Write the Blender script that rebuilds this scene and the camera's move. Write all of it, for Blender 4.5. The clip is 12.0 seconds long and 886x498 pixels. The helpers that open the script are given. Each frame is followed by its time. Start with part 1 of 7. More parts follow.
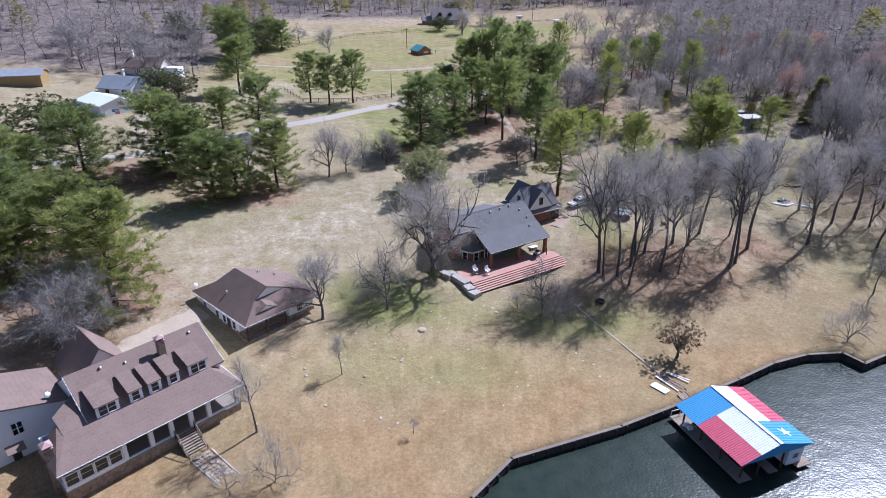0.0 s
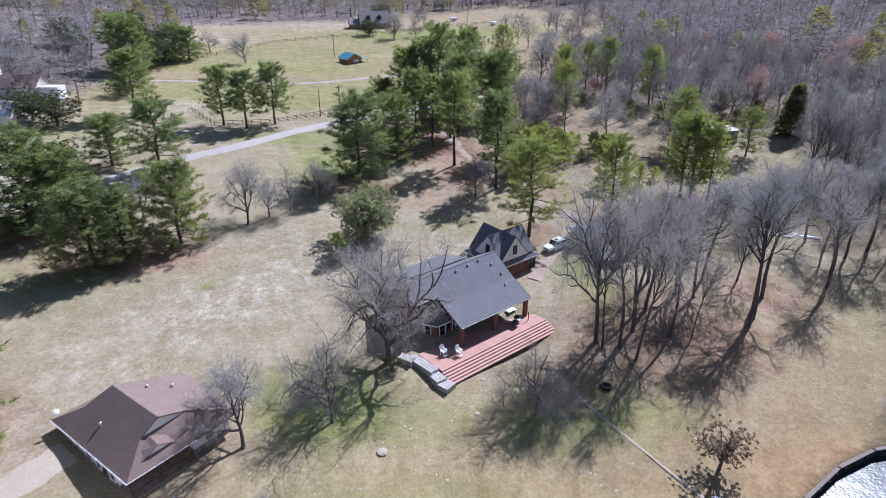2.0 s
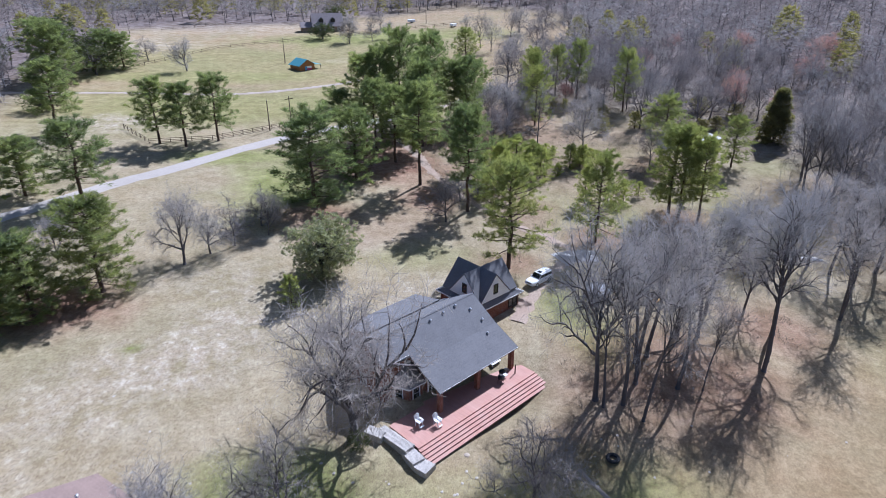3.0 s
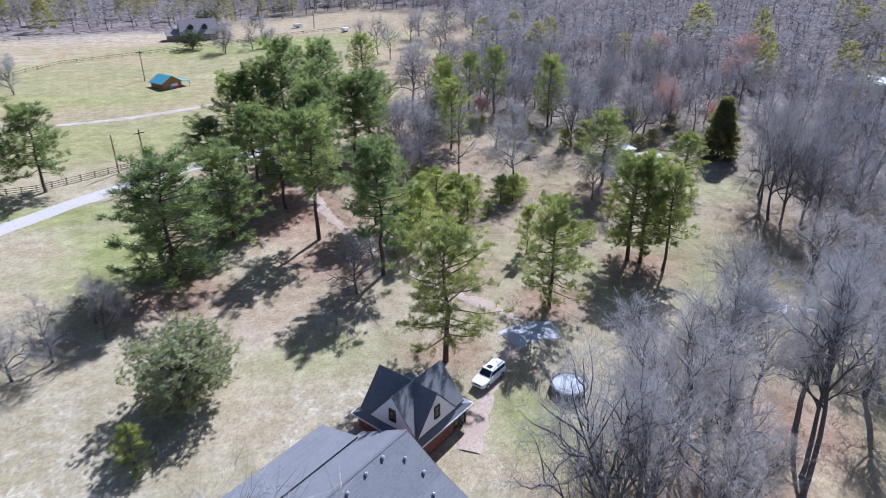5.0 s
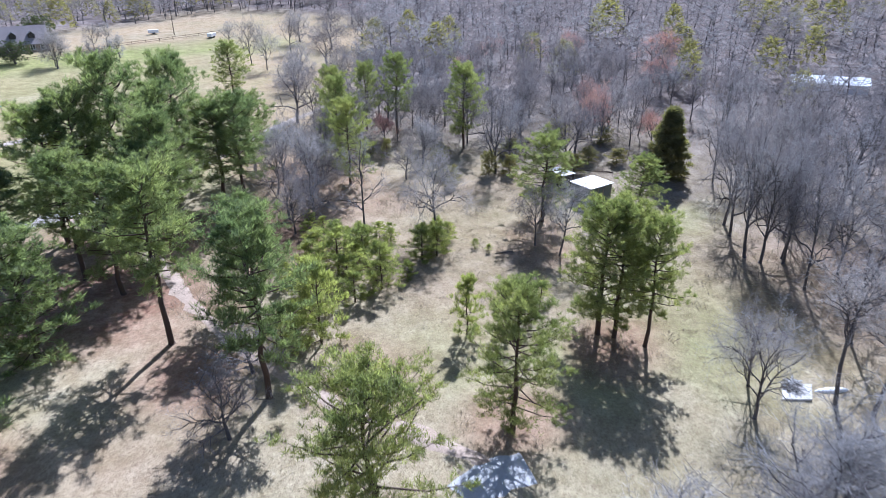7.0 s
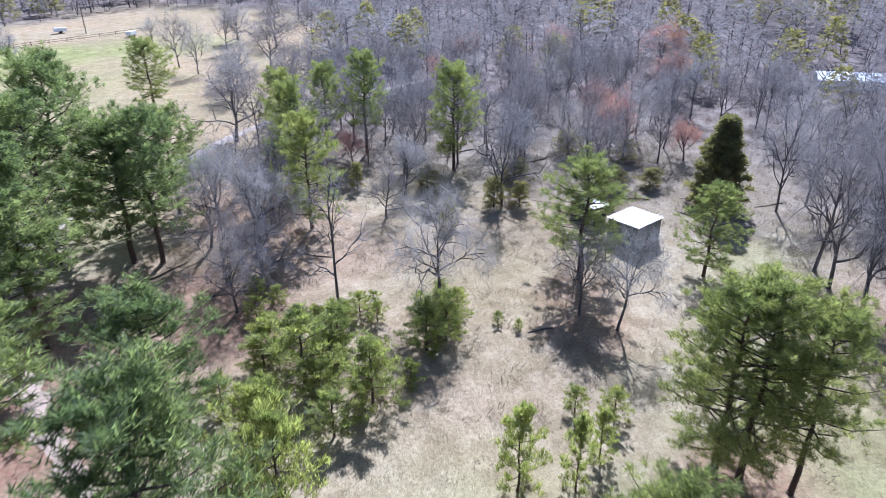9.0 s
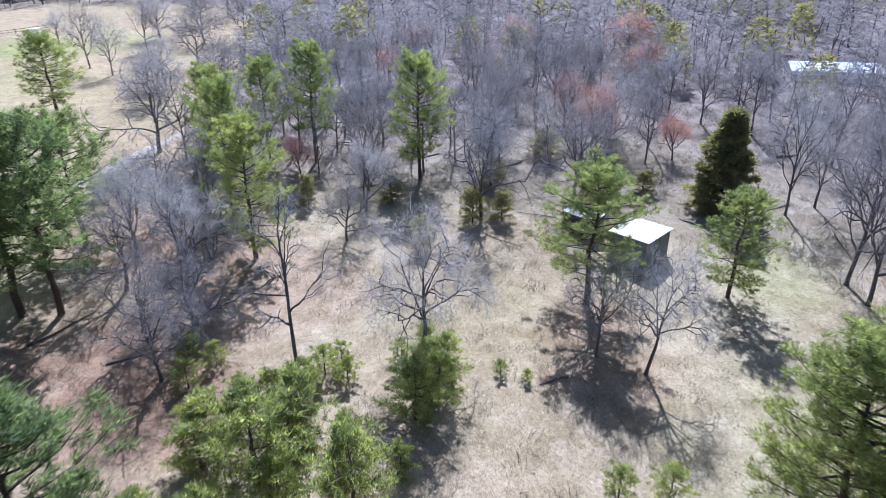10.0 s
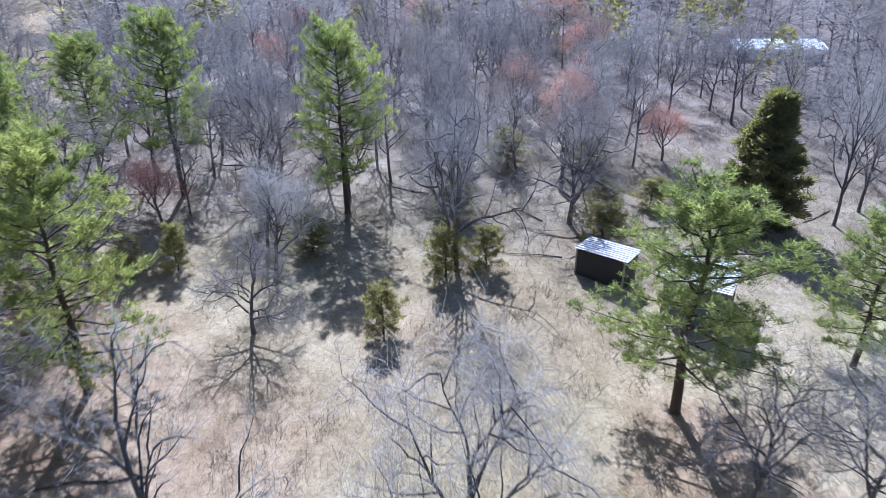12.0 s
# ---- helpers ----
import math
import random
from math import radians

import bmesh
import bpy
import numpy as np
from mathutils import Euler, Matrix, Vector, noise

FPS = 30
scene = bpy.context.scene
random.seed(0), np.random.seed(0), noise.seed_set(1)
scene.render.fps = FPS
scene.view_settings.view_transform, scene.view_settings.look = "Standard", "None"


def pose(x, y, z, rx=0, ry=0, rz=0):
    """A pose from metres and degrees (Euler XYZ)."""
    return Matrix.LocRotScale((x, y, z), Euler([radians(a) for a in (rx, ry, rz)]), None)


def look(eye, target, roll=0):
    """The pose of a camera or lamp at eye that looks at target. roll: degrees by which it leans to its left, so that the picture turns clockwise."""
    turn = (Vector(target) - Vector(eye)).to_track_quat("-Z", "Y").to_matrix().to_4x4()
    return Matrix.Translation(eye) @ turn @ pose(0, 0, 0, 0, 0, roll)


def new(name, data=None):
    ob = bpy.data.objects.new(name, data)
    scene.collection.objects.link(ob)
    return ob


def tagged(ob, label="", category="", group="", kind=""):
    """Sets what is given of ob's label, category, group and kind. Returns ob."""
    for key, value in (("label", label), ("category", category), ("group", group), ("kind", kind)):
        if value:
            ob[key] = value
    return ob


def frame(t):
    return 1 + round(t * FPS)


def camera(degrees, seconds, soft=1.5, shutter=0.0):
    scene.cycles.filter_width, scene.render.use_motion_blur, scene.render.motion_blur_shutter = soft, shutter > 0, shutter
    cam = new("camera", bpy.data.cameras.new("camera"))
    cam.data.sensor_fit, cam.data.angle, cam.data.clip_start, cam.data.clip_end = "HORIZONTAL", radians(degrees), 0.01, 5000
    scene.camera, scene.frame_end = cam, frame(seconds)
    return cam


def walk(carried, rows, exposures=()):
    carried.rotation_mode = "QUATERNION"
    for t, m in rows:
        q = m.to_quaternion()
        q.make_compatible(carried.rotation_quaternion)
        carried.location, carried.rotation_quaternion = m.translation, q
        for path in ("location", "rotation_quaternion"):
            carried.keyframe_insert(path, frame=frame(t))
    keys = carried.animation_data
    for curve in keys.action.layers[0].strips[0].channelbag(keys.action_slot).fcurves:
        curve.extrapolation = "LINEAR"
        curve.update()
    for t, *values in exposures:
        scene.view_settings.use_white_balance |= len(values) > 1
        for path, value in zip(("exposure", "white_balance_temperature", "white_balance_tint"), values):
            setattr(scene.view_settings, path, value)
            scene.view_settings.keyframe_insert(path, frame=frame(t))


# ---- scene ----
cam = camera(70.2, 12.0, soft=0.8, shutter=0.35)
METRES, EYE, TILT, LEAN, TURN = 185.0, 58.3, -25.0, 0.0, 0.0
ROWS = [
    (0.0, 0.0, 0.0, 0.0, 0.0, 0.0, 0.0),
    (0.5, -0.0064, 0.0343, 0.0139, -0.74, 0.01, 0.36),
    (1.0, -0.0112, 0.0691, 0.0283, -1.9, 0.01, 0.9),
    (1.5, -0.014, 0.1072, 0.0443, -3.92, -0.04, 1.85),
    (2.0, -0.0149, 0.145, 0.0604, -5.92, -0.12, 2.82),
    (2.5, -0.0139, 0.1853, 0.0774, -7.79, -0.22, 3.71),
    (3.0, -0.0106, 0.2247, 0.0937, -9.39, -0.31, 4.5),
    (5.0, 0.0192, 0.3762, 0.1554, -17.95, -1.26, 8.47),
    (5.5, 0.0312, 0.414, 0.1694, -20.91, -1.7, 9.8),
    (6.0, 0.0443, 0.4502, 0.1829, -23.77, -2.21, 11.02),
    (6.5, 0.0599, 0.489, 0.1971, -26.34, -2.72, 12.05),
    (7.0, 0.0739, 0.5259, 0.2109, -27.29, -2.95, 12.43),
    (9.0, 0.128, 0.6831, 0.2559, -31.94, -3.97, 14.14),
    (9.5, 0.1424, 0.7229, 0.2642, -34.83, -4.65, 15.16),
    (10.0, 0.1575, 0.76, 0.2714, -37.44, -5.35, 16.07),
    (10.5, 0.1738, 0.7976, 0.2789, -40.14, -6.14, 16.95),
    (11.0, 0.1906, 0.833, 0.2857, -43.08, -6.97, 17.88),
    (11.5, 0.21, 0.8694, 0.293, -46.49, -8.06, 18.8),
    (12.0, 0.2313, 0.9036, 0.2994, -49.72, -9.12, 19.58),
]
walk(cam, [(t, pose(0, 0, EYE, TILT, LEAN, TURN) @ pose(METRES * x, METRES * y, METRES * z, 90 + pitch, roll, yaw)) for t, x, y, z, yaw, pitch, roll in ROWS],
     exposures=[(0.0, 0.42, 5230, 21), (3.0, 0.5, 5100, 19), (5.0, 0.72, 5020, 18), (7.0, 0.98, 4980, 17), (9.0, 1.1, 4930, 19), (12.0, 1.14, 4800, 17)])

# ---------------------------------------------------------------- light
SUN_AZ, SUN_EL = 45.0, 46.5   # degrees right of the first view's heading, above the horizon
world = bpy.data.worlds.new("world")
scene.world = world
world.use_nodes = True
wn = world.node_tree
sky = wn.nodes.new("ShaderNodeTexSky")
sky.sky_type, sky.sun_disc = "NISHITA", False
sky.sun_elevation, sky.sun_rotation = radians(SUN_EL), radians(SUN_AZ)
wn.links.new(sky.outputs[0], wn.nodes["Background"].inputs[0])
wn.nodes["Background"].inputs[1].default_value = 0.058
sun_data = bpy.data.lights.new("sun", "SUN")
sun_data.energy, sun_data.angle, sun_data.color = 5.0, radians(0.53), (1.0, 0.965, 0.91)
sun = new("sun", sun_data)
sun_way = Vector((math.sin(radians(SUN_AZ)) * math.cos(radians(SUN_EL)), math.cos(radians(SUN_AZ)) * math.cos(radians(SUN_EL)), math.sin(radians(SUN_EL))))
sun.matrix_world = look(Vector((0, 0, 150)) + sun_way * 100, Vector((0, 0, 150)))

# ---------------------------------------------------------------- materials


class Mat:
    """A node material with short calls for its nodes."""

    def __init__(self, name):
        self.m = bpy.data.materials.new(name)
        self.m.use_nodes = True
        self.t = self.m.node_tree
        self.b = self.t.nodes["Principled BSDF"]
        self.out = self.t.nodes["Material Output"]

    def put(self, socket, value):
        if isinstance(value, bpy.types.NodeSocket):
            self.t.links.new(value, socket)
        elif isinstance(value, (tuple, list)):
            socket.default_value = (*value, 1.0)[:4] if len(socket.default_value) == 4 else value
        else:
            socket.default_value = value

    def coords(self, which="Object"):
        return self.t.nodes.new("ShaderNodeTexCoord").outputs[which]

    def where(self):
        return self.t.nodes.new("ShaderNodeNewGeometry").outputs["Position"]

    def noise(self, scale, detail=4.0, rough=0.6, co=None, stretch=None):
        n = self.t.nodes.new("ShaderNodeTexNoise")
        n.inputs["Scale"].default_value, n.inputs["Detail"].default_value, n.inputs["Roughness"].default_value = scale, detail, rough
        co = co or self.coords()
        if stretch:
            s = self.t.nodes.new("ShaderNodeMapping")
            s.inputs["Scale"].default_value = stretch
            self.t.links.new(co, s.inputs[0])
            co = s.outputs[0]
        self.t.links.new(co, n.inputs["Vector"])
        return n.outputs[0]

    def ramp(self, fac, lo, hi, a=0.0, b=1.0):
        n = self.t.nodes.new("ShaderNodeMapRange")
        for k, v in zip((1, 2, 3, 4), (lo, hi, a, b)):
            n.inputs[k].default_value = v
        self.put(n.inputs[0], fac)
        return n.outputs[0]

    def mix(self, fac, a, b, mode="MIX"):
        n = self.t.nodes.new("ShaderNodeMix")
        n.data_type, n.blend_type = "RGBA", mode
        self.put(n.inputs[0], fac)
        self.put(n.inputs[6], a)
        self.put(n.inputs[7], b)
        return n.outputs[2]

    def math(self, op, a, b=0.0):
        n = self.t.nodes.new("ShaderNodeMath")
        n.operation, n.use_clamp = op, False
        self.put(n.inputs[0], a)
        self.put(n.inputs[1], b)
        return n.outputs[0]

    def bump(self, height, strength=0.4, distance=0.02):
        n = self.t.nodes.new("ShaderNodeBump")
        n.inputs["Strength"].default_value, n.inputs["Distance"].default_value = strength, distance
        self.t.links.new(height, n.inputs["Height"])
        self.t.links.new(n.outputs[0], self.b.inputs["Normal"])

    def done(self, colour, rough=0.8, metal=0.0, spec=0.3):
        self.put(self.b.inputs["Base Color"], colour)
        self.put(self.b.inputs["Roughness"], rough)
        self.b.inputs["Metallic"].default_value = metal
        self.b.inputs["Specular IOR Level"].default_value = spec
        return self.m


def shade(c, k):
    return tuple(min(1.0, v * k) for v in c)


def surface(name, c, var=0.25, scale=3.0, rough=0.8, metal=0.0, spec=0.3, bump=0.3, stretch=None, per_object=0.0, stain=None):
    """Paint, wood or stone: a base colour with grain and broad blotches, and a light relief."""
    m = Mat(name)
    fine = m.noise(scale * 6, 5.0, 0.65, stretch=stretch)
    broad = m.noise(scale * 0.35, 3.0, 0.55)
    col = m.mix(m.ramp(fine, 0.3, 0.7), shade(c, 1 - var), shade(c, 1 + var))
    col = m.mix(m.ramp(broad, 0.4, 0.75, 0.0, 0.6), col, stain or shade(c, 1 - var * 1.2))
    if per_object:
        r = m.t.nodes.new("ShaderNodeObjectInfo").outputs["Random"]
        col = m.mix(1.0, col, m.mix(r, (1 - per_object,) * 3, (1 + per_object,) * 3), "MULTIPLY")
    if bump:
        m.bump(fine, bump, 0.01)
    return m.done(col, rough, metal, spec)


def leafy(name, c, c2, trans=0.45, rough=0.6, tip=0.25, glow=(1.15, 1.2, 0.55)):
    """Leaves or needles: each one a little different, lit through from behind."""
    m = Mat(name)
    isl = m.t.nodes.new("ShaderNodeNewGeometry").outputs["Random Per Island"]
    obj = m.t.nodes.new("ShaderNodeObjectInfo").outputs["Random"]
    clump = m.noise(5.0, 2.0, 0.5)
    col = m.mix(m.ramp(clump, 0.35, 0.65), c, c2)
    col = m.mix(1.0, col, m.mix(isl, (1 - tip,) * 3, (1 + tip,) * 3), "MULTIPLY")
    col = m.mix(1.0, col, m.mix(obj, (0.86, 0.89, 0.9), (1.12, 1.09, 1.02)), "MULTIPLY")
    m.done(col, rough, 0.0, 0.25)
    tr = m.t.nodes.new("ShaderNodeBsdfTranslucent")
    m.put(tr.inputs[0], m.mix(1.0, col, glow, "MULTIPLY"))
    mx = m.t.nodes.new("ShaderNodeMixShader")
    mx.inputs[0].default_value = trans
    m.t.links.new(m.b.outputs[0], mx.inputs[1])
    m.t.links.new(tr.outputs[0], mx.inputs[2])
    m.t.links.new(mx.outputs[0], m.out.inputs[0])
    return m.m


BARK = surface("pine_bark", (0.11, 0.075, 0.055), 0.4, 2.0, 0.95, bump=0.6, stretch=(1, 1, 0.2))
OAK_BARK = surface("oak_bark", (0.13, 0.115, 0.11), 0.35, 2.0, 0.95, bump=0.6, stretch=(1, 1, 0.2))
TWIG = leafy("grey_twigs", (0.345, 0.32, 0.308), (0.455, 0.425, 0.405), 0.4, 0.9, 0.2, (1.0, 1.0, 1.0))
TWIG_DARK = leafy("brown_twigs", (0.22, 0.197, 0.192), (0.34, 0.31, 0.302), 0.3, 0.9, 0.2, (1.0, 1.0, 1.0))
NEEDLE = leafy("pine_needles", (0.172, 0.212, 0.108), (0.318, 0.352, 0.175), 0.64, tip=0.42, glow=(1.12, 1.15, 0.66))
NEEDLE_BRIGHT = leafy("bright_pine_needles", (0.20, 0.23, 0.108), (0.355, 0.37, 0.17), 0.68, tip=0.42, glow=(1.13, 1.15, 0.62))
NEEDLE_YOUNG = leafy("young_pine_needles", (0.235, 0.26, 0.125), (0.415, 0.42, 0.20), 0.68, tip=0.4)
CEDAR = leafy("cedar_leaves", (0.21, 0.195, 0.11), (0.36, 0.315, 0.17), 0.58)
LIVE_OAK = leafy("live_oak_leaves", (0.235, 0.245, 0.175), (0.36, 0.37, 0.275), 0.5)
DARK_OAK = leafy("evergreen_oak_leaves", (0.07, 0.085, 0.04), (0.14, 0.155, 0.075), 0.4)
BROWN_LEAF = leafy("dry_leaves", (0.20, 0.135, 0.105), (0.31, 0.22, 0.17), 0.35)
RED_BUD = leafy("red_buds", (0.50, 0.23, 0.28), (0.58, 0.36, 0.40), 0.35)

# ---------------------------------------------------------------- building blocks


def thing(name, at=(0, 0, 0), turn=0.0, label="", category="", group="", kind=""):
    ob = new(name)
    ob.empty_display_size = 0.3
    ob.matrix_basis = pose(*at, 0, 0, turn)
    return tagged(ob, label, category, group, kind)


def part(name, bm, material, parent, label=""):
    """Links a bmesh, or a finished mesh, as one object under a thing or a part."""
    if isinstance(bm, bmesh.types.BMesh):
        me = bpy.data.meshes.new(name)
        bm.to_mesh(me)
        bm.free()
    else:
        me = bm
    if material and not me.materials:
        me.materials.append(material)
    ob = new(name, me)
    ob.parent = parent
    if label:
        ob["label"] = label
    return ob


def solid(name, bm, material, label, category="", kind="", at=(0, 0, 0), turn=0.0, group=""):
    ob = part(name, bm, material, None)
    ob.matrix_basis = pose(*at, 0, 0, turn)
    return tagged(ob, label, category, group, kind)


def mesh_of(name, verts, faces, material=None, smooth=False):
    me = bpy.data.meshes.new(name)
    me.from_pydata(verts, [], faces)
    if smooth:
        me.polygons.foreach_set("use_smooth", [True] * len(me.polygons))
    if material:
        me.materials.append(material)
    me.update()
    return me


# ---------------------------------------------------------------- the lie of the land
SHORE = [(-260, 20), (-120, 30), (-60, 36), (-20, 40), (-4, 47), (3.3, 54.1), (8.6, 60.5), (23.9, 66.5), (35.4, 72.2), (44, 76.8), (51.1, 80.9),
         (57.5, 83.2), (63.4, 83.7), (65.2, 80.8), (70, 83.2), (90, 84), (140, 70), (240, 40), (420, 0)]
LAKE = SHORE + [(420, -420), (-260, -420)]


def land(x, y):
    """Height of the hillside, which climbs from the lake."""
    x, y = np.asarray(x, float), np.asarray(y, float)
    u, v = np.clip(x / 100, -2.0, 2.5), np.clip(y / 100, 0.2, 6.0)
    z = 100 * (-0.0675 - 0.052 * u + 0.1162 * v + 0.01426 * u * v - 0.0092 * v * v + 0.0293 * u * u)
    z = z - 1.05 * np.exp(-((x - 6) ** 2 + (y - 99) ** 2) / 420)
    z = z - 1.7 * np.exp(-(((x - 19) * 0.84 + (y - 110) * 0.54) ** 2 / 70 + ((y - 110) * 0.84 - (x - 19) * 0.54) ** 2 / 22))
    far = np.maximum(0, np.hypot(x, y - 150) - 480)
    return np.maximum(z, 1.1) + np.minimum(0.075 * far, 75)


def height(x, y):
    return float(land(x, y))


def shore_gap(px, py):
    """Signed distance to the shore line (land is positive), and the nearest point on it."""
    best = np.full(px.shape, 1e9)
    nx, ny = np.zeros_like(px), np.zeros_like(py)
    for (ax, ay), (bx, by) in zip(LAKE, LAKE[1:] + LAKE[:1]):
        dx, dy = bx - ax, by - ay
        k = np.clip(((px - ax) * dx + (py - ay) * dy) / (dx * dx + dy * dy), 0, 1)
        qx, qy = ax + k * dx, ay + k * dy
        d = np.hypot(px - qx, py - qy)
        near = d < best
        best, nx, ny = np.where(near, d, best), np.where(near, qx, nx), np.where(near, qy, ny)
    inside = np.zeros(px.shape, bool)
    for (ax, ay), (bx, by) in zip(LAKE, LAKE[1:] + LAKE[:1]):
        cross = (ay > py) != (by > py)
        with np.errstate(divide="ignore", invalid="ignore"):
            inside ^= cross & (px < (bx - ax) * (py - ay) / (by - ay) + ax)
    return np.where(inside, -best, best), nx, ny


def soft_noise(x, y, size, seed):
    """Smooth value noise between 0 and 1."""
    rng = np.random.default_rng(seed)
    grid = rng.random((128, 128))
    u, v = x / size + 300.5, y / size + 300.5
    i, j = np.floor(u).astype(int), np.floor(v).astype(int)
    fu, fv = u - i, v - j
    fu, fv = fu * fu * (3 - 2 * fu), fv * fv * (3 - 2 * fv)
    a, b = grid[i % 128, j % 128], grid[(i + 1) % 128, j % 128]
    c, d = grid[i % 128, (j + 1) % 128], grid[(i + 1) % 128, (j + 1) % 128]
    return (a * (1 - fu) + b * fu) * (1 - fv) + (c * (1 - fu) + d * fu) * fv


def blobs(x, y, spots):
    """Soft patches: each spot is x, y, radius along x, radius along y, strength."""
    out = np.zeros_like(x)
    wob = soft_noise(x, y, 4.0, 5) * 0.7 + soft_noise(x, y, 11.0, 6) * 0.7
    for cx, cy, rx, ry, k in spots:
        d = np.hypot((x - cx) / rx, (y - cy) / ry) * (0.55 + 0.65 * wob)
        out = np.maximum(out, k * np.clip(1.6 - 1.3 * d, 0, 1))
    return out


GREEN = [(-10, 96, 10, 8, 1.0), (-60, 238, 45, 26, 0.5), (0, 243, 42, 26, 0.5), (-48, 300, 50, 42, 0.45), (12, 312, 52, 38, 0.45), (22, 93, 13, 8, 0.8), (2, 93, 12, 6, 0.4), (36, 118, 6, 8, 0.95), (33, 126, 5, 8, 0.9), (-60, 128, 18, 9, 0.4), (0, 80, 22, 8, 0.35),
         (-12, 178, 14, 16, 1.0), (-25, 196, 18, 5, 0.9), (-30, 236, 66, 20, 0.65), (-30, 300, 66, 34, 0.5), (20, 345, 60, 18, 1.0), (-40, 275, 60, 12, 0.7), (80, 150, 14, 16, 0.5),
         (66, 186, 9, 9, 0.25), (70, 172, 6, 8, 0.2), (-88, 196, 10, 8, 0.8), (-64, 196, 14, 6, 0.4), (10, 146, 10, 5, 0.45), (-31, 124, 2, 1.2, 1.0),
         (100, 172, 9, 7, 0.5), (58, 150, 5, 9, 0.5), (46, 160, 10, 10, 0.35), (92, 108, 25, 10, 0.2), (60, 175, 6, 8, 0.2)]
PALE = [(-26, 120, 13, 8, 0.95), (-18, 128, 11, 7, 0.8), (-34, 113, 10, 6, 0.7), (-40, 104, 10, 5, 0.5), (-20, 140, 12, 7, 0.5), (0, 150, 9, 5, 0.35), (12, 132, 9, 6, 0.5),
        (-47, 92, 8, 6, 0.8), (-75, 335, 26, 20, 0.8), (-50, 385, 60, 28, 0.8), (-60, 222, 14, 8, 0.8), (10, 300, 16, 6, 0.2), (14, 128, 5, 5, 0.6),
         (62, 168, 5, 12, 0.35), (92, 178, 8, 6, 0.3), (30, 385, 30, 14, 0.3), (120, 165, 30, 16, 0.4), (82, 134, 4, 3, 0.6)]
LITTER = [(10, 190, 17, 15, 1.0), (18, 170, 9, 9, 0.85), (36, 196, 13, 12, 0.85), (-6, 164, 9, 7, 0.85), (-45, 134, 15, 8, 0.95), (-72, 140, 17, 9, 1.0), (-60, 92, 16, 10, 0.95), (-75, 100, 15, 15, 0.95),
          (28, 141, 6, 5, 0.7), (46, 147, 7, 6, 0.7), (66, 152, 8, 6, 0.8), (42, 110, 17, 13, 0.75), (62, 116, 9, 7, 0.75), (26, 100, 7, 6, 0.5), (35, 160, 8, 8, 0.5), (75, 180, 7, 6, 0.6),
          (70, 174, 8, 6, 0.6), (-57, 78, 11, 8, 0.8), (22, 205, 22, 10, 0.9), (50, 205, 16, 12, 0.55), (4, 156, 12, 8, 0.3), (12, 160, 10, 8, 0.35), (50, 218, 12, 14, 0.7), (100, 150, 20, 20, 0.4), (60, 178, 22, 18, 0.3), (76, 196, 20, 12, 0.3)]


def woods(x, y):
    """How wooded a place is, 0 to 1: the bare forest to the east and north."""
    x, y = np.asarray(x, float), np.asarray(y, float)
    edge = np.where(y < 176, np.interp(y, (105, 122, 140, 152, 176), (96, 88, 88, 96, 106)), 90 - 0.75 * np.clip(y - 190, 0, 60))
    edge = np.where(y > 246, np.interp(y, (246, 300, 345, 380, 450, 600), (60, 92, 112, 118, 70, -20)), edge)
    east = np.clip((x - edge) / 14, 0, 1)
    west = np.clip((-82 - x) / 20, 0, 1) * np.clip((y - 215) / 20, 0, 1)
    north = np.clip((y - np.interp(x, (-100, 0, 60), (362, 392, 425))) / 18, 0, 1)
    return np.clip(np.maximum(np.maximum(east * np.clip((y - 104) / 10, 0, 1), west), north), 0, 1)


def axis(lo, hi, step, out_lo, out_hi, grow=1.22):
    a = list(np.arange(lo, hi + 1e-6, step))
    s = step
    while a[-1] < out_hi:
        s *= grow
        a.append(a[-1] + s)
    s = step
    while a[0] > out_lo:
        s *= grow
        a.insert(0, a[0] - s)
    return np.array(a)


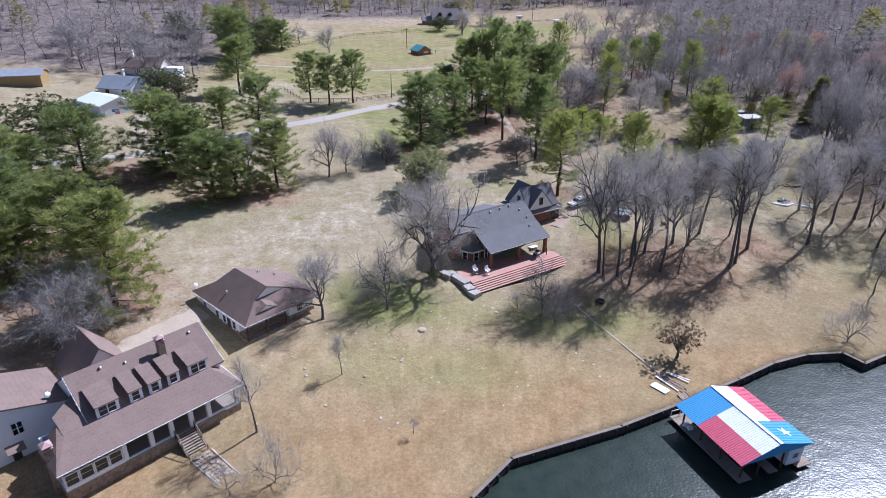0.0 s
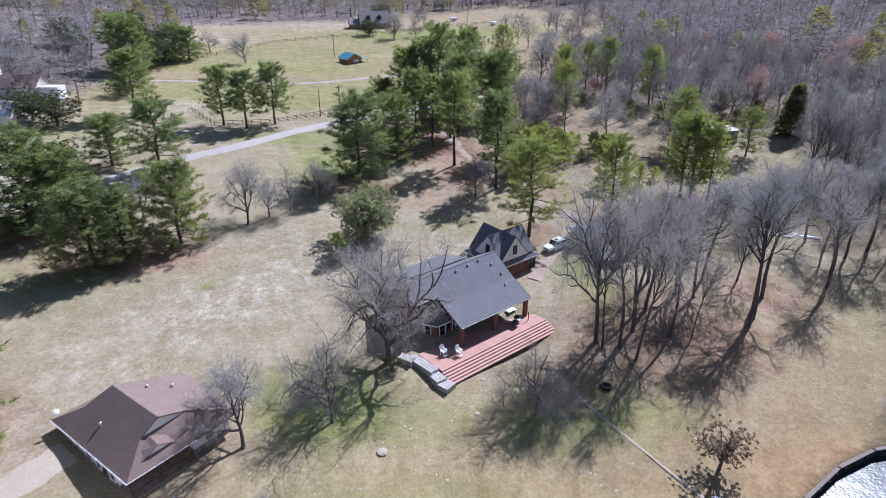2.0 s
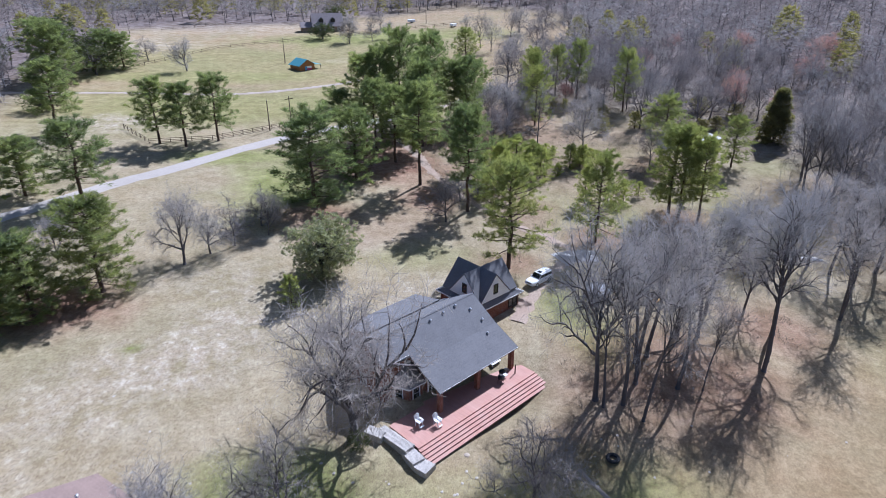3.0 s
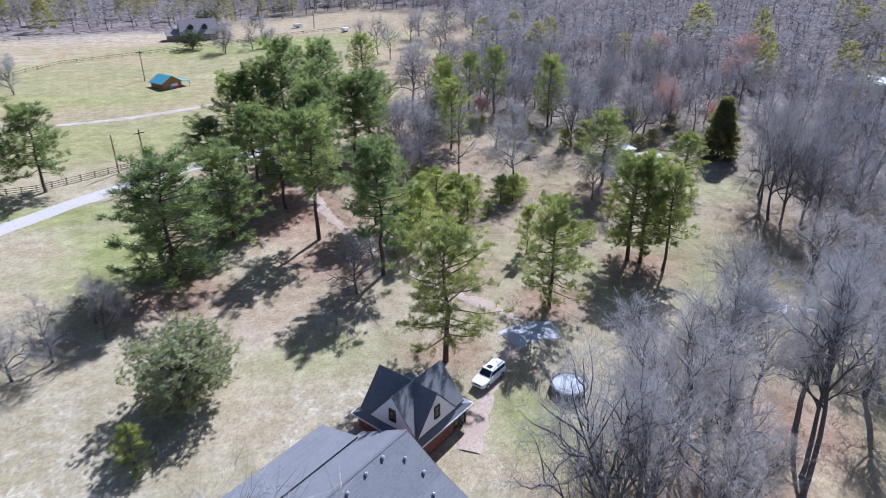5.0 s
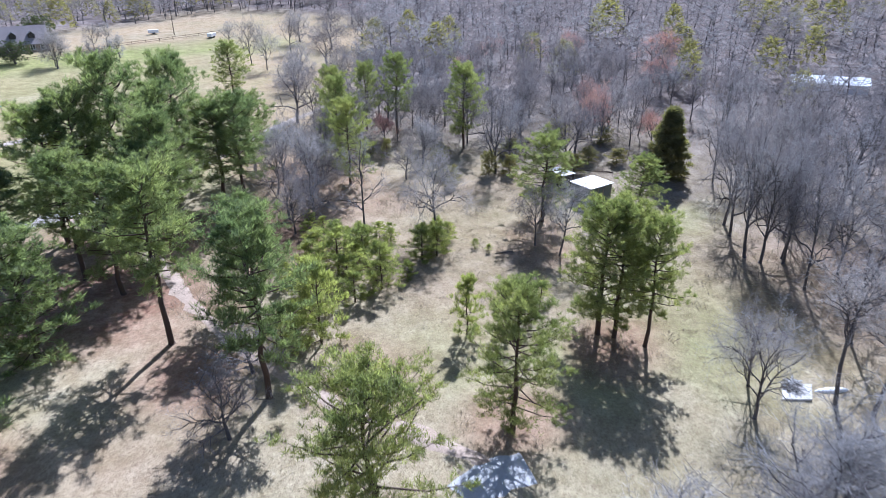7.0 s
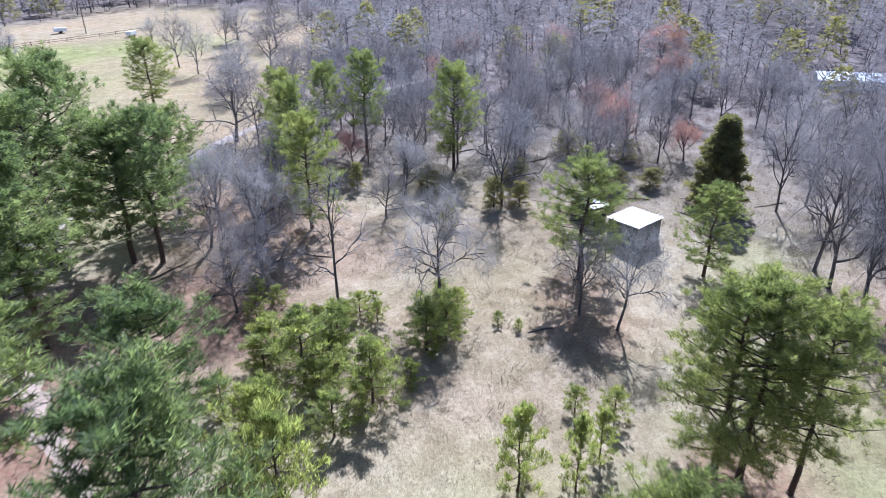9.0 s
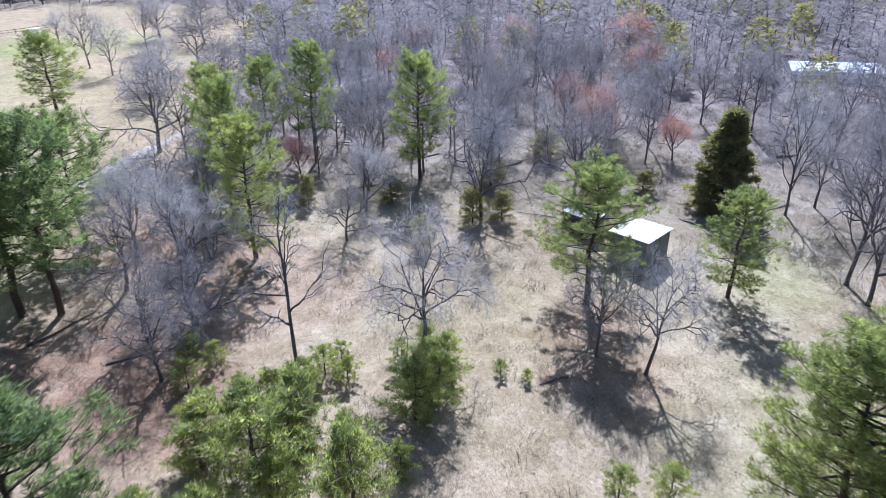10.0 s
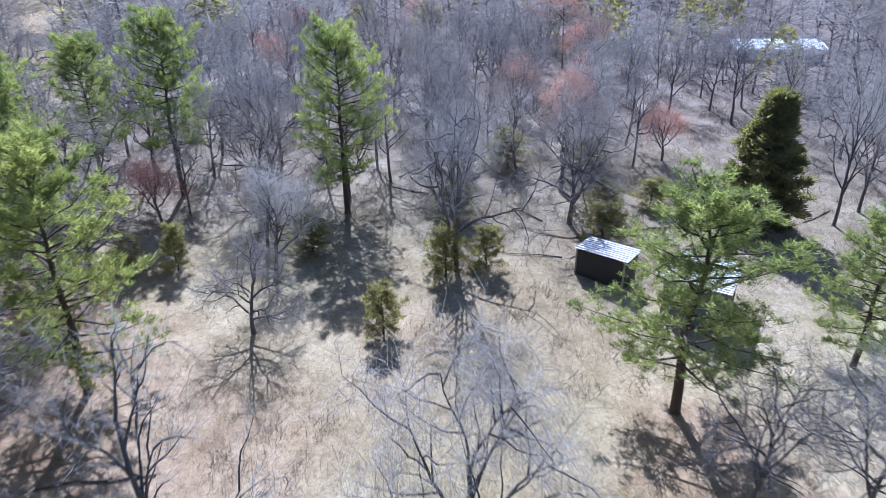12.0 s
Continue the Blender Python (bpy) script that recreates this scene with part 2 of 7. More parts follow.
def build_ground():
    xs, ys = axis(-125, 205, 1.25, -2600, 2600), axis(38, 300, 1.25, -2600, 2600)
    gx, gy = np.meshgrid(xs, ys)
    gap, nx, ny = shore_gap(gx, gy)
    gz = land(gx, gy)
    gz = gz + (soft_noise(gx, gy, 7.0, 1) - 0.5) * 0.16 * np.clip(gap / 3, 0, 1) + (soft_noise(gx, gy, 2.6, 2) - 0.5) * 0.07 * np.clip(gap / 2, 0, 1)
    sgn = np.where(gap > 0, 1.0, -1.0)
    close = np.abs(gap) < 1.3
    ln = np.maximum(np.abs(gap), 1e-6)
    ox, oy = (gx - nx) / ln, (gy - ny) / ln
    gx2, gy2 = np.where(close, nx + ox * 0.1, gx), np.where(close, ny + oy * 0.1, gy)
    gz = np.where(sgn < 0, -2.5, gz)
    verts = np.stack([gx2, gy2, gz], -1).reshape(-1, 3)
    w, h = len(xs), len(ys)
    idx = np.arange(w * h).reshape(h, w)
    faces = np.stack([idx[:-1, :-1], idx[:-1, 1:], idx[1:, 1:], idx[1:, :-1]], -1).reshape(-1, 4)
    me = mesh_of("ground", verts.tolist(), faces.tolist(), smooth=True)
    fx, fy = gx.ravel(), gy.ravel()
    wood = woods(fx, fy)
    col = np.ones((len(fx), 4))
    col[:, 0] = blobs(fx, fy, GREEN)
    col[:, 1] = blobs(fx, fy, PALE)
    col[:, 2] = np.maximum(blobs(fx, fy, LITTER), 0)
    col[:, 3] = wood * np.interp(np.hypot(fx - 60, fy - 170), (50, 110), (0.45, 1.0))
    zone = me.attributes.new("zone", "FLOAT_COLOR", "POINT")
    zone.data.foreach_set("color", col.ravel())
    lawn = me.attributes.new("lawn", "FLOAT", "POINT")
    lawn.data.foreach_set("value", np.maximum(np.clip((112 - fy) / 40 + (fx - 20) / 160, 0, 1), 0.5 * np.clip((fy - 215) / 15, 0, 1) * (1 - wood)))
    return me


def ground_material():
    m = Mat("dry_grass_and_leaf_litter")
    at = m.t.nodes.new("ShaderNodeAttribute")
    at.attribute_name = "zone"
    sp = m.t.nodes.new("ShaderNodeSeparateColor")
    m.t.links.new(at.outputs["Color"], sp.inputs[0])
    al = m.t.nodes.new("ShaderNodeAttribute")
    al.attribute_name = "lawn"
    p = m.where()
    tuft, patch, broad = m.noise(2.2, 6, 0.75, p), m.noise(0.28, 5, 0.65, p), m.noise(0.05, 4, 0.6, p)
    speck = m.noise(0.9, 3, 0.8, p)
    dry = m.mix(m.ramp(patch, 0.35, 0.68), (0.338, 0.275, 0.168), (0.432, 0.368, 0.248))
    gold = m.mix(m.ramp(patch, 0.35, 0.68), (0.318, 0.212, 0.108), (0.405, 0.284, 0.156))
    base = m.mix(al.outputs["Fac"], dry, gold)
    base = m.mix(m.ramp(broad, 0.45, 0.62, 0, 0.42), base, (0.26, 0.235, 0.13))
    base = m.mix(m.math("MULTIPLY", m.ramp(speck, 0.62, 0.72, 0, 0.55), m.ramp(al.outputs["Fac"], 0.3, 0.7, 1.0, 0.15)), base, (0.47, 0.41, 0.30))
    green = m.mix(m.ramp(patch, 0.4, 0.65), (0.20, 0.225, 0.062), (0.32, 0.33, 0.115))
    base = m.mix(m.math("MULTIPLY", sp.outputs[0], m.ramp(tuft, 0.3, 0.62, 0.55, 1.0)), base, green)
    pale = m.mix(m.ramp(speck, 0.45, 0.62), (0.41, 0.34, 0.245), (0.60, 0.535, 0.435))
    base = m.mix(m.math("MULTIPLY", sp.outputs[1], m.ramp(patch, 0.36, 0.6)), base, pale)
    floor = m.mix(m.ramp(patch, 0.38, 0.64), (0.14, 0.11, 0.10), (0.27, 0.23, 0.21))
    base = m.mix(at.outputs["Alpha"], base, floor)
    duff = m.mix(m.ramp(patch, 0.38, 0.66), (0.22, 0.115, 0.075), (0.37, 0.23, 0.16))
    base = m.mix(m.math("MULTIPLY", sp.outputs[2], m.ramp(speck, 0.25, 0.6, 0.6, 1.0)), base, duff)
    base = m.mix(1.0, base, m.mix(m.math("MULTIPLY", m.ramp(tuft, 0.32, 0.68), 1.0), (0.8, 0.8, 0.8), (1.13, 1.13, 1.12)), "MULTIPLY")
    mott = m.noise(0.55, 6, 0.72, p)
    base = m.mix(1.0, base, m.mix(m.ramp(mott, 0.36, 0.64), (0.86, 0.84, 0.81), (1.1, 1.1, 1.1)), "MULTIPLY")
    fine = m.noise(7.0, 5, 0.8, p)
    leaf = m.noise(3.4, 2, 0.9, p)
    base = m.mix(1.0, base, m.mix(m.ramp(fine, 0.36, 0.64), (0.78, 0.77, 0.75), (1.16, 1.16, 1.16)), "MULTIPLY")
    base = m.mix(m.math("MULTIPLY", m.ramp(leaf, 0.57, 0.64, 0, 0.6), m.ramp(al.outputs["Fac"], 0.2, 0.6, 1.0, 0.1)), base, (0.17, 0.115, 0.075))
    m.bump(fine, 0.6, 0.1)
    return m.done(base, 0.95, 0, 0.1)


GROUND_MAT = ground_material()
solid("ground", build_ground(), GROUND_MAT, "sloping dry winter lawn with green patches and leaf litter", "ground", "structure").data.materials.append(GROUND_MAT)


def water_material():
    m = Mat("lake_water")
    p = m.where()
    ripple = m.noise(2.6, 1, 0.5, p, (1.0, 1.3, 1))
    swell = m.noise(0.45, 2, 0.5, p)
    both = m.math("ADD", m.math("MULTIPLY", ripple, 0.45), swell)
    m.bump(both, 0.4, 0.1)
    m.b.inputs["IOR"].default_value = 1.33
    return m.done(m.mix(m.ramp(swell, 0.3, 0.7), (0.02, 0.031, 0.024), (0.03, 0.042, 0.03)), 0.22, 0, 0.5)


WATER = water_material()
bm = bmesh.new()
bmesh.ops.create_grid(bm, x_segments=1, y_segments=1, size=1)
bmesh.ops.transform(bm, matrix=Matrix.Translation((80, -168, 0)) @ Matrix.Diagonal((340, 260, 1, 1)), verts=bm.verts)
solid("water", bm, WATER, "dark green rippled lake water with bright sun glints", "water", "structure")


def strip(points, width, lift, step=1.2, ragged=0.0, seed=3):
    """A band that follows the ground along a line, as vertices and faces."""
    rng = random.Random(seed)
    pts = []
    n = len(points)
    for i in range(n - 1):
        p0, p1, p2, p3 = (Vector(points[max(0, min(n - 1, k))]) for k in (i - 1, i, i + 1, i + 2))
        steps = max(2, int((p2 - p1).length / step))
        for s in range(steps):
            t = s / steps
            pts.append(0.5 * ((2 * p1) + (p2 - p0) * t + (2 * p0 - 5 * p1 + 4 * p2 - p3) * t * t + (3 * p1 - p0 - 3 * p2 + p3) * t ** 3))
    pts.append(Vector(points[-1]))
    verts, faces = [], []
    for i, p in enumerate(pts):
        d = (pts[min(i + 1, len(pts) - 1)] - pts[max(i - 1, 0)]).normalized()
        side = Vector((d.y, -d.x))
        for k in (-1, -0.5, 0, 0.5, 1):
            q = p + side * (k * width / 2 + (rng.uniform(-ragged, ragged) if abs(k) == 1 else 0))
            edge = -0.12 if abs(k) == 1 else 0.0
            verts.append((q.x, q.y, height(q.x, q.y) + lift + edge))
    for i in range(len(pts) - 1):
        for k in range(4):
            a = i * 5 + k
            faces.append((a, a + 1, a + 6, a + 5))
    return verts, faces


def way(name, points, width, material, label, lift=0.13, ragged=0.0, category="road"):
    v, f = strip(points, width, lift, ragged=ragged)
    return tagged(new(name, mesh_of(name, v, f, material, True)), label, category, "", "structure")


ASPHALT = surface("pale_worn_asphalt", (0.44, 0.395, 0.345), 0.15, 0.5, 0.95, spec=0.05, bump=0.4)
GRAVEL = surface("gravel_track", (0.42, 0.35, 0.28), 0.35, 0.7, 0.95, bump=0.7)
CONCRETE = surface("concrete_drive", (0.45, 0.37, 0.28), 0.14, 0.5, 0.9, bump=0.2, stain=(0.36, 0.29, 0.21))
way("road", [(-140, 128), (-105, 140), (-80, 151), (-64, 164), (-47.5, 180.7), (-37, 189.5), (-24.7, 200.5), (-9, 212), (8, 220), (24, 228)], 4.2, ASPHALT, "narrow pale asphalt lane curving along the pasture fence")
way("woodland_track", [(23, 227.5), (36, 236), (52, 250), (75, 262), (110, 268)], 2.6, GRAVEL, "sandy track running on into the wood", 0.08, 0.5, "track")
way("field_track", [(-95, 250), (-60, 253), (-30, 252), (0, 262), (10, 268)], 2.6, GRAVEL, "sandy wheel track across the pasture", 0.08, 0.5, "track")
way("driveway", [(-96, 215), (-90, 190), (-84, 172), (-76, 156)], 4.0, CONCRETE, "pale driveway leading to a white barn", 0.1, 0.3, "driveway")

# ---------------------------------------------------------------- trees


def tube(V, F, pts, rads, sides):
    """A tapered limb through the points."""
    base = len(V)
    n = len(pts)
    for i, (p, r) in enumerate(zip(pts, rads)):
        d = (pts[min(i + 1, n - 1)] - pts[max(i - 1, 0)]).normalized()
        a = d.orthogonal().normalized()
        b = d.cross(a)
        for k in range(sides):
            w = 2 * math.pi * k / sides
            V.append(tuple(p + (a * math.cos(w) + b * math.sin(w)) * r))
    for i in range(n - 1):
        for k in range(sides):
            q = (k + 1) % sides
            F.append((base + i * sides + k, base + i * sides + q, base + (i + 1) * sides + q, base + (i + 1) * sides + k))
    F.append(tuple(base + (n - 1) * sides + k for k in range(sides)))


def rand_dir(rng):
    while True:
        v = Vector((rng.uniform(-1, 1), rng.uniform(-1, 1), rng.uniform(-1, 1)))
        if 0.05 < v.length < 1:
            return v.normalized()


def bare_meshes(seed, fork=0.5, limbs=9, spread=1.3, fine=10, wood=None, twig=None, droop=0.0, trunk_r=0.022, low=0.38, reach=(0.65, 1.0), thick=0.0009):
    """A leafless tree, one unit high: the mesh of its trunk and limbs, that of its twigs, and the crown's radius."""
    rng = random.Random(seed)
    V, F, TV, TF = [], [], [], []

    def blade(o, tip, w):
        d = tip - o
        side = d.cross(rand_dir(rng)).normalized() * w
        c = len(TV)
        TV.extend((tuple(o - side), tuple(o + side), tuple(tip)))
        TF.append((c, c + 1, c + 2))

    def limb(p, d, length, r, level):
        n = (7, 7, 4)[level] if level < 3 else 2
        pts, rads, q = [p.copy()], [r], p.copy()
        for i in range(n):
            d = (d + rand_dir(rng) * (0.13, 0.30, 0.42, 0.5)[level] + Vector((0, 0, (0.10, 0.035, 0.012, 0.0)[level] - droop * level * 0.1))).normalized()
            q = q + d * (length / n)
            pts.append(q.copy())
            rads.append(r * (1 - (0.62, 0.74, 0.75, 0.6)[level] * (i + 1) / n))
        if level < 3:
            tube(V, F, pts, rads, (7, 5, 3)[level])
        else:
            blade(pts[0], pts[2], thick * 1.7)
        kids = (limbs, 7, 6, fine)[level]
        for k in range(kids):
            f = (low + (1 - low) * k / max(1, kids - 1), 0.25 + 0.75 * (k + 1) / kids, 0.2 + 0.8 * (k + 1) / kids, 0.1 + 0.9 * (k + 1) / kids)[level]
            i = min(n - 1, int(f * n))
            o = pts[i].lerp(pts[i + 1], min(1, f * n - i))
            here = (pts[i + 1] - pts[i]).normalized()
            turn = 2.4 * k + rng.uniform(-0.6, 0.6)
            a = here.orthogonal().normalized()
            b = here.cross(a)
            out = a * math.cos(turn) + b * math.sin(turn)
            s = spread * rng.uniform(0.65, 1.3) * (1.0, 0.85, 0.95, 1.0)[level]
            if level == 0:
                s *= 1.25 - 0.95 * k / max(1, kids - 1)
            nd = (here + out * s).normalized()
            if level == 0:
                limb(o, nd, length * rng.uniform(*reach) * (1.0 - 0.25 * k / kids), max(rads[i] * rng.uniform(0.55, 0.8), 0.003), 1)
            elif level < 3:
                limb(o, nd, length * rng.uniform(*((0.38, 0.68), (0.42, 0.75))[level - 1]), max(r * (0.55, 0.46)[level - 1], (0.0034, 0.0017)[level - 1]), level + 1)
            else:
                ln = length * rng.uniform(0.45, 0.95)
                blade(o, o + nd * ln + rand_dir(rng) * ln * 0.25, thick)

    limb(Vector((0, 0, -0.03)), Vector((rng.uniform(-0.07, 0.07), rng.uniform(-0.07, 0.07), 1)).normalized(), fork + 0.03, trunk_r, 0)
    # root flare
    tube(V, F, [Vector((0, 0, -0.03)), Vector((0, 0, 0.015))], [trunk_r * 1.7, trunk_r * 0.98], 7)
    allv = np.array(V + TV)
    top = np.percentile(allv[:, 2], 99.7)
    rad = np.percentile(np.hypot(allv[:, 0], allv[:, 1]), 96) / top
    V = [tuple(c / top for c in v) for v in V]
    TV = [tuple(c / top for c in v) for v in TV]
    return mesh_of("trunk", V, F, wood or OAK_BARK, True), mesh_of("crown", TV, TF, twig or TWIG), rad


def tuft(V, F, c, size, count, width, rng, lean):
    """A clump of needles or leaves: slim blades that point outward from one place."""
    for _ in range(count):
        d = (rand_dir(rng) + lean).normalized()
        o = c + rand_dir(rng) * size * 0.35
        tip = o + d * size * rng.uniform(0.6, 1.1)
        s = d.orthogonal().normalized()
        s = (s * math.cos(rng.uniform(0, 6.3)) + d.cross(s) * math.sin(rng.uniform(0, 6.3))).normalized() * size * width
        k = len(V)
        V.extend((tuple(o - s), tuple(o + s), tuple(tip)))
        F.append((k, k + 1, k + 2))


def tufts(rng, at, lean, size, blades, width):
    """Needle tufts at many places at once: slim blades that spread from each, biased along its lean."""
    at, lean = np.repeat(np.array(at), blades, 0), np.repeat(np.array(lean), blades, 0)
    n = len(at)
    d = rng.normal(size=(n, 3))
    d = d / np.linalg.norm(d, axis=1, keepdims=True) + lean
    d /= np.linalg.norm(d, axis=1, keepdims=True)
    side = np.cross(d, rng.normal(size=(n, 3)))
    side /= np.linalg.norm(side, axis=1, keepdims=True)
    ln = size * rng.uniform(0.6, 1.2, (n, 1))
    root = at + rng.normal(size=(n, 3)) * size * 0.22
    v = np.stack([root - side * ln * width, root + side * ln * width, root + d * ln], 1).reshape(-1, 3)
    return v, np.arange(3 * n).reshape(-1, 3)


def pine_meshes(seed, low=0.3, limbs=50, twigs=6, tuft_n=5, blades=12, cone=0.5, size=0.03, radius=0.27, needle=None, ragged=0.5, slim=0.07, up=0.8):
    """A pine one unit high: trunk with limbs and branchlets, needle tufts along them, and the crown's radius."""
    rng, nrng = random.Random(seed), np.random.default_rng(seed)
    V, F, at, lean = [], [], [], []
    bend = [Vector((rng.uniform(-0.012, 0.012), rng.uniform(-0.012, 0.012), 0)) for _ in range(7)]
    axis_pts = [Vector((0, 0, -0.02))] + [Vector((0, 0, (i + 1) / 7 * 0.97)) + bend[i] for i in range(7)]
    tube(V, F, axis_pts, [0.0155 * (1 - 0.88 * i / 7) for i in range(8)], 7)
    tube(V, F, [Vector((0, 0, -0.02)), Vector((0, 0, 0.012))], [0.024, 0.0152], 7)
    for k in range(limbs):
        f = low + (0.985 - low) * ((k + 0.5) / limbs) ** 0.9
        g = (f - low) / (1 - low)
        prof = max(0.0, 1 - ((g - 0.36) / 0.68) ** 2) ** cone if cone < 0.9 else (1 - g) ** 0.8 * min(1.0, 0.7 + 2.5 * g)
        ln = radius * prof * rng.uniform(1 - ragged, 1.12) + 0.02
        az = 2.39996 * k + rng.uniform(-0.5, 0.5)
        rise = -0.12 + 1.12 * g + rng.uniform(-0.22, 0.22)
        d = Vector((math.cos(az), math.sin(az), rise)).normalized()
        i = min(6, int(f / 0.97 * 7))
        o = axis_pts[i].lerp(axis_pts[i + 1], min(1, f / 0.97 * 7 - i)) if f < 0.97 else axis_pts[7].copy()
        mid = o + d * ln * 0.55 + Vector((0, 0, -0.012 * ln / radius))
        end = o + d * ln + Vector((0, 0, 0.03 * ln / radius))
        tube(V, F, [o, mid, end], [0.0042 * (0.5 + prof * 0.7), 0.0028, 0.0009], 4)
        side = Vector((-d.y, d.x, 0.0)).normalized()
        for c in range(twigs):
            s = 0.3 + 0.7 * (c + rng.uniform(0.3, 1.0)) / twigs
            p = mid.lerp(end, (s - 0.55) / 0.45) if s > 0.55 else o.lerp(mid, s / 0.55)
            e = p + (d * rng.uniform(0.1, 0.7) + side * (1 if c % 2 else -1) * rng.uniform(0.1, 0.8) + rand_dir(rng) * 0.7 + Vector((0, 0, 0.35))).normalized() * max(0.045, ln * rng.uniform(0.22, 0.46) * (1.25 - 0.5 * s))
            if c == twigs - 1:
                e = end + d * 0.015
            for j in range(tuft_n):
                q = p.lerp(e, (j + 1) / tuft_n) + rand_dir(rng) * 0.012
                at.append(tuple(q))
                w = (e - p).normalized() * 0.5
                lean.append((w.x, w.y, w.z + up))
    for _ in range(10):
        at.append(tuple(axis_pts[7] + rand_dir(rng) * 0.022))
        lean.append((0, 0, up))
    NV, NF = tufts(nrng, at, lean, size, blades, slim)
    rad = np.percentile(np.hypot(NV[:, 0], NV[:, 1]), 94)
    return mesh_of("trunk", V, F, BARK, True), mesh_of("crown", NV.tolist(), NF.tolist(), needle or NEEDLE), rad


def leafy_meshes(seed, leaf, lobes=170, blades=84, size=0.06, rad=0.45, low=0.18, width=0.3):
    """A round evergreen or shrub, one unit high: short trunk with limbs, leaf clumps."""
    rng = random.Random(seed)
    V, F, NV, NF = [], [], [], []
    tube(V, F, [Vector((0, 0, -0.03)), Vector((0.02, 0, 0.2)), Vector((0, 0.02, 0.6))], [0.03, 0.022, 0.008], 6)
    for k in range(lobes):
        d = rand_dir(rng)
        c = Vector((d.x * rad, d.y * rad, low + (1 - low) * (0.5 + 0.46 * d.z))) * 1.0
        hub = Vector((0, 0, low + (1 - low) * 0.4))
        c = hub.lerp(c, rng.uniform(0.5, 1.08))
        if k % 2 == 0:
            tube(V, F, [Vector((0, 0, 0.18)), hub.lerp(c, 0.5), c], [0.012, 0.006, 0.002], 4)
        for _ in range(blades // 12):
            tuft(NV, NF, c + rand_dir(rng) * size * 1.1, size * rng.uniform(0.4, 0.75), 12, width, rng, Vector((0, 0, 0.3)))
    top = max(v[2] for v in NV)
    r = np.percentile(np.hypot(*np.array(NV)[:, :2].T), 94) / top
    return (mesh_of("trunk", [tuple(c / top for c in v) for v in V], F, OAK_BARK, True),
            mesh_of("crown", [tuple(c / top for c in v) for v in NV], NF, leaf), r)


def plant(name, kit, x, y, h, r, label, category="tree", group="", turn=None, lean=(0, 0), sink=0.0, limit=(0.55, 1.9)):
    """A tree at a place, with its height and its crown's radius."""
    trunk, crown, rad = kit
    ob = new(name)
    wide = min(max(r / rad, h * limit[0]), h * limit[1])
    turn = (x * 37.7 + y * 17.3) % 360 if turn is None else turn
    ob.matrix_basis = pose(x, y, height(x, y) - sink, lean[0], lean[1], turn) @ Matrix.Diagonal((wide, wide, h, 1))
    tagged(ob, label, category, group)
    part("trunk", trunk, None, ob)
    part("crown", crown, None, ob)
    return ob


OAKS = [bare_meshes(11, 0.50, 9, 1.3, twig=TWIG_DARK), bare_meshes(12, 0.42, 9, 1.45, low=0.4, reach=(0.8, 1.2), twig=TWIG_DARK), bare_meshes(13, 0.58, 10, 1.2), bare_meshes(14, 0.46, 8, 1.3, trunk_r=0.025, low=0.5, reach=(0.8, 1.2), twig=TWIG_DARK), bare_meshes(15, 0.40, 9, 1.5, droop=0.2, reach=(0.8, 1.2))]
TALL = [bare_meshes(21, 0.74, 9, 0.95, 9, trunk_r=0.017, low=0.6, reach=(0.3, 0.48), thick=0.0009), bare_meshes(22, 0.78, 10, 0.9, 9, trunk_r=0.016, low=0.58, reach=(0.26, 0.42), thick=0.0009), bare_meshes(23, 0.7, 9, 1.0, 9, trunk_r=0.018, low=0.62, reach=(0.34, 0.55), thick=0.0009)]
PALE_BARK = surface("pale_bark", (0.29, 0.262, 0.24), 0.3, 2.0, 0.95, bump=0.5, stretch=(1, 1, 0.2))
BUSHY = [bare_meshes(31, 0.22, 9, 1.5, 10, PALE_BARK, trunk_r=0.016, low=0.1, reach=(1.4, 2.4)), bare_meshes(32, 0.2, 9, 1.6, 10, PALE_BARK, trunk_r=0.016, low=0.1, reach=(1.4, 2.4))]
HAZY = [bare_meshes(41, 0.42, 10, 1.25, 13, low=0.36, reach=(0.75, 1.05), thick=0.0011), bare_meshes(42, 0.46, 10, 1.2, 12, low=0.33, reach=(0.7, 1.0), thick=0.001, twig=TWIG_DARK)]
PINES = [pine_meshes(51, 0.24, 50, 6, 4, 13, size=0.037, radius=0.24), pine_meshes(52, 0.05, 72, 6, 4, 13, size=0.037, cone=0.36, radius=0.26), pine_meshes(53, 0.32, 46, 6, 4, 13, size=0.037, cone=0.6, radius=0.22), pine_meshes(54, 0.07, 70, 6, 4, 13, size=0.037, cone=0.42, radius=0.26), pine_meshes(55, 0.36, 44, 6, 4, 13, size=0.037, cone=0.45, radius=0.22), pine_meshes(50, 0.07, 70, 6, 4, 13, size=0.037, cone=0.42, radius=0.26, needle=NEEDLE_BRIGHT)]
FINE_PINES = [pine_meshes(56, 0.26, 54, 7, 4, 14, cone=0.55, radius=0.24), pine_meshes(57, 0.16, 60, 7, 4, 14, radius=0.26), pine_meshes(58, 0.32, 52, 7, 4, 14, cone=0.6, radius=0.22), pine_meshes(59, 0.14, 60, 7, 4, 14, cone=0.7, radius=0.26), pine_meshes(60, 0.42, 46, 7, 4, 14, cone=0.5, radius=0.22)]
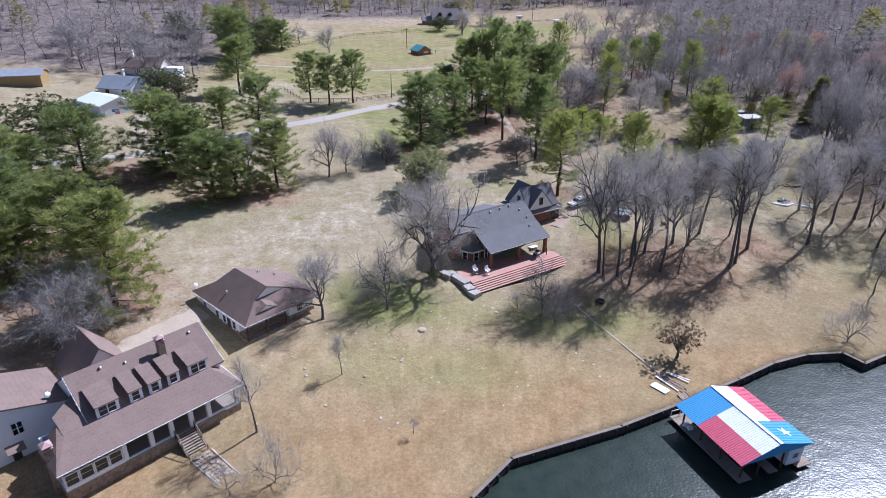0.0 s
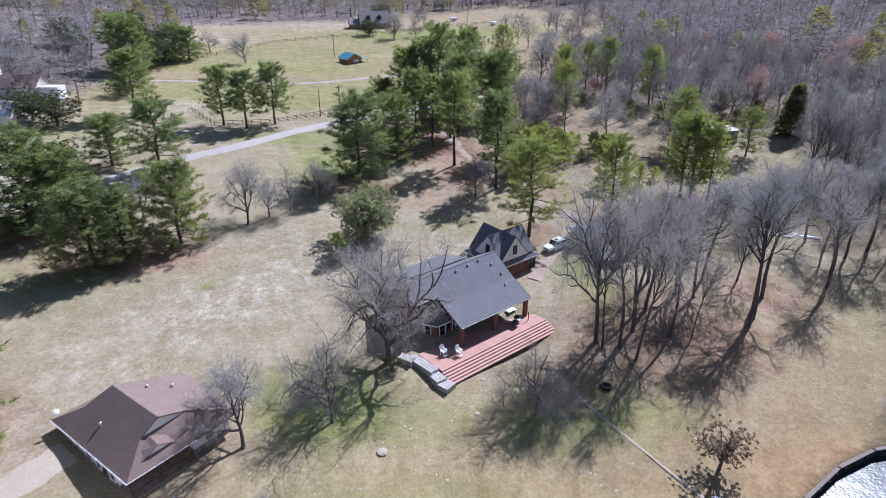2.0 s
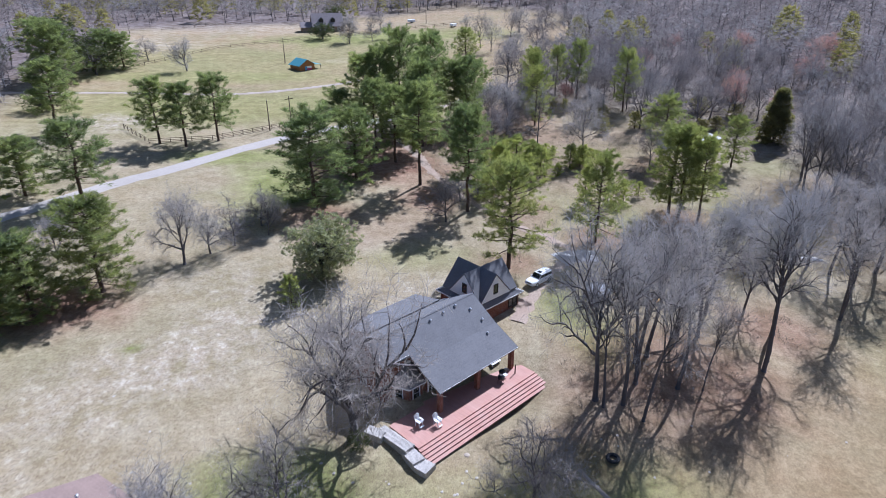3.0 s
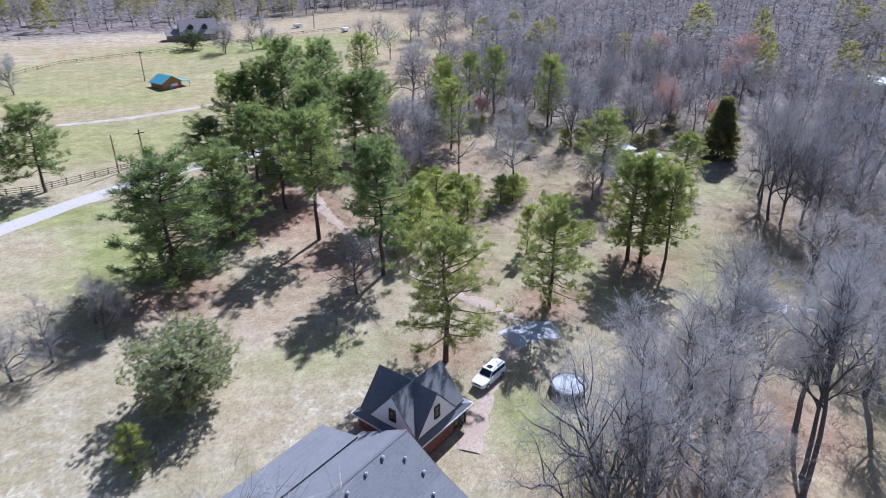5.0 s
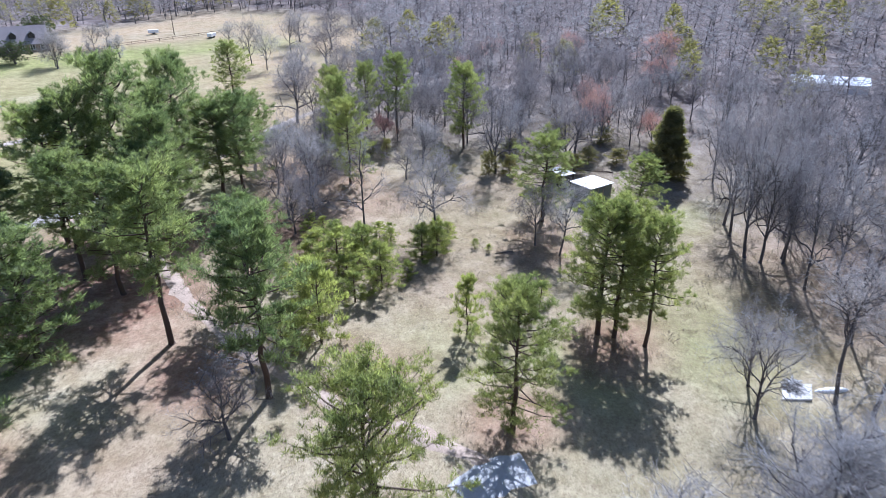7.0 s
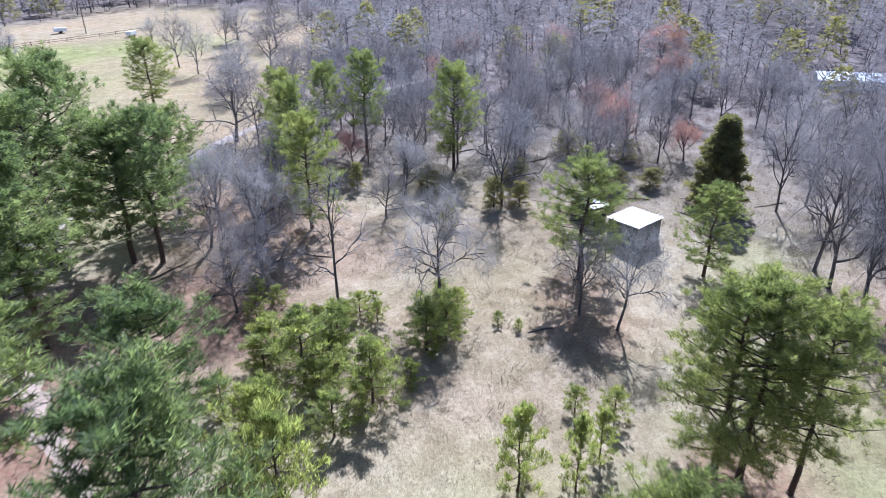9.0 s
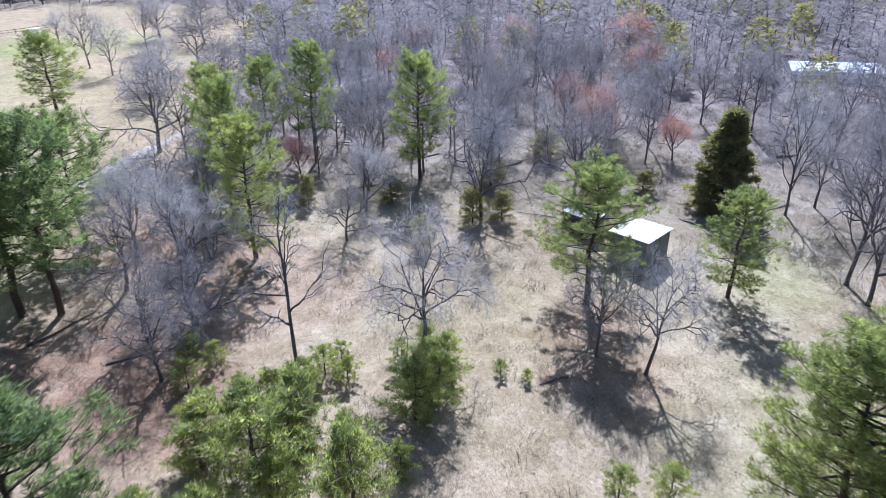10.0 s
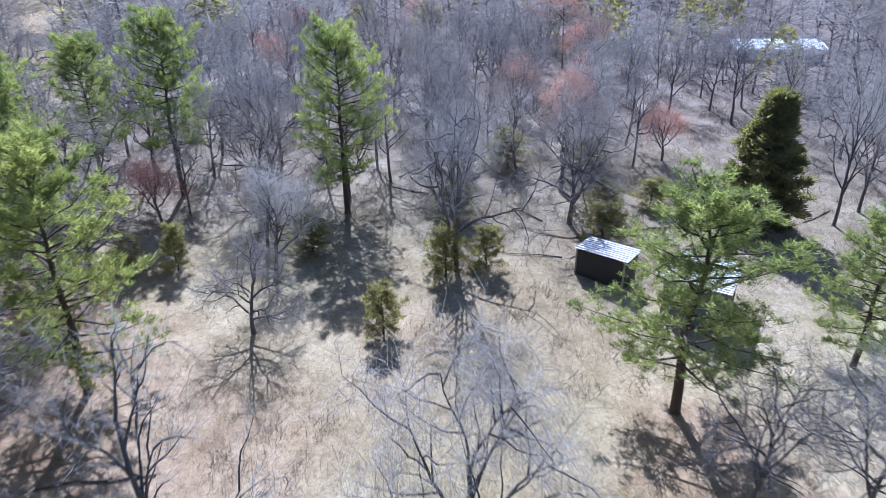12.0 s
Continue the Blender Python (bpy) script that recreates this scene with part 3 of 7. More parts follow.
DRIVE_PINES = [pine_meshes(64, 0.2, 56, 8, 4, 19, cone=0.55, radius=0.24, size=0.024, slim=0.06, needle=NEEDLE_BRIGHT), pine_meshes(65, 0.12, 62, 8, 4, 19, cone=0.7, radius=0.26, size=0.024, slim=0.06, needle=NEEDLE_BRIGHT), pine_meshes(66, 0.3, 50, 8, 4, 19, cone=0.5, radius=0.22, size=0.024, slim=0.06, needle=NEEDLE_BRIGHT)]
YOUNG = [pine_meshes(61, 0.05, 30, 5, 4, 9, 0.8, 0.06, 0.30, NEEDLE_YOUNG, 0.6, 0.07, 1.2), pine_meshes(62, 0.04, 32, 5, 4, 9, 0.85, 0.06, 0.28, NEEDLE_YOUNG, 0.7, 0.07, 1.2)]
CEDARS = [pine_meshes(71, 0.02, 110, 7, 4, 13, 1.0, 0.042, 0.24, CEDAR, 0.2, 0.13, 0.4), pine_meshes(72, 0.04, 40, 5, 3, 9, 0.6, 0.07, 0.3, CEDAR, 0.65, 0.08, 0.6)]
EVERGREEN = [leafy_meshes(81, LIVE_OAK, 260, 96, 0.07, 0.45, 0.04, 0.13), leafy_meshes(82, DARK_OAK, 120, 60, 0.075, 0.45, 0.06, 0.18)]
GREAT = [bare_meshes(16, 0.36, 12, 1.35, 13, trunk_r=0.036, low=0.42, reach=(1.1, 1.6), thick=0.0016), bare_meshes(17, 0.52, 10, 1.25, 10, trunk_r=0.026, low=0.55, reach=(0.6, 0.95), thick=0.0009)]
ROUND = [bare_meshes(18, 0.52, 10, 1.5, 13, trunk_r=0.021, droop=0.3, low=0.55, reach=(0.6, 0.85), thick=0.0009), bare_meshes(19, 0.46, 10, 1.5, 12, trunk_r=0.019, droop=0.25, low=0.5, reach=(0.65, 0.95), thick=0.0009, twig=TWIG_DARK)]
OPEN = bare_meshes(20, 0.8, 8, 1.0, 4, trunk_r=0.019, low=0.34, reach=(0.25, 0.5), thick=0.0008)
WOOD_KITS = [bare_meshes(86, 0.62, 9, 1.1, 4, trunk_r=0.0165, low=0.36, reach=(0.4, 0.7), twig=TWIG_DARK, thick=0.0012), bare_meshes(87, 0.7, 10, 1.0, 4, trunk_r=0.015, low=0.42, reach=(0.34, 0.6), twig=TWIG_DARK, thick=0.0012), bare_meshes(88, 0.52, 8, 1.2, 4, trunk_r=0.018, low=0.4, reach=(0.5, 0.9), twig=TWIG_DARK, thick=0.0012), bare_meshes(89, 0.66, 9, 1.15, 4, trunk_r=0.0155, low=0.3, reach=(0.35, 0.65), twig=TWIG, thick=0.0012)]
THICKET = bare_meshes(33, 0.3, 12, 1.1, 13, PALE_BARK, trunk_r=0.02, low=0.1, reach=(1.1, 1.7), thick=0.0013)
RED_TREE = [bare_meshes(85, 0.42, 9, 1.3, 12, low=0.4, reach=(0.75, 1.05), twig=RED_BUD, thick=0.0013)]

# trees by the houses and the lake: x, y, height, crown radius, kind
PINE_LABEL = "tall loblolly pine with dark green needle clumps on the slope"
for k, (x, y, h, r) in enumerate([(-53.2, 89.2, 18.4, 7.4), (-65, 100.2, 16, 6.4), (-76.8, 101.2, 17.3, 6.8), (-72, 93, 14, 5.0), (-84, 110, 15, 6.4), (-79.1, 132.9, 16.5, 7.4), (-91.6, 134.6, 9.5, 4.6), (-66, 144, 17.2, 7.6), (-50, 129.6, 14.4, 6.2),
                                  (-38.5, 139.2, 14.4, 5.4), (-50.4, 172, 15.6, 6), (-46, 133, 12, 4.6), (-59, 144, 14, 5.0), (-62, 175.4, 11, 6), (-90, 118, 13, 5.6), (-92, 126, 13, 6)]):
    plant("pine_tree", PINES[(5, 5, 3, 5, 3, 1, 3, 1, 3, 5, 0, 3, 1, 3, 1, 1)[k]], x, y, h, r * 1.08, "broad loblolly pine with dense green needle clumps beside the meadow", "tree", "pines by the meadow")
for k, (x, y, h, r) in enumerate([(-67.6, 212.5, 17, 6), (-82, 262, 17, 7), (-75.2, 287, 11.6, 6.5), (-88, 268, 17, 7), (-70, 285, 11, 6), (-43, 205.9, 15, 5.2), (-36.6, 203.8, 14.5, 5), (-29.5, 208, 15.6, 5.2)]):
    plant("pine_tree", PINES[(2, 1, 1, 0, 1, 0, 2, 0)[k]], x, y, h, r, "pine with a dark rounded crown at the pasture fence", "tree", "pines by the pasture")
for k, (x, y, h, r) in enumerate([(-5.8, 169.6, 17.7, 7.4), (0.7, 203.6, 13, 5), (7.5, 208.4, 20.1, 5.6), (11.6, 207.1, 21.5, 4.6), (16.8, 209.9, 25, 6), (27.7, 225.4, 21.7, 6.6), (16.9, 176.2, 21, 4.8), (13.1, 189.9, 17, 5), (24.5, 162, 20.5, 4.9), (40.2, 225.1, 14.3, 4.6),
                                  (3, 180, 15, 5.5), (21, 200, 20, 5), (32, 214, 17, 5), (9, 196, 17, 4.6), (27.8, 179, 15, 4.6), (24.3, 216, 19.6, 5.8), (34.8, 212, 18, 5), (18.4, 196, 16.5, 5.5)]):
    plant("pine_tree", PINES[1] if k in (0, 10) else FINE_PINES[(1, 4, 2, 4, 0, 1, 4, 0, 2, 0, 0, 4, 2, 4, 2, 1, 0, 0)[k]], x, y, h, r * 1.04, PINE_LABEL, "tree", "pine grove")
for k, (x, y, h, r) in enumerate([(26.8, 139.5, 18.6, 6), (45.6, 146.2, 16.6, 5), (64.8, 154.6, 17.3, 5.3), (66.3, 153.2, 17.8, 5.2), (68.5, 150, 16.9, 3.8), (77.6, 182.8, 14.6, 5.2), (91.2, 174.4, 11.6, 3.9)]):
    plant("pine_tree", DRIVE_PINES[(0, 1, 0, 1, 2, 0, 1)[k]], x, y, h, r, "open-crowned pine with bright green needles beside the drive", "tree", "pines by the drive")
for k, (x, y, h, r) in enumerate([(48.8, 276.5, 13.9, 4.8), (54.5, 211.5, 15.5, 4.4), (69.8, 238.4, 14.5, 3.3), (75, 233.1, 16.8, 3.8), (83.6, 218.3, 16.9, 4.3), (57, 223, 16.2, 3.4), (62.5, 240, 14, 3.6)]):
    plant("pine_tree", DRIVE_PINES[(0, 1, 2, 2, 0, 0, 2)[k]], x, y, h, r, "slender pine standing among the bare woodland trees", "tree", "pines in the wood")
for x, y, h, r in ((49.7, 162.1, 9.2, 1.8), (53.7, 159.6, 8, 1.2), (57.9, 161, 5.7, 1.2), (32.8, 168.3, 12.4, 2.6), (40.6, 182.4, 8.5, 3.4), (44.6, 176.4, 7.5, 2.4), (53.3, 180.7, 6.2, 2.9), (39.1, 187.2, 5.8, 2.4), (45.6, 185.4, 6, 2.8), (33.6, 174.4, 9.4, 2.8), (35.7, 179.4, 5.4, 2.4), (44, 184, 4.2, 2.2), (41, 180, 4.6, 2), (47, 181, 4, 2), (38, 186, 5, 2.2), (44.5, 178, 3.6, 1.8),
                   (56, 181, 5.2, 2.6), (57.5, 183.5, 4.6, 2.2), (40, 175, 5, 2), (49, 177, 3.2, 1.6), (33, 183, 4, 2), (30.5, 171, 5.5, 2.2), (28, 168, 6, 2.2), (60, 166, 3, 1.2), (62.5, 163.5, 3.6, 1.3), (43, 190, 3.4, 1.5), (45, 188.5, 4, 1.6), (46.5, 187.3, 3.2, 1.5), (48, 188.8, 3.4, 1.4), (50.3, 189.6, 3.2, 1.4), (51.5, 187.8, 2.6, 1.2), (52.5, 190.4, 2.2, 1.1), (57.5, 184.4, 4, 1.8), (59.3, 186.8, 3.4, 1.7), (60, 184.6, 3.2, 1.5), (56.5, 186.8, 2.8, 1.3), (42, 199, 2.8, 1.4), (40.5, 195, 3, 1.4), (43.5, 196.5, 2.6, 1.2), (62.6, 180.5, 1.6, 0.8), (63.8, 178.4, 1.4, 0.7)):
    plant("young_pine", YOUNG[int(x) % 2], x, y, h * 0.88, r * 1.2, "bushy young pine with light green needles", "young pine", "young pines in the clearing")
plant("cedar_tree", CEDARS[0], 110.3, 186.2, 13.3, 3.6, "dense dark conical cedar at the edge of the wood", "tree")
for x, y, h, r in ((84.1, 201.9, 4.3, 1.9), (80.5, 203.6, 5.2, 2.2), (71.2, 202.2, 4.4, 1.8), (63.7, 222.9, 3.8, 1.8), (66.2, 220.3, 4.6, 1.4), (96, 196.5, 4.2, 2.6), (102, 199, 3.6, 3.0), (107, 196, 3.4, 2.8), (76, 215, 3.6, 2.8), (90, 210, 4, 3), (105, 213, 5, 3.6), (112, 206, 4, 3.2)):
    plant("cedar_bush", CEDARS[1], x, y, h * 0.85, r * 0.85, "small dark cedar bush on the woodland floor", "shrub", "cedar bushes", limit=(0.5, 2.6))
for x, y, h, r in ((128.3, 274.1, 9, 4.5), (122, 221.6, 9.5, 4), (112.3, 209.6, 12.5, 4.2), (164.9, 241.3, 12, 7), (121, 200, 8, 3.4), (150, 225, 11, 5), (70, 229, 7, 3), (110, 262, 8, 4), (150, 262, 10, 5)):
    plant("red_bud_tree", RED_TREE[0], x, y, h, r, "leafless tree flushed with reddish spring buds in the wood", "tree", "red-budded trees")
plant("live_oak", EVERGREEN[0], -4.6, 140.5, 11.0, 5.6, "round grey-green live oak in the yard", "tree")
plant("live_oak", EVERGREEN[1], -63.2, 151.6, 15, 6.6, "dark glossy evergreen oak between the pines", "tree")
plant("evergreen_shrub", YOUNG[0], -9.7, 132.2, 5.2, 1.9, "yellow-green evergreen shrub in the yard", "shrub")
for x, y, h, r in ((-91, 205, 9, 6), (-84, 202, 9, 6.5), (-100, 158, 12, 9), (-112, 150, 12, 9), (-78, 232, 6, 5), (5.5, 395, 9, 6), (-76, 275, 11, 7), (-83, 290, 12, 7), (-108, 278, 10, 6), (-1.5, 347, 7.5, 5.6), (-120, 300, 11, 7), (-105, 330, 11, 7)):
    plant("live_oak", EVERGREEN[1], x, y, h, r, "dark rounded evergreen oak near the farm buildings", "tree", "evergreen oaks")

plant("oak_tree", ROUND[0], 58.4, 186.0, 15.4, 6.2, "round-crowned leafless oak with a bare dark trunk in the clearing", "tree", "leafless oaks")
plant("oak_tree", OPEN, 49.1, 192.4, 16.6, 4.0, "thinly branched leafless tree standing over the young pines", "tree", "leafless oaks")
plant("oak_tree", ROUND[1], 71.6, 176.9, 11.8, 3.9, "low round leafless oak beside the clearing", "tree", "leafless oaks")
plant("oak_tree", ROUND[0], 73.2, 172.6, 12.6, 4.5, "leafless oak leaning over the clearing", "tree", "leafless oaks", lean=(0, 12))
OAK_LABEL = "large leafless oak with grey spreading limbs"
plant("oak_tree", GREAT[0], -1.7, 105.5, 20.8, 9.0, "great leafless oak with thick limbs and ivy on its trunk", "tree", "leafless oaks")
plant("ivy_shrub", EVERGREEN[1], -1.6, 103.6, 2.4, 1.5, "green ivy and brush round the foot of the oak", "shrub")
plant("oak_tree", GREAT[1], 29.6, 107.0, 28.0, 7.2, "great leafless oak with thick limbs beside the deck", "tree", "leafless oaks", lean=(0, -3))
for k, x, y, h, r, t in ((4, -9.6, 93.8, 15, 5.6, 0), (1, 47.1, 117.9, 20.3, 8.5, 0), (0, 60, 121, 15.8, 5, 0),
                         (0, 63.2, 313.5, 15, 4.5, 0), (2, 63.6, 344.3, 10, 4, 0), (1, 83.6, 301.6, 13, 6.5, 0), (2, 65.5, 304.3, 14, 4.5, 0), (0, 104.7, 321, 14, 5, 0), (1, 116, 385, 12, 7, 0), (3, 79.6, 324.4, 13.5, 5, 0), (2, 106.9, 306.8, 14.5, 5, 0), (1, 9.3, 338, 12, 5, 0), (0, 21.7, 364, 9, 3.5, 0), (2, 26, 365.6, 9.5, 3.5, 0),
                         (0, 102.2, 164.2, 20, 6, 0), (2, 99.4, 156.3, 22, 6.5, 0), (3, 103.5, 155.5, 21, 5.5, 0), (2, 107, 148.6, 17.8, 5.5, 0), (0, 123.7, 168.4, 19, 7, 0), (2, 70.1, 135.3, 15, 5.5, 0), (1, 82, 203.6, 17, 6.2, 0), (1, 97, 200.5, 14.2, 7.2, 0), (3, 103.5, 205, 13, 6.4, 0), (0, 98.8, 218.9, 14.5, 6, 0), (4, 73.3, 217.7, 9.3, 4.2, 0), (2, 90, 210, 13, 5, 0), (0, 77.5, 224, 12, 5, 0), (1, 57.3, 250.8, 15.6, 9.5, 0), (2, 116.4, 179.6, 20, 4.6, 0), (0, 104.6, 167.3, 20, 5.2, 0), (3, 98.6, 158.5, 24, 5.5, 0), (2, 122, 178, 17, 5, 0), (0, 73.9, 139, 11.5, 4.6, 0)):
    plant("oak_tree", OAKS[k], x, y, h, r, OAK_LABEL, "tree", "leafless oaks")
for k, (x, y, h, r, tip) in enumerate([(30.1, 105.6, 21.5, 3.6, 0), (32.8, 105.5, 26.0, 5.0, 2), (34.2, 102.5, 22.0, 4.2, -3), (40.3, 114.1, 23.8, 5.8, 0), (41.4, 107.2, 23.0, 5.0, -3), (44.5, 106.2, 14.5, 2.4, 6), (38, 113, 22, 5.8, 0),
                                       (36.2, 109, 24, 5.6, 1), (55.2, 108.5, 26.5, 6.0, 3), (57, 110.4, 24, 5.5, -3), (61.6, 115.8, 25.0, 6.0, 0), (50, 117, 20, 5.4, 0), (75, 117.8, 20.5, 5.0, 5), (74.3, 117.2, 18.5, 4.2, -3), (80, 132.2, 17, 5.2, -5), (81.8, 129.0, 17, 5.0, -3),
                                       (84, 126, 19, 5, 0), (54, 122, 20, 6, 0), (44, 122, 18, 6, 0), (90, 128, 20, 6, 2), (96, 120, 19, 6, 0), (88, 116, 17, 5, 2)]):
    plant("oak_tree", TALL[(k * 2) % 3], x, y, h, r * 1.2, "tall slender leafless oak with a dark trunk", "tree", "leafless oaks", lean=(0, tip))
for k, (x, y, h, r) in enumerate([(-19.9, 89.8, 12.9, 6.3), (16.8, 93.5, 11.6, 4.6), (-27.7, 146.6, 13.8, 6.0), (-20.2, 152.6, 9.6, 4), (-14.5, 156, 9.6, 3.4), (19.3, 157.9, 10.4, 4.7), (-47.7, 148.5, 9.2, 4.3), (41, 213, 12, 5), 
                                  (-49.2, 283.6, 11.8, 5.7), (-65.6, 300.9, 9, 5), (9.7, 334.2, 12.6, 6), (24, 166.7, 6.6, 5.5), (45.6, 208.4, 14, 6.2), (40, 203, 10, 5), (71.6, 214.6, 10.2, 4.2), (65, 209, 9, 4), (28, 344, 8, 4.5), (20, 340, 8, 4.5), (-24, 150, 9, 4.5), (-16, 160, 8, 4), (47, 212, 11, 6), (43, 200, 11, 5), (39, 197, 10, 4.5), (52, 219, 11, 6), (44, 219, 12, 6), (56, 229, 11, 6), (61, 224, 9, 5), (50, 227, 11, 6), (59, 236, 10, 5),
                                  (-100, 232, 12, 7), (-112, 240, 12, 7), (-127, 228, 12, 7), (-96, 256, 11, 6), (-119, 257, 12, 7), (-138, 243, 13, 8), (-107, 272, 12, 7), (-130, 276, 12, 8), (-148, 262, 12, 8), (72, 290, 11, 7), (94, 324, 12, 8), (88, 340, 12, 8), (104, 350, 11, 7), (66, 276, 10, 6)]):
    plant("bare_tree", (OAKS[(1, 3)[k % 2]] if 36 < x < 62 and 196 < y < 240 and k % 3 else HAZY[k % 2]), x, y, h, r, "small leafless tree with a haze of fine grey twigs", "tree", "fine-twigged trees")
plant("bare_tree", THICKET, -56.8, 79.8, 14.6, 9.6, "broad leafless tree of many pale grey stems beside the drive", "tree", "many-stemmed trees")
for x, y, h, r, name in ((65.8, 86.6, 8, 5, "bare_tree"), (-20.1, 56.8, 8.4, 2.6, "bare_tree"), (-25.5, 55.5, 4.5, 3, "bare_shrub"), (-4, 106, 6, 4, "bare_shrub"), (13, 95.5, 4, 3, "bare_shrub"), (18.5, 92.5, 6.5, 4.5, "bare_tree"), (21.5, 95.5, 5.5, 4, "bare_tree"), (-13, 96, 3.2, 3.5, "bare_shrub")):
    plant(name, BUSHY[int(y) % 2], x, y, h, r, "low leafless tree of many grey stems rising from the ground", "tree" if h > 5 else "shrub", "many-stemmed trees")
for x, y, h, r in ((-24.4, 64.8, 12.4, 3.4), (-14.9, 76.6, 6.4, 1.8), (-3.9, 65, 2.9, 0.9), (77.8, 99.9, 10.1, 3)):
    plant("bare_sapling", TALL[int(x) % 3], x, y, h, r, "thin leafless sapling on the lawn", "tree", "saplings on the lawn")
plant("brown_oak", leafy_meshes(91, BROWN_LEAF, 80, 36, 0.08, 0.4, 0.3, 0.2), 36.6, 82.3, 6.9, 3.5, "small oak that keeps its dry brown leaves", "tree")


def light_tree(seed, thick):
    """A bare round-crowned forest tree with few triangles, one unit high."""
    rng = random.Random(seed)
    V, F, W, G = [], [], [], []
    tall = rng.uniform(0.62, 0.8)
    lean = Vector((rng.uniform(-0.09, 0.09), rng.uniform(-0.09, 0.09), 0))
    bent = Vector((rng.uniform(-0.03, 0.03), rng.uniform(-0.03, 0.03), 0))
    tube(W, G, [Vector((0, 0, -0.03)), Vector((0, 0, tall * 0.5)) + lean * 0.4 + bent, Vector((0, 0, tall)) + lean], [0.011, 0.008, 0.003], 4)

    def blade(o, tip, w, V, F):
        d = tip - o
        s = d.cross(rand_dir(rng)).normalized() * w
        k = len(V)
        V.extend((tuple(o - s), tuple(o + s), tuple(tip)))
        F.append((k, k + 1, k + 2))

    for k in range(10):
        g = k / 9
        f = tall * (0.36 + 0.62 * g)
        az = 2.4 * k + rng.uniform(-0.5, 0.5)
        d = Vector((math.cos(az), math.sin(az), rng.uniform(0.0, 0.45) + 0.8 * g)).normalized()
        o = Vector((0, 0, f)) + lean * f / tall
        end = o + d * rng.uniform(0.24, 0.40) * (1 - 0.35 * g)
        blade(o, end, 0.0065, W, G)
        for j in range(5):
            p = o.lerp(end, 0.25 + 0.75 * (j + 1) / 5)
            e2 = p + (d * 0.7 + rand_dir(rng) + Vector((0, 0, 0.15))).normalized() * rng.uniform(0.10, 0.2)
            blade(p, e2, thick * 1.7, V, F)
            for i in range(4):
                q = p.lerp(e2, 0.2 + 0.8 * i / 4)
                blade(q, q + ((e2 - p).normalized() * 0.6 + rand_dir(rng)).normalized() * rng.uniform(0.05, 0.13), thick, V, F)
    wood, out = [], []
    for f in G:
        wood.extend([(f[0], f[i], f[i + 1]) for i in range(1, len(f) - 1)])
    n = len(W)
    out = wood + [tuple(c + n for c in f) for f in F]
    V = np.array(W + V)
    return V / V[:, 2].max(), np.array(out), len(wood)


def light_bush(seed):
    """A few leaf blades round a stem, for evergreens far off."""
    rng = random.Random(seed)
    V, F = [], []
    for k in range(40):
        f = 0.12 + 0.86 * k / 40
        r = 0.26 * (1 - f) ** 0.6
        tuft(V, F, Vector((math.cos(2.4 * k) * r, math.sin(2.4 * k) * r, f)), 0.11, 12, 0.13, rng, Vector((0, 0, 0.4)))
    out = []
    for f in F:
        out.append((f[0], f[1], f[2]))
    return np.array(V), np.array(out), 0


def forest(name, kits, spots, material, label):
    """Joins many far trees into one mesh."""
    vs, fs, ms, n = [], [], [], 0
    for k, (x, y, h, w) in enumerate(spots):
        v, f, wood = kits[k % len(kits)]
        a = k * 2.39996
        c, s = math.cos(a), math.sin(a)
        q = np.stack([(v[:, 0] * c - v[:, 1] * s) * w + x, (v[:, 0] * s + v[:, 1] * c) * w + y, v[:, 2] * h + height(x, y)], -1)
        vs.append(q)
        fs.append(f + n)
        ms.append(np.arange(len(f)) < wood)
        n += len(v)
    vs, fs = np.concatenate(vs), np.concatenate(fs)
    me = bpy.data.meshes.new(name)
    me.vertices.add(len(vs))
    me.vertices.foreach_set("co", vs.astype(np.float32).ravel())
    me.loops.add(len(fs) * 3)
    me.loops.foreach_set("vertex_index", fs.astype(np.int32).ravel())
    me.polygons.add(len(fs))
    me.polygons.foreach_set("loop_start", np.arange(0, len(fs) * 3, 3, dtype=np.int32))
    me.materials.append(material)
    me.materials.append(OAK_BARK)
    me.polygons.foreach_set("material_index", np.concatenate(ms).astype(np.int32))
    me.update(calc_edges=True)
    return tagged(new(name, me), label, "woodland", "", "stuff")


def scatter(n, box, seed, gap):
    """Random places in the wooded part, not too close together."""
    rng = random.Random(seed)
    cells, out = {}, []
    for _ in range(n):
        x, y = rng.uniform(box[0], box[1]), rng.uniform(box[2], box[3])
        away = math.hypot(x - 60, y - 170)
        g = gap * (1.25 if away < 105 and y < 182 else 1.2 if away < 105 else 1.0 + max(0, away - 120) / 420)
        if rng.random() > float(woods(x, y)):
            continue
        key = (int(x // 8), int(y // 8))
        if any((x - a) ** 2 + (y - b) ** 2 < g * g for i in (-2, -1, 0, 1, 2) for j in (-2, -1, 0, 1, 2) for a, b in cells.get((key[0] + i, key[1] + j), ())):
            continue
        cells.setdefault(key, []).append((x, y))
        out.append((x, y))
    return out


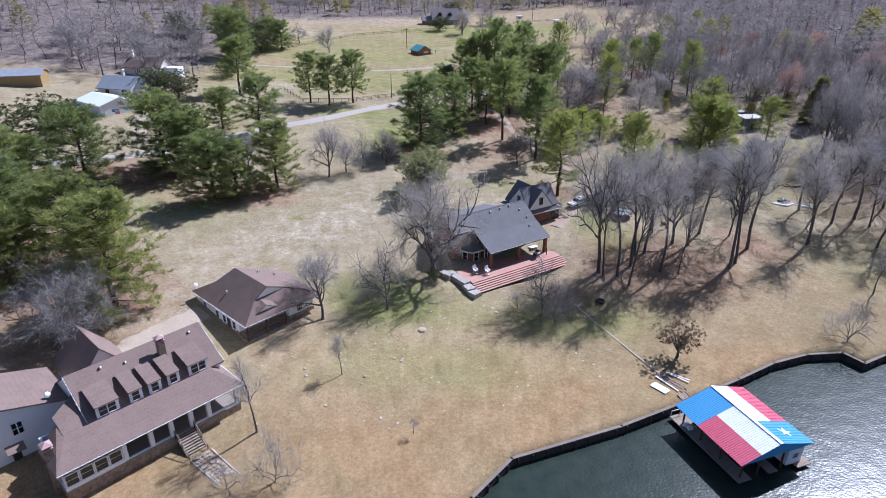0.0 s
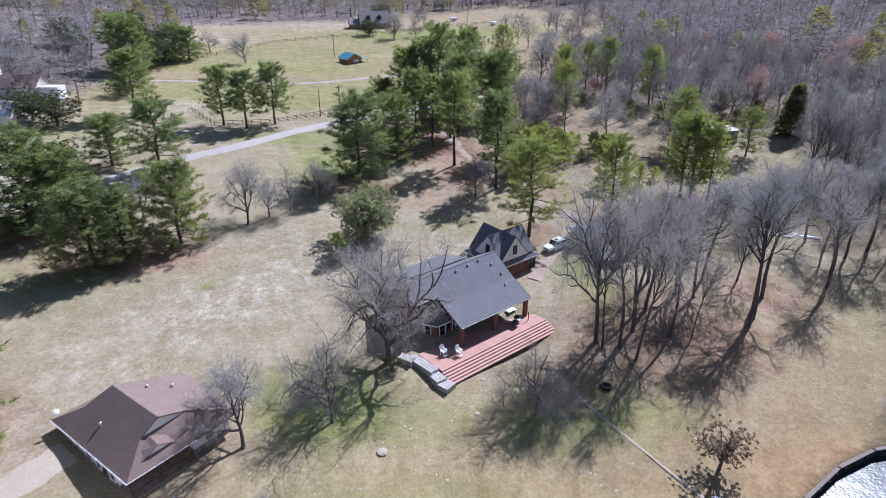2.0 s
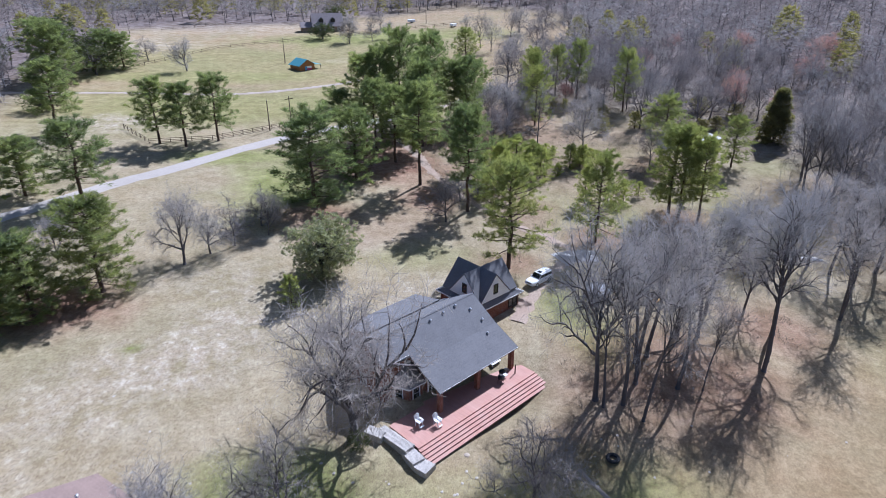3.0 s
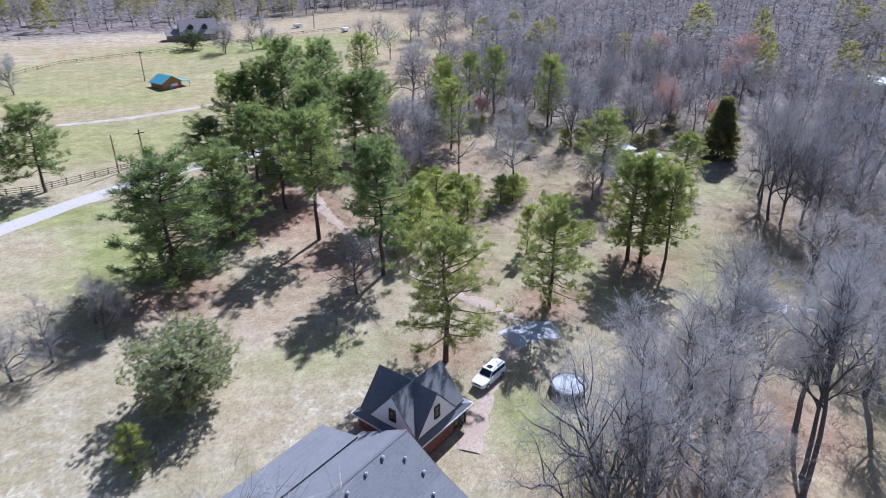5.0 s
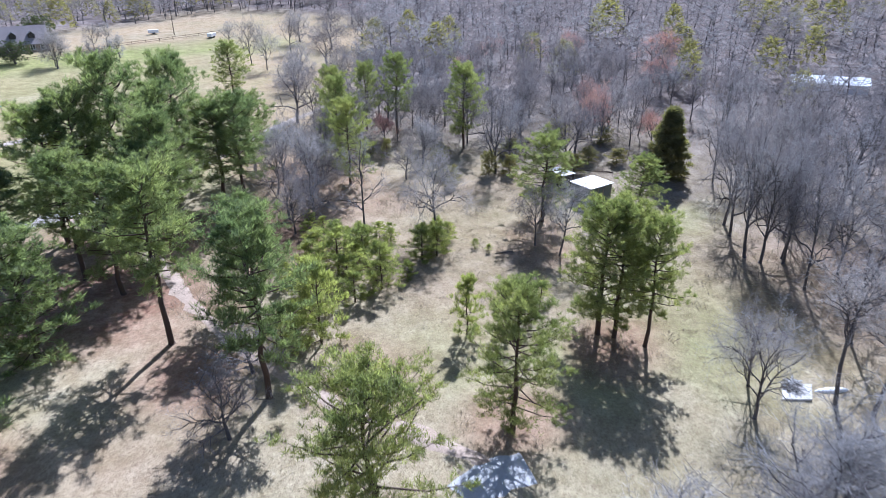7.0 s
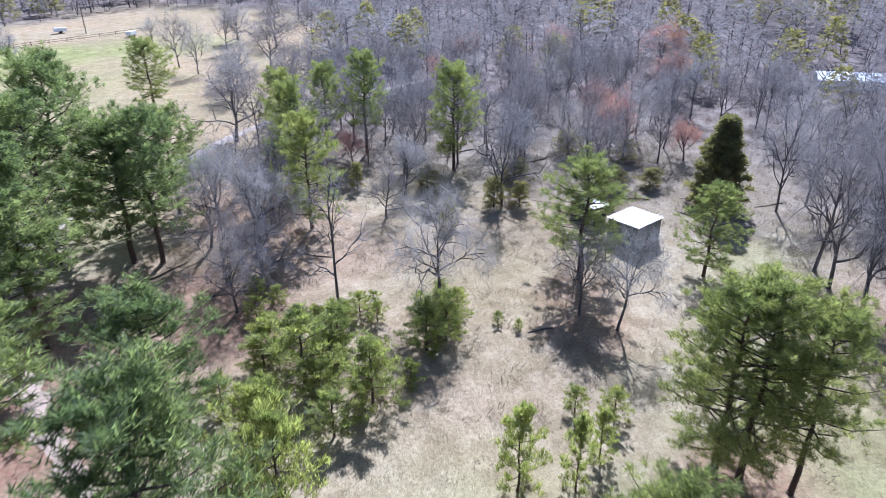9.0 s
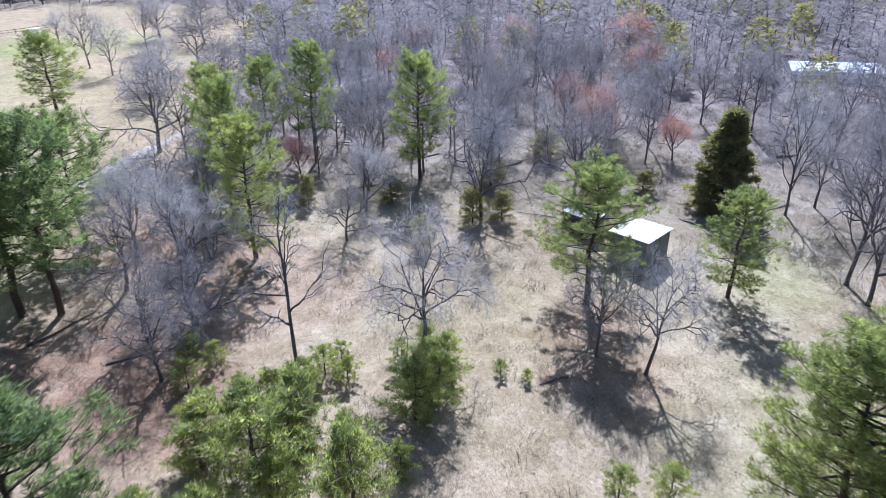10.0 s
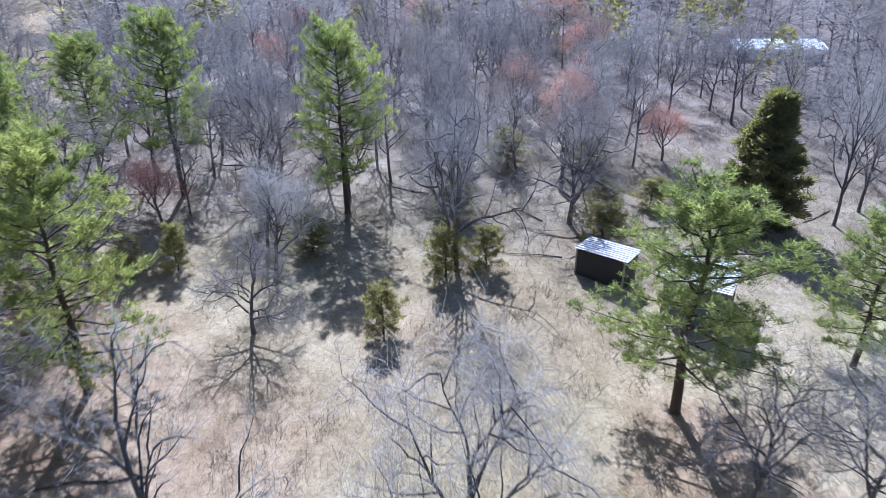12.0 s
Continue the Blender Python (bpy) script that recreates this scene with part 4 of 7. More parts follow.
wood_rng = random.Random(77)
CLEAR = [(66, 196, 14), (62, 178, 12), (92, 189, 12), (84, 200, 13), (76, 212, 9), (66, 214, 10), (100, 192, 14), (104, 200, 8), (122, 186, 11), (106, 174, 10), (116, 178, 6), (130, 194, 8), (188, 202, 12), (112, 187, 5), (75, 182, 4), (89, 173, 4)]
spots = [(x, y) for x, y in scatter(17000, (45, 350, 104, 470), 5, 5.2) + scatter(7000, (-300, -80, 205, 520), 6, 7.4) + scatter(6000, (-200, 330, 400, 580), 7, 5.6)
         if all(math.hypot(x - a, y - b) > r for a, b, r in CLEAR)]
spots.sort(key=lambda s: min(math.hypot(s[0] - 85, s[1] - 200), math.hypot(s[0] - 100, s[1] - 135) + 12))
near, rest = spots[:130], spots[130:]
for k, (x, y) in enumerate(near):
    h = wood_rng.uniform(11, 16) if y > 185 else wood_rng.uniform(16, 22)
    kit = (WOOD_KITS + OAKS[:4] if y > 185 else WOOD_KITS)[(k * 7) % (8 if y > 185 else 4)]
    plant("woodland_tree", kit, x, y, h, h * wood_rng.uniform(0.28, 0.4), "leafless woodland tree with grey-purple twigs", "tree", "bare woodland trees", lean=(wood_rng.uniform(-5, 5), wood_rng.uniform(-5, 5)))
LIGHT = [light_tree(s, 0.0022) for s in range(200, 208)]
BROAD = [light_tree(s, 0.0034) for s in range(210, 218)]
LIGHT_BUSH = [light_bush(s) for s in range(300, 304)]
green, red, grey, dark, far_grey, far_dark = [], [], [], [], [], []
for x, y in rest:
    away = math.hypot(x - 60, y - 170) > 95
    h = wood_rng.uniform(8, 15)
    w = h * wood_rng.uniform(1.25, 1.85)
    p = wood_rng.random()
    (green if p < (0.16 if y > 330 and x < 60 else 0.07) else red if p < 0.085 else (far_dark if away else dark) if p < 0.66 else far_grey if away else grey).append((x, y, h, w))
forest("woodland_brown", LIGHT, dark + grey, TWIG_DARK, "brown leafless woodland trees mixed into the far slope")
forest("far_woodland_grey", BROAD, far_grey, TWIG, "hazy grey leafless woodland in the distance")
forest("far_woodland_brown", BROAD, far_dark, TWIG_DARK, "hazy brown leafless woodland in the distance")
forest("woodland_evergreen", LIGHT_BUSH, green, CEDAR, "dark evergreen trees scattered through the far woodland")
forest("woodland_red", LIGHT, red, RED_BUD, "leafless trees with reddish spring buds in the woodland")


def clump(seed, count, spread, high):
    """A low clump of dead stems or grass blades."""
    rng = random.Random(seed)
    V, F = [], []
    for _ in range(count):
        o = Vector((rng.uniform(-1, 1) * spread, rng.uniform(-1, 1) * spread, -0.02))
        tip = o + Vector((rng.uniform(-1, 1) * 0.7, rng.uniform(-1, 1) * 0.7, rng.uniform(0.4, 1.0))) * high
        s = (tip - o).cross(rand_dir(rng)).normalized() * high * 0.022
        k = len(V)
        V.extend((tuple(o - s), tuple(o + s), tuple(tip)))
        F.append((k, k + 1, k + 2))
    return np.array(V), np.array(F), 0


floor_rng = random.Random(31)
brush, grass = [], []
while len(brush) < 4600:
    x, y = floor_rng.uniform(18, 170), floor_rng.uniform(104, 262)
    thick = max(float(woods(x, y)), 0.9 * float(blobs(np.array([x]), np.array([y]), LITTER)[0]))
    open_ground = 0.1 if 36 < x < 96 and 156 < y < 204 else 0.02
    if floor_rng.random() < thick * 0.9 + open_ground:
        k = floor_rng.uniform(0.5, 1.5)
        brush.append((x, y, k, k))
while len(grass) < 20000:
    x, y = floor_rng.uniform(20, 125), floor_rng.uniform(128, 222)
    k = floor_rng.uniform(0.5, 1.1)
    grass.append((x, y, k, k * 1.6))
DEAD_STEM = leafy("dead_stems", (0.24, 0.19, 0.145), (0.38, 0.32, 0.25), 0.3, 0.9, 0.3, (1.0, 1.0, 1.0))
STRAW = leafy("straw_blades", (0.36, 0.305, 0.18), (0.50, 0.44, 0.28), 0.4, 0.9, 0.3, (1.0, 1.0, 0.9))
forest("dead_brush", [clump(s, 30, 0.8, 0.75) for s in range(400, 406)], brush, DEAD_STEM, "low brown dead brush on the woodland floor")
forest("dry_grass", [clump(s, 12, 0.4, 0.4) for s in range(410, 416)], grass, STRAW, "straw-coloured dry grass tufts in the clearing")

STRAW_STONE = surface("pale_pebble", (0.5, 0.45, 0.38), 0.15, 2.0, 0.9)
log_rng = random.Random(8)
for k in range(70):
    x, y = log_rng.uniform(20, 120), log_rng.uniform(165, 240)
    if float(woods(x, y)) < 0.3 and float(blobs(np.array([x]), np.array([y]), LITTER)[0]) < 0.4:
        continue
    ln, r, a = log_rng.uniform(2.5, 7), log_rng.uniform(0.06, 0.16), log_rng.uniform(0, 6.28)
    V, F = [], []
    pts = [Vector((x + math.cos(a) * ln * f + log_rng.uniform(-0.2, 0.2), y + math.sin(a) * ln * f + log_rng.uniform(-0.2, 0.2), 0)) for f in (0, 0.33, 0.66, 1)]
    for q in pts:
        q.z = height(q.x, q.y) + r * 0.7
    tube(V, F, pts, [r, r * 0.85, r * 0.6, r * 0.3], 6)
    for j in range(3):
        o = pts[1 + j % 2]
        tube(V, F, [o, o + Vector((log_rng.uniform(-1, 1), log_rng.uniform(-1, 1), log_rng.uniform(0.1, 0.6)))], [r * 0.4, r * 0.12], 4)
    tagged(new("fallen_branch", mesh_of("fallen_branch", V, F, OAK_BARK if k % 2 else BARK, True)), "fallen dead branch lying on the woodland floor", "branch", "fallen branches")

stones = []
while len(stones) < 150:
    x, y = floor_rng.gauss(-4, 24), floor_rng.gauss(84, 16)
    if y > 66 + 0.4 * max(0, x) and -34 < x < 60 and y < 116 and not (-2 < x < 26 and y > 99):
        k = floor_rng.uniform(0.08, 0.24)
        stones.append((x, y, k * 0.6, k))
PEBBLE = (np.array([(1, 0, 0), (0.4, 0.9, 0), (-0.7, 0.7, 0), (-1, -0.2, 0), (-0.2, -0.9, 0), (0.7, -0.7, 0), (0.3, 0.2, 1.0), (-0.4, -0.1, 0.9)], float),
          np.array([(0, 1, 6), (1, 2, 6), (2, 7, 6), (2, 3, 7), (3, 4, 7), (4, 6, 7), (4, 5, 6), (5, 0, 6)]), 0)
forest("lawn_stones", [PEBBLE], stones, STRAW_STONE, "small pale stones and bare specks scattered over the lawn")

# ---------------------------------------------------------------- buildings


def box(bm, x0, x1, y0, y1, z0, z1, bevel=0.0):
    made = bmesh.ops.create_cube(bm, size=1)
    bmesh.ops.transform(bm, matrix=Matrix.Translation(((x0 + x1) / 2, (y0 + y1) / 2, (z0 + z1) / 2)) @ Matrix.Diagonal((x1 - x0, y1 - y0, z1 - z0, 1)), verts=made["verts"])
    if bevel:
        edges = list({e for v in made["verts"] for e in v.link_edges})
        bmesh.ops.bevel(bm, geom=edges, offset=bevel, segments=1, affect="EDGES")
    return bm


def boxed(*args, **kw):
    return box(bmesh.new(), *args, **kw)


def panel(bm, pts, thick):
    """A flat plate: its outline on top, thickness straight down."""
    top = [bm.verts.new(p) for p in pts]
    low = [bm.verts.new((p[0], p[1], p[2] - thick)) for p in pts]
    bm.faces.new(top)
    bm.faces.new(low[::-1])
    n = len(pts)
    for i in range(n):
        bm.faces.new((top[i], low[i], low[(i + 1) % n], top[(i + 1) % n]))
    bmesh.ops.recalc_face_normals(bm, faces=bm.faces)
    return bm


def plate(pts, thick):
    return panel(bmesh.new(), pts, thick)


def upright(bm, pts, push):
    """A plate that stands: its outline, and the way it is thick."""
    a = [bm.verts.new(p) for p in pts]
    b = [bm.verts.new(Vector(p) + Vector(push)) for p in pts]
    bm.faces.new(a)
    bm.faces.new(b[::-1])
    n = len(pts)
    for i in range(n):
        bm.faces.new((a[i], b[i], b[(i + 1) % n], a[(i + 1) % n]))
    bmesh.ops.recalc_face_normals(bm, faces=bm.faces)
    return bm


def cylinder(bm, x, y, z0, z1, r, sides=10, r2=None):
    made = bmesh.ops.create_cone(bm, cap_ends=True, segments=sides, radius1=r, radius2=r if r2 is None else r2, depth=z1 - z0)
    bmesh.ops.translate(bm, verts=made["verts"], vec=(x, y, (z0 + z1) / 2))
    return bm


def beam(bm, p, q, r, sides=6):
    p, q = Vector(p), Vector(q)
    made = bmesh.ops.create_cone(bm, cap_ends=True, segments=sides, radius1=r, radius2=r, depth=(q - p).length)
    bmesh.ops.transform(bm, matrix=Matrix.Translation((p + q) / 2) @ (q - p).to_track_quat("Z", "Y").to_matrix().to_4x4(), verts=made["verts"])
    return bm


def shingle(name, c, var=0.16):
    """Asphalt shingles: courses of short tabs with small shifts of colour."""
    m = Mat(name)
    co = m.coords()
    br = m.t.nodes.new("ShaderNodeTexNoise")
    br.inputs["Scale"].default_value, br.inputs["Detail"].default_value = 5.0, 4.0
    m.t.links.new(co, br.inputs["Vector"])
    wv = m.t.nodes.new("ShaderNodeTexWave")
    wv.bands_direction, wv.wave_profile = "Z", "SAW"
    wv.inputs["Scale"].default_value, wv.inputs["Distortion"].default_value = 1.6, 0.15
    m.t.links.new(co, wv.inputs["Vector"])
    broad = m.noise(0.5, 4, 0.6)
    col = m.mix(m.ramp(br.outputs[0], 0.3, 0.7), shade(c, 1 - var), shade(c, 1 + var))
    col = m.mix(m.ramp(wv.outputs["Fac"], 0.0, 0.25, 0.3, 0.0), col, shade(c, 0.6))
    col = m.mix(m.ramp(broad, 0.4, 0.7, 0, 0.5), col, shade(c, 1.25))
    m.bump(wv.outputs["Fac"], 0.3, 0.02)
    return m.done(col, 0.92, 0, 0.12)


def brick_material(name, a, b, mortar, scale=1.0):
    m = Mat(name)
    geo = m.t.nodes.new("ShaderNodeNewGeometry")
    co = m.coords()
    sx = m.t.nodes.new("ShaderNodeSeparateXYZ")
    m.t.links.new(co, sx.inputs[0])
    cx = m.t.nodes.new("ShaderNodeCombineXYZ")
    m.put(cx.inputs[0], m.math("ADD", sx.outputs[0], sx.outputs[1]))
    m.put(cx.inputs[1], sx.outputs[2])
    br = m.t.nodes.new("ShaderNodeTexBrick")
    br.inputs["Scale"].default_value = 1.0
    br.inputs["Brick Width"].default_value, br.inputs["Row Height"].default_value, br.inputs["Mortar Size"].default_value = 0.22 * scale, 0.075 * scale, 0.008 * scale
    m.put(br.inputs["Color1"], a)
    m.put(br.inputs["Color2"], b)
    m.put(br.inputs["Mortar"], mortar)
    m.t.links.new(cx.outputs[0], br.inputs["Vector"])
    col = m.mix(m.ramp(m.noise(1.2, 4), 0.35, 0.7, 0, 0.5), br.outputs[0], shade(a, 0.6))
    m.bump(br.outputs["Fac"], 0.4, -0.01)
    return m.done(col, 0.9, 0, 0.2)


def stone_material(name):
    m = Mat(name)
    vo = m.t.nodes.new("ShaderNodeTexVoronoi")
    vo.inputs["Scale"].default_value = 2.6
    m.t.links.new(m.coords(), vo.inputs["Vector"])
    ed = m.t.nodes.new("ShaderNodeTexVoronoi")
    ed.feature = "DISTANCE_TO_EDGE"
    ed.inputs["Scale"].default_value = 2.6
    m.t.links.new(m.coords(), ed.inputs["Vector"])
    sp = m.t.nodes.new("ShaderNodeSeparateColor")
    m.t.links.new(vo.outputs["Color"], sp.inputs[0])
    col = m.mix(sp.outputs[0], (0.22, 0.15, 0.10), (0.40, 0.31, 0.23))
    col = m.mix(m.ramp(m.noise(6, 4), 0.35, 0.7, 0, 0.5), col, (0.17, 0.12, 0.09))
    col = m.mix(m.ramp(ed.outputs["Distance"], 0.0, 0.06, 0.8, 0.0), col, (0.34, 0.30, 0.26))
    m.bump(ed.outputs["Distance"], 0.6, 0.05)
    return m.done(col, 0.92, 0, 0.2)


def glass_material():
    m = Mat("window_glass")
    return m.done(m.mix(m.ramp(m.noise(0.6, 2), 0.4, 0.6), (0.012, 0.016, 0.018), (0.03, 0.036, 0.036)), 0.06, 0, 0.6)


BROWN_ROOF = shingle("brown_shingles", (0.225, 0.165, 0.138))
GREY_ROOF = shingle("charcoal_shingles", (0.17, 0.168, 0.17))
PALE_ROOF = shingle("grey_blue_shingles", (0.28, 0.30, 0.33))
RED_BRICK = brick_material("red_brick", (0.20, 0.065, 0.04), (0.27, 0.10, 0.06), (0.30, 0.24, 0.2))
STONE = stone_material("field_stone")
WHITE = surface("white_paint", (0.88, 0.88, 0.88), 0.03, 1.0, 0.6, bump=0.05, stain=(0.8, 0.79, 0.77))
CREAM = surface("cream_siding", (0.62, 0.58, 0.52), 0.06, 1.0, 0.7, bump=0.05)
DARK_TRIM = surface("dark_trim", (0.05, 0.045, 0.04), 0.2, 2.0, 0.7)
GLASS = glass_material()
DECK = surface("red_stained_deck", (0.46, 0.25, 0.195), 0.16, 1.2, 0.75, stretch=(1, 0.08, 1), stain=(0.5, 0.33, 0.27))
# Deck red darkened: the shade below treads and floor is put into the colour.
SHADED_DECK = surface("deck_boards_painted_shade", (0.16, 0.075, 0.06), 0.2, 1.2, 0.85)
WOOD = surface("weathered_wood", (0.30, 0.24, 0.19), 0.25, 1.0, 0.85, stretch=(1, 0.1, 1))
DARK_WOOD = surface("dark_wood", (0.10, 0.065, 0.045), 0.3, 1.0, 0.85)
METAL = surface("galvanised_metal", (0.55, 0.56, 0.57), 0.12, 2.0, 0.4, 0.8)
TAN_STONE = surface("tan_flagstone", (0.42, 0.33, 0.25), 0.3, 0.8, 0.9, bump=0.5, stain=(0.3, 0.22, 0.16), per_object=0.25)
STONE_PALE = surface("pale_flat_stone", (0.42, 0.39, 0.35), 0.3, 0.8, 0.9, bump=0.7, stain=(0.28, 0.26, 0.23))
BLACK = surface("black_iron", (0.02, 0.02, 0.022), 0.2, 2.0, 0.5)
FLOOR = surface("porch_floor", (0.30, 0.26, 0.22), 0.15, 1.0, 0.8)


def window(parent, at, turn, w, h, cols=1, frame=None, name="window", deep=0.12):
    """A framed window on a wall; turn 0 faces the local -y side."""
    frame = frame or WHITE
    bm = bmesh.new()
    t = 0.12
    box(bm, -w / 2 - t, w / 2 + t, -0.06, deep, h, h + t)
    box(bm, -w / 2 - t, w / 2 + t, -0.09, deep, -t, 0)
    for k in range(cols + 1):
        x = -w / 2 + w * k / cols
        half = t / 2 if 0 < k < cols else t / 2
        off = -t / 2 if k == 0 else t / 2 if k == cols else 0
        box(bm, x + off - half, x + off + half, -0.06, deep, 0, h)
    ob = part(name, bm, frame, parent)
    ob.matrix_basis = pose(*at, 0, 0, turn)
    for k in range(cols):
        x0, x1 = -w / 2 + w * k / cols + 0.03, -w / 2 + w * (k + 1) / cols - 0.03
        bm = boxed(x0, x1, 0.0, 0.03, 0, h)
        part("pane", bm, GLASS, ob)
        part("glazing_bar", boxed(x0, x1, -0.02, 0.02, h * 0.5 - 0.025, h * 0.5 + 0.025), frame, ob)
    return ob


def hollow(x0, x1, y0, y1, z0, z1, t=0.2):
    """Four walls, open above."""
    bm = bmesh.new()
    box(bm, x0, x1, y0, y0 + t, z0, z1)
    box(bm, x0, x1, y1 - t, y1, z0, z1)
    box(bm, x0, x0 + t, y0 + t, y1 - t, z0, z1)
    box(bm, x1 - t, x1, y0 + t, y1 - t, z0, z1)
    return bm


def vent_pipes(parent, spots):
    for x, y, z in spots:
        bm = cylinder(bmesh.new(), x, y, z - 0.3, z + 0.22, 0.14, 10)
        cylinder(bm, x, y, z + 0.22, z + 0.34, 0.2, 10, 0.06)
        part("roof_vent", bm, METAL, parent, "small pale metal roof vent")


def lake_house():
    """Grey-roofed brick house with a porch under its long front slope. Local x runs along the ridge, y to the back."""
    g = 3.0
    h = thing("house", (8.9, 107.3, 0), 33.2, "red brick house with a charcoal shingle roof and a deep porch", "house")
    part("wall", hollow(1.7, 14.3, 4.4, 14.6, g - 0.4, 9.0, 0.25), RED_BRICK, h)
    part("wall", hollow(-3.9, 1.7, 6.5, 14.6, g - 0.4, 9.0, 0.25), RED_BRICK, h)
    part("gable_wall", upright(bmesh.new(), [(14.3, 4.4, 9.0), (14.3, 14.6, 9.0), (14.3, 8.8, 12.0), (14.3, 4.6, 9.4)], (-0.25, 0, 0)), RED_BRICK, h)
    part("gable_wall", upright(bmesh.new(), [(-3.9, 6.5, 9.0), (-3.9, 14.6, 9.0), (-3.9, 8.8, 12.0), (-3.9, 6.5, 10.5)], (0.25, 0, 0)), RED_BRICK, h)
    roof = part("roof", plate([(-4.3, 8.8, 12.3), (-4.3, 5.6, 10.25), (0, 5.6, 10.25), (0, 4.2, 9.35), (14.9, 4.2, 9.35), (14.9, 8.8, 12.3)], 0.22), GREY_ROOF, h)
    part("porch_slope", plate([(0, -0.1, 7.3), (14.9, -0.1, 7.3), (14.9, 4.2, 9.35), (0, 4.2, 9.35)], 0.2), GREY_ROOF, roof, "flatter lower roof over the porch")
    part("roof_slope", plate([(14.9, 8.8, 12.3), (14.9, 15.2, 8.7), (-4.3, 15.2, 8.7), (-4.3, 8.8, 12.3)], 0.22), GREY_ROOF, roof)
    part("fascia", boxed(0, 14.9, -0.13, -0.1, 7.2, 7.29), WHITE, roof, "thin white fascia board")
    part("fascia", boxed(-4.3, 0, 5.55, 5.6, 10.1, 10.24), WHITE, roof, "thin white fascia board")
    part("rake_board", upright(bmesh.new(), [(14.9, -0.1, 7.12), (14.9, -0.1, 7.3), (14.9, 4.2, 9.34), (14.9, 8.8, 12.29), (14.9, 8.8, 12.08), (14.9, 4.2, 9.13)], (0.04, 0, 0)), DARK_TRIM, roof)
    part("ridge_cap", plate([(-4.32, 8.62, 12.25), (14.92, 8.62, 12.25), (14.92, 8.8, 12.36), (-4.32, 8.8, 12.36)], 0.05), GREY_ROOF, roof)
    vent_pipes(roof, [(5.8, 7.9, 11.75), (8.4, 8.1, 11.85), (10.8, 8.2, 11.95), (12.6, 7.0, 11.15), (13.2, 5.2, 10.0), (12.4, 3.4, 8.95)])
    # bay with its own small roof
    ring = [(-2.3, 7.4), (-1.0, 4.6), (1.2, 4.5), (2.0, 5.6)]
    bm = bmesh.new()
    for (ax, ay), (bx, by) in zip(ring, ring[1:]):
        d = Vector((bx - ax, by - ay, 0)).normalized()
        n = Vector((-d.y, d.x, 0)) * 0.22
        upright(bm, [(ax, ay, g - 0.4), (bx, by, g - 0.4), (bx, by, 6.1), (ax, ay, 6.1)], n)
    bay = part("bay", bm, RED_BRICK, h, "brick bay with tall windows")
    bm = bmesh.new()
    wide = [(-2.7, 7.4), (-1.25, 4.2), (1.4, 4.1), (2.4, 5.6)]
    for a, b in zip(wide, wide[1:]):
        panel(bm, [(*a, 6.15), (*b, 6.15), (0.3, 7.2, 9.6)], 0.15)
    part("bay_roof", bm, GREY_ROOF, bay)
    bm = bmesh.new()
    for (ax, ay), (bx, by) in zip(wide, wide[1:]):
        d = Vector((bx - ax, by - ay, 0)).normalized()
        upright(bm, [(ax, ay, 5.96), (bx, by, 5.96), (bx, by, 6.14), (ax, ay, 6.14)], Vector((d.y, -d.x, 0)) * 0.05)
    part("bay_gutter", bm, WHITE, bay, "white gutter round the bay")
    for x, y, t in ((0.1, 4.5, -2.6), (-1.65, 5.95, -65)):
        window(bay, (x, y, g + 0.95), t, 1.0, 1.7, 1)
    window(h, (2.7, 4.35, g + 0.9), 0, 1.2, 2.1, 2, name="glass_door")
    for x in (5.2, 8.0, 10.8):
        window(h, (x, 4.35, g + 1.4), 0, 1.5, 1.7, 2)
    # porch
    part("porch_floor", boxed(0.2, 15.2, 0.2, 4.4, g + 0.3, g + 0.86), DECK, h)
    for x, y in ((0.55, 0.3), (7.4, 0.3), (14.2, 0.3)):
        part("porch_post", boxed(x - 0.3, x + 0.3, y - 0.1, y + 0.5, g + 0.86, 7.2, bevel=0.02), RED_BRICK, h)
    part("porch_beam", boxed(0.3, 14.6, 0.25, 0.5, 6.85, 7.2), DARK_TRIM, h)
    part("porch_ceiling", plate([(0.2, 0.1, 7.1), (14.7, 0.1, 7.1), (14.7, 4.3, 9.1), (0.2, 4.3, 9.1)], 0.05), DARK_WOOD, h)
    # rear lower wing
    part("wing_wall", hollow(0.6, 13.0, 14.6, 19.5, 4.2, 8.2, 0.22), RED_BRICK, h)
    bm = panel(bmesh.new(), [(0, 14.4, 9.4), (13.6, 14.4, 9.4), (13.6, 20, 8.1), (0, 20, 8.1)], 0.18)
    part("wing_roof", bm, GREY_ROOF, h, "low grey roof over the rear wing")
    window(h, (-3.95, 10.4, 5.2), -90, 1.1, 1.5, 1)


